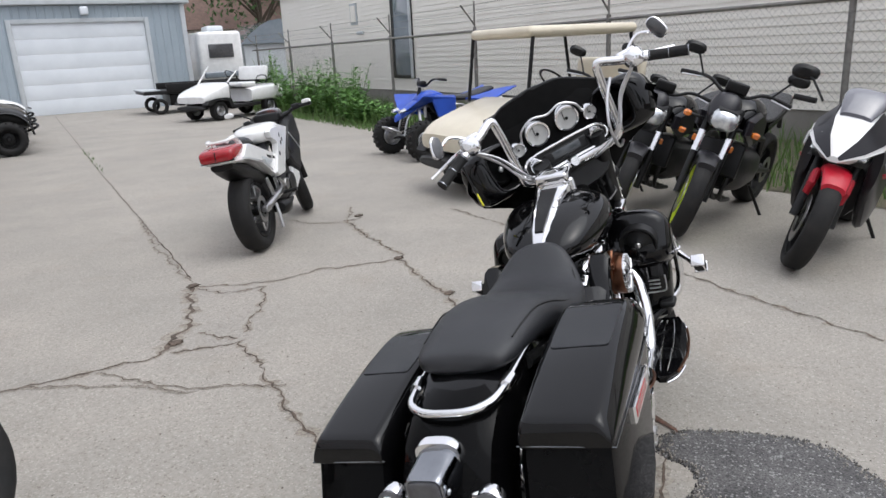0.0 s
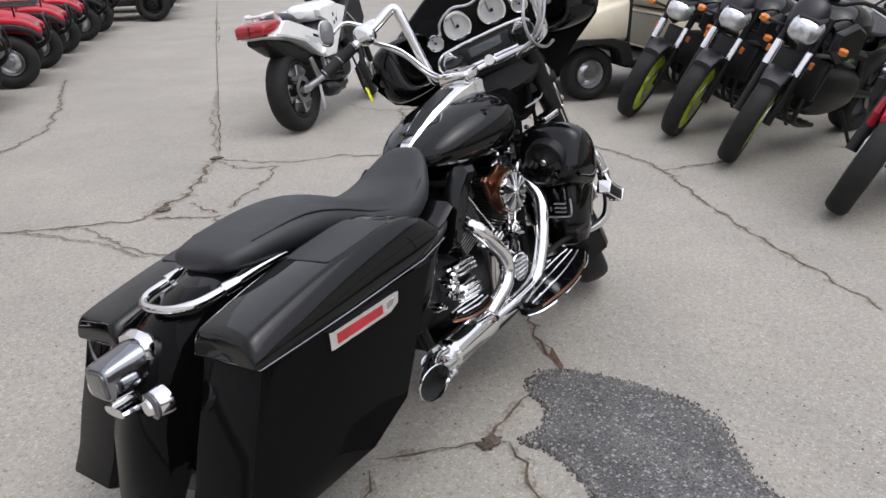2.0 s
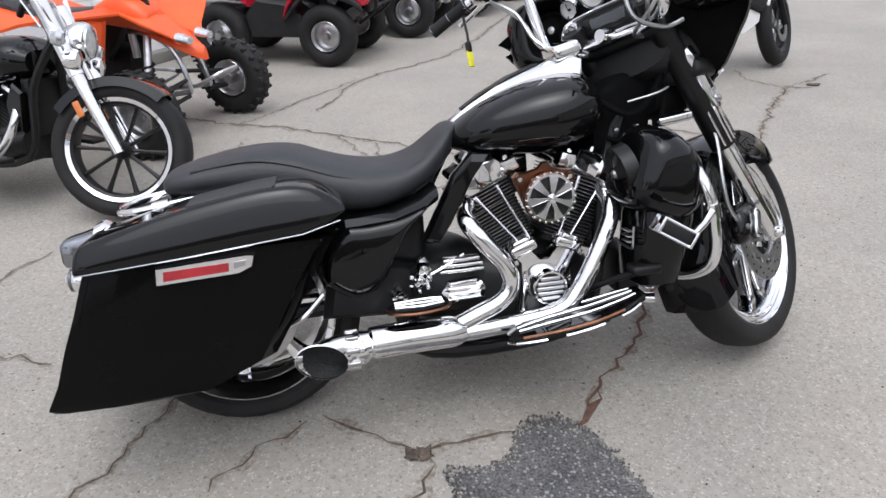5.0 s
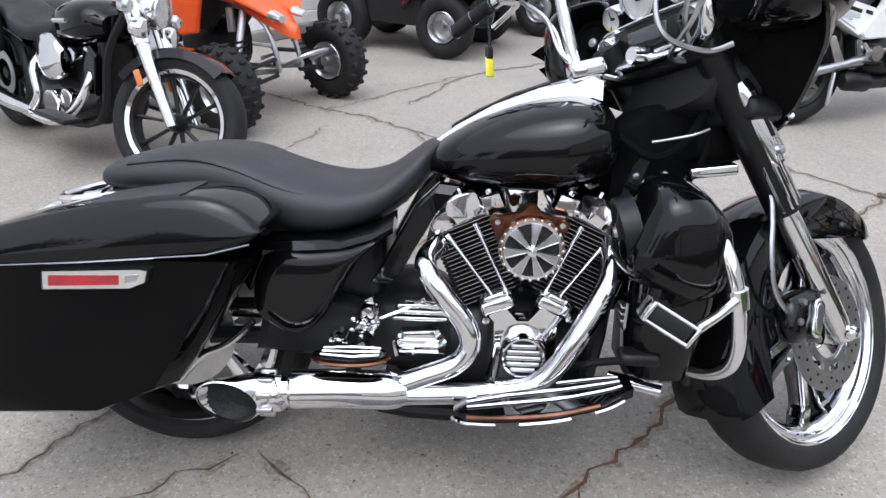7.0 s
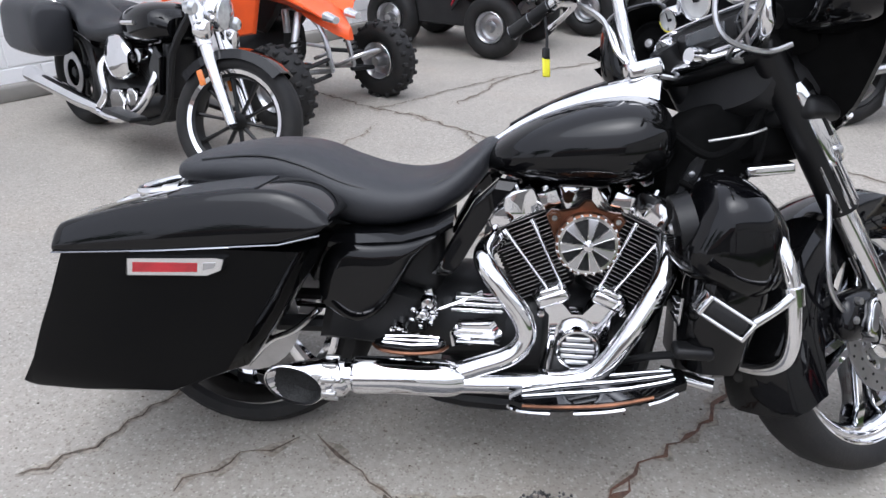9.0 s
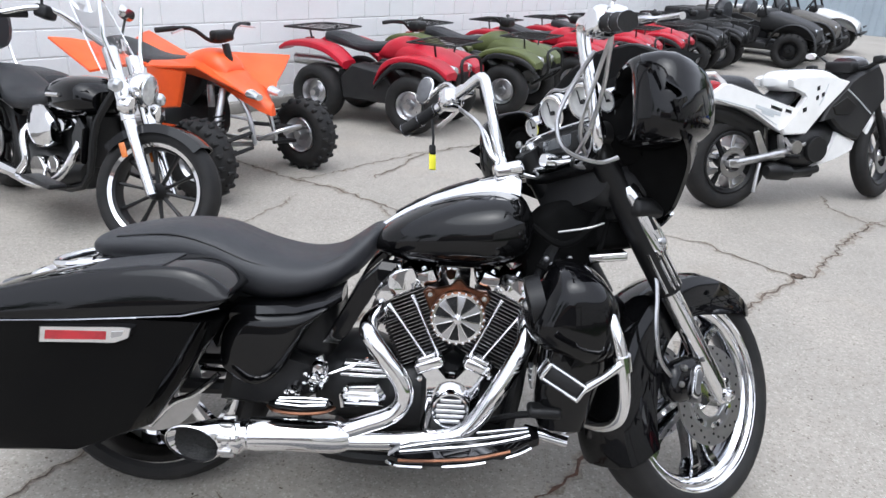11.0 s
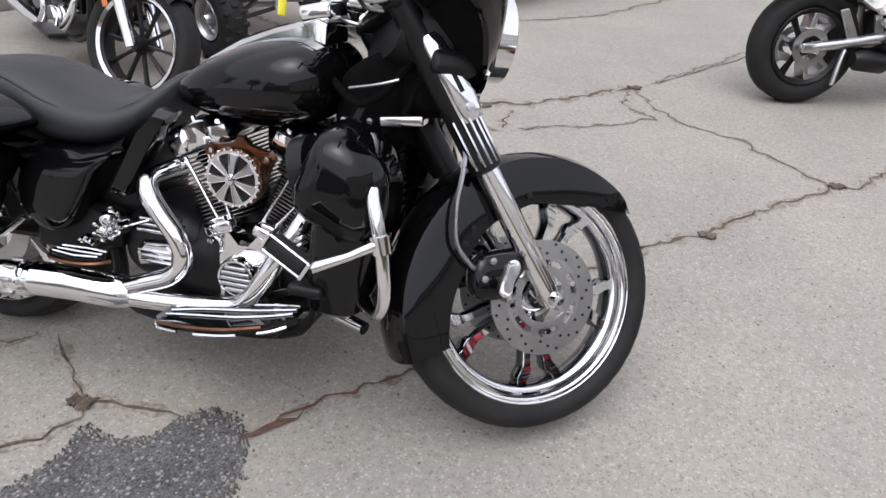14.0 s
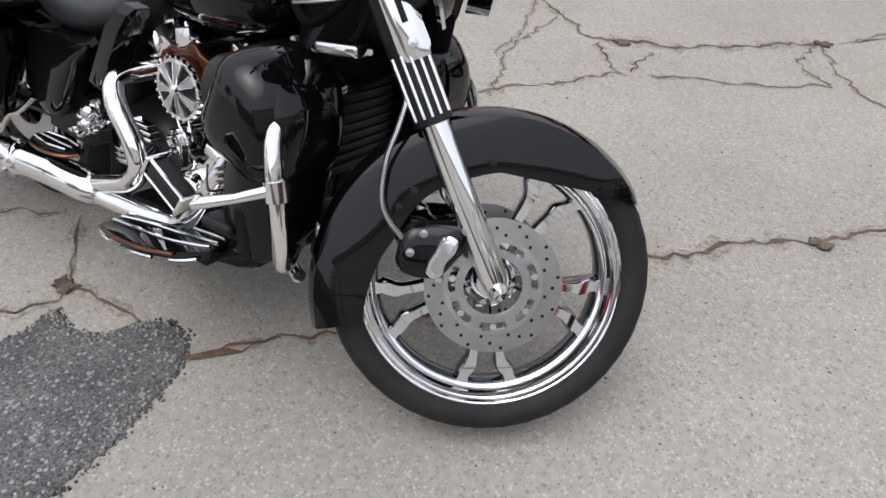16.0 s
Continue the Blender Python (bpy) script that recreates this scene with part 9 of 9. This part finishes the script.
def golf_cart(m, mat, roof, label):
    root = thing("golf_cart", label, "golf cart", m)
    WB = 1.66
    for x in (0, WB):
        for side in (-1, 1):
            wheel(root, "front_wheel" if x else "rear_wheel", (x, side * 0.43, 0.23), 0.23, 0.2, 0.115, 0, ALU, ALU, 0, 0, Matrix.Rotation(0 if side > 0 else math.pi, 4, "Z"))
    part("front_cowl", Mb().body([(1.34, 0.52, 0.47, 0.88, 0, 6), (1.40, 0.56, 0.46, 0.87, 0, 6), (1.66, 0.57, 0.46, 0.79, 0, 6), (1.96, 0.54, 0.45, 0.68, 0, 6), (2.10, 0.47, 0.43, 0.58, 0, 5)], 4, 28), mat, root, "rounded front cowl")
    for side in (-1, 1):
        part("wheel_arch", Mb().prism([(1.28, 0.30), (1.34, 0.49), (1.5, 0.53), (1.82, 0.53), (2.06, 0.48), (2.12, 0.40), (1.98, 0.38), (1.86, 0.46), (1.74, 0.49), (1.56, 0.49), (1.44, 0.44), (1.38, 0.30)], side * 0.40, side * 0.585, 0.012), PLASTIC, root, "black plastic wheel arch")
        part("door_sill", Mb().rbox((0.86, side * 0.53, 0.31), (0.9, 0.1, 0.09), 0.02), PLASTIC, root, "black side sill")
    part("dash_panel", Mb().rbox((1.32, 0, 0.62), (0.06, 1.0, 0.5), 0.02), PLASTIC, root, "black dash panel")
    part("rear_body", Mb().body([(-0.5 + (0.45 if not roof else 0.0), 0.5, 0.36, 0.72), (-0.4, 0.56, 0.34, 0.76, 0, 4.5), (0.2, 0.57, 0.36, 0.74, 0, 6), (0.62 + (0.26 if roof else 0.0), 0.56, 0.36, 0.70, 0, 6), (0.66 + (0.26 if roof else 0.0), 0.53, 0.38, 0.66, 0, 6)], 4, 28), mat, root)
    part("floor", Mb().rbox((0.9, 0, 0.30), (0.9, 1.1, 0.06), 0.02), PLASTIC, root)
    part("bumper", Mb().body([(2.02, 0.5, 0.26, 0.38), (2.12, 0.5, 0.25, 0.38), (2.18, 0.4, 0.27, 0.36)], 3, 14), PLASTIC, root, "black front bumper")
    smat = WHITEPAINT if not roof else CREAMBODY
    part("seat", Mb().rbox((0.52 if roof else 0.55, 0, 0.78), (0.8 if roof else 0.5, 1.06 if roof else 0.8, 0.12), 0.05), smat, root)
    part("backrest", Mb().rbox((0.02, 0, 1.04), (0.1, 1.0, 0.34), 0.045, T(0.02, 0, 1.04) @ Matrix.Rotation(radians(-10), 4, "Y") @ T(-0.02, 0, -1.04)), smat, root)
    for side in (-1, 1):
        part("arm_rest", Mb().tube(spline([(0.12, side * 0.52, 0.78), (0.12, side * 0.54, 0.96), (0.4, side * 0.54, 0.96), (0.46, side * 0.52, 0.78)], 4), 0.014, 8), SATIN, root)
        part("headlamp", Mb().body([(1.98, 0.09, 0.5, 0.57), (2.07, 0.08, 0.47, 0.54)], 2, 12, True, T(0, side * 0.32, 0)), CLEAR, root)
    part("steering_column", Mb().tube([(1.3, 0.25, 0.7), (1.0, 0.25, 1.0)], 0.022, 8), SATIN, root)
    part("steering_wheel", Mb().lathe([(0.16, 0.012), (0.176, 0), (0.16, -0.012), (0.148, 0)], 24, T(0.98, 0.25, 1.02) @ Matrix.Rotation(radians(-45), 4, "Y") @ Matrix.Rotation(radians(90), 4, "X"), closed=True), SATIN, root)
    part("name_plate", Mb().rbox((2.055, 0, 0.58), (0.03, 0.22, 0.035), 0.006, T(2.055, 0, 0.58) @ Matrix.Rotation(radians(40), 4, "Y") @ T(-2.055, 0, -0.58)), SATIN, root)
    if roof:
        for x0, z0, x1 in ((1.50, 0.84, 1.42), (0.1, 0.72, 0.22)):
            for side in (-1, 1):
                part("roof_post", Mb().tube([(x0, side * 0.5, z0), (x1, side * 0.5, roof - 0.02)], 0.018, 8), SATIN, root)
        part("roof", Mb().rbox((0.82, 0.04, roof - 0.01), (1.35, 1.0, 0.10), 0.048), mat, root, "cream plastic roof")
    else:
        part("side_rail", Mb().tube([(1.3, 0.4, 0.84), (0.95, 0.4, 1.12)], 0.02, 8), mat, root)
        part("windscreen_post", Mb().tube([(1.5, -0.4, 0.82), (1.1, -0.4, 1.25)], 0.022, 8), mat, root)
    return root


golf_cart(site(4.62, 2.95 + 1.66, 0, 90), CREAMBODY, 1.50, "cream golf cart with a flat roof and black posts")
golf_cart(site(17.4, 4.35, 0, 118), WHITEPAINT, 0, "white open golf cart without a roof")

tr = thing("flat_trailer", "black low flat trailer parked by the garage", "trailer", site(20.9, 2.0, 0, -90))
part("deck", Mb().rbox((1.8, 0, 0.60), (3.6, 1.7, 0.1), 0.02), SATIN, tr)
for side in (-1, 1):
    part("side_board", Mb().rbox((2.1, side * 0.85, 0.72), (3.0, 0.05, 0.22), 0.01), SATIN, tr)
part("ramp", Mb().rbox((0.2, 0, 0.66), (0.5, 1.6, 0.04), 0.01), TRIM, tr)
for x in (0.4, 2.4):
    for side in (-1, 1):
        part("wheel", Mb().lathe(oval(0.12, 0.22, 0.16), 20, T(x, side * 0.72, 0.22), True), RUBBER, tr)
part("under_box", Mb().rbox((2.0, 0, 0.38), (2.6, 1.3, 0.32), 0.03), SATIN, tr)


# ---- blocks of the white wall: the nearest stretch piece by piece, the rest joined ----
def block_mesh(length):
    a, b, d, e = length - 0.010, 0.190, 0.009, 0.004
    return Mb().loft([[(0, 0, 0), (a, 0, 0), (a, 0, b), (0, 0, b)], [(0, -d + e, 0), (a, -d + e, 0), (a, -d + e, b), (0, -d + e, b)], [(e, -d, e), (a - e, -d, e), (a - e, -d, b - e), (e, -d, b - e)]], True, True)


whole_block = block_mesh(0.4).mesh("block", WALLWHITE, 30)
rest = Mb()
for row in range(int(WH / 0.2)):
    for col in range(int((W1 - W0) / 0.4)):
        s0 = W0 + col * 0.4 + (0.2 if row % 2 else 0.0)
        if s0 + 0.4 > W1:
            continue
        at = SITE @ Matrix.Translation((s0 + 0.005, -(WC - 0.006), row * 0.2 + 0.005))
        if 0.2 <= s0 < 11.0 and row < 11:
            ob = new("block", whole_block)
            ob.parent = wall_white
            ob.matrix_basis = at
        else:
            one = block_mesh(0.4)
            rest.add(one.v, one.f, at)
joined = part("blockwork", rest, WALLWHITE, wall_white, "white painted blockwork")
tagged(joined, "white painted blockwork", kind="stuff")
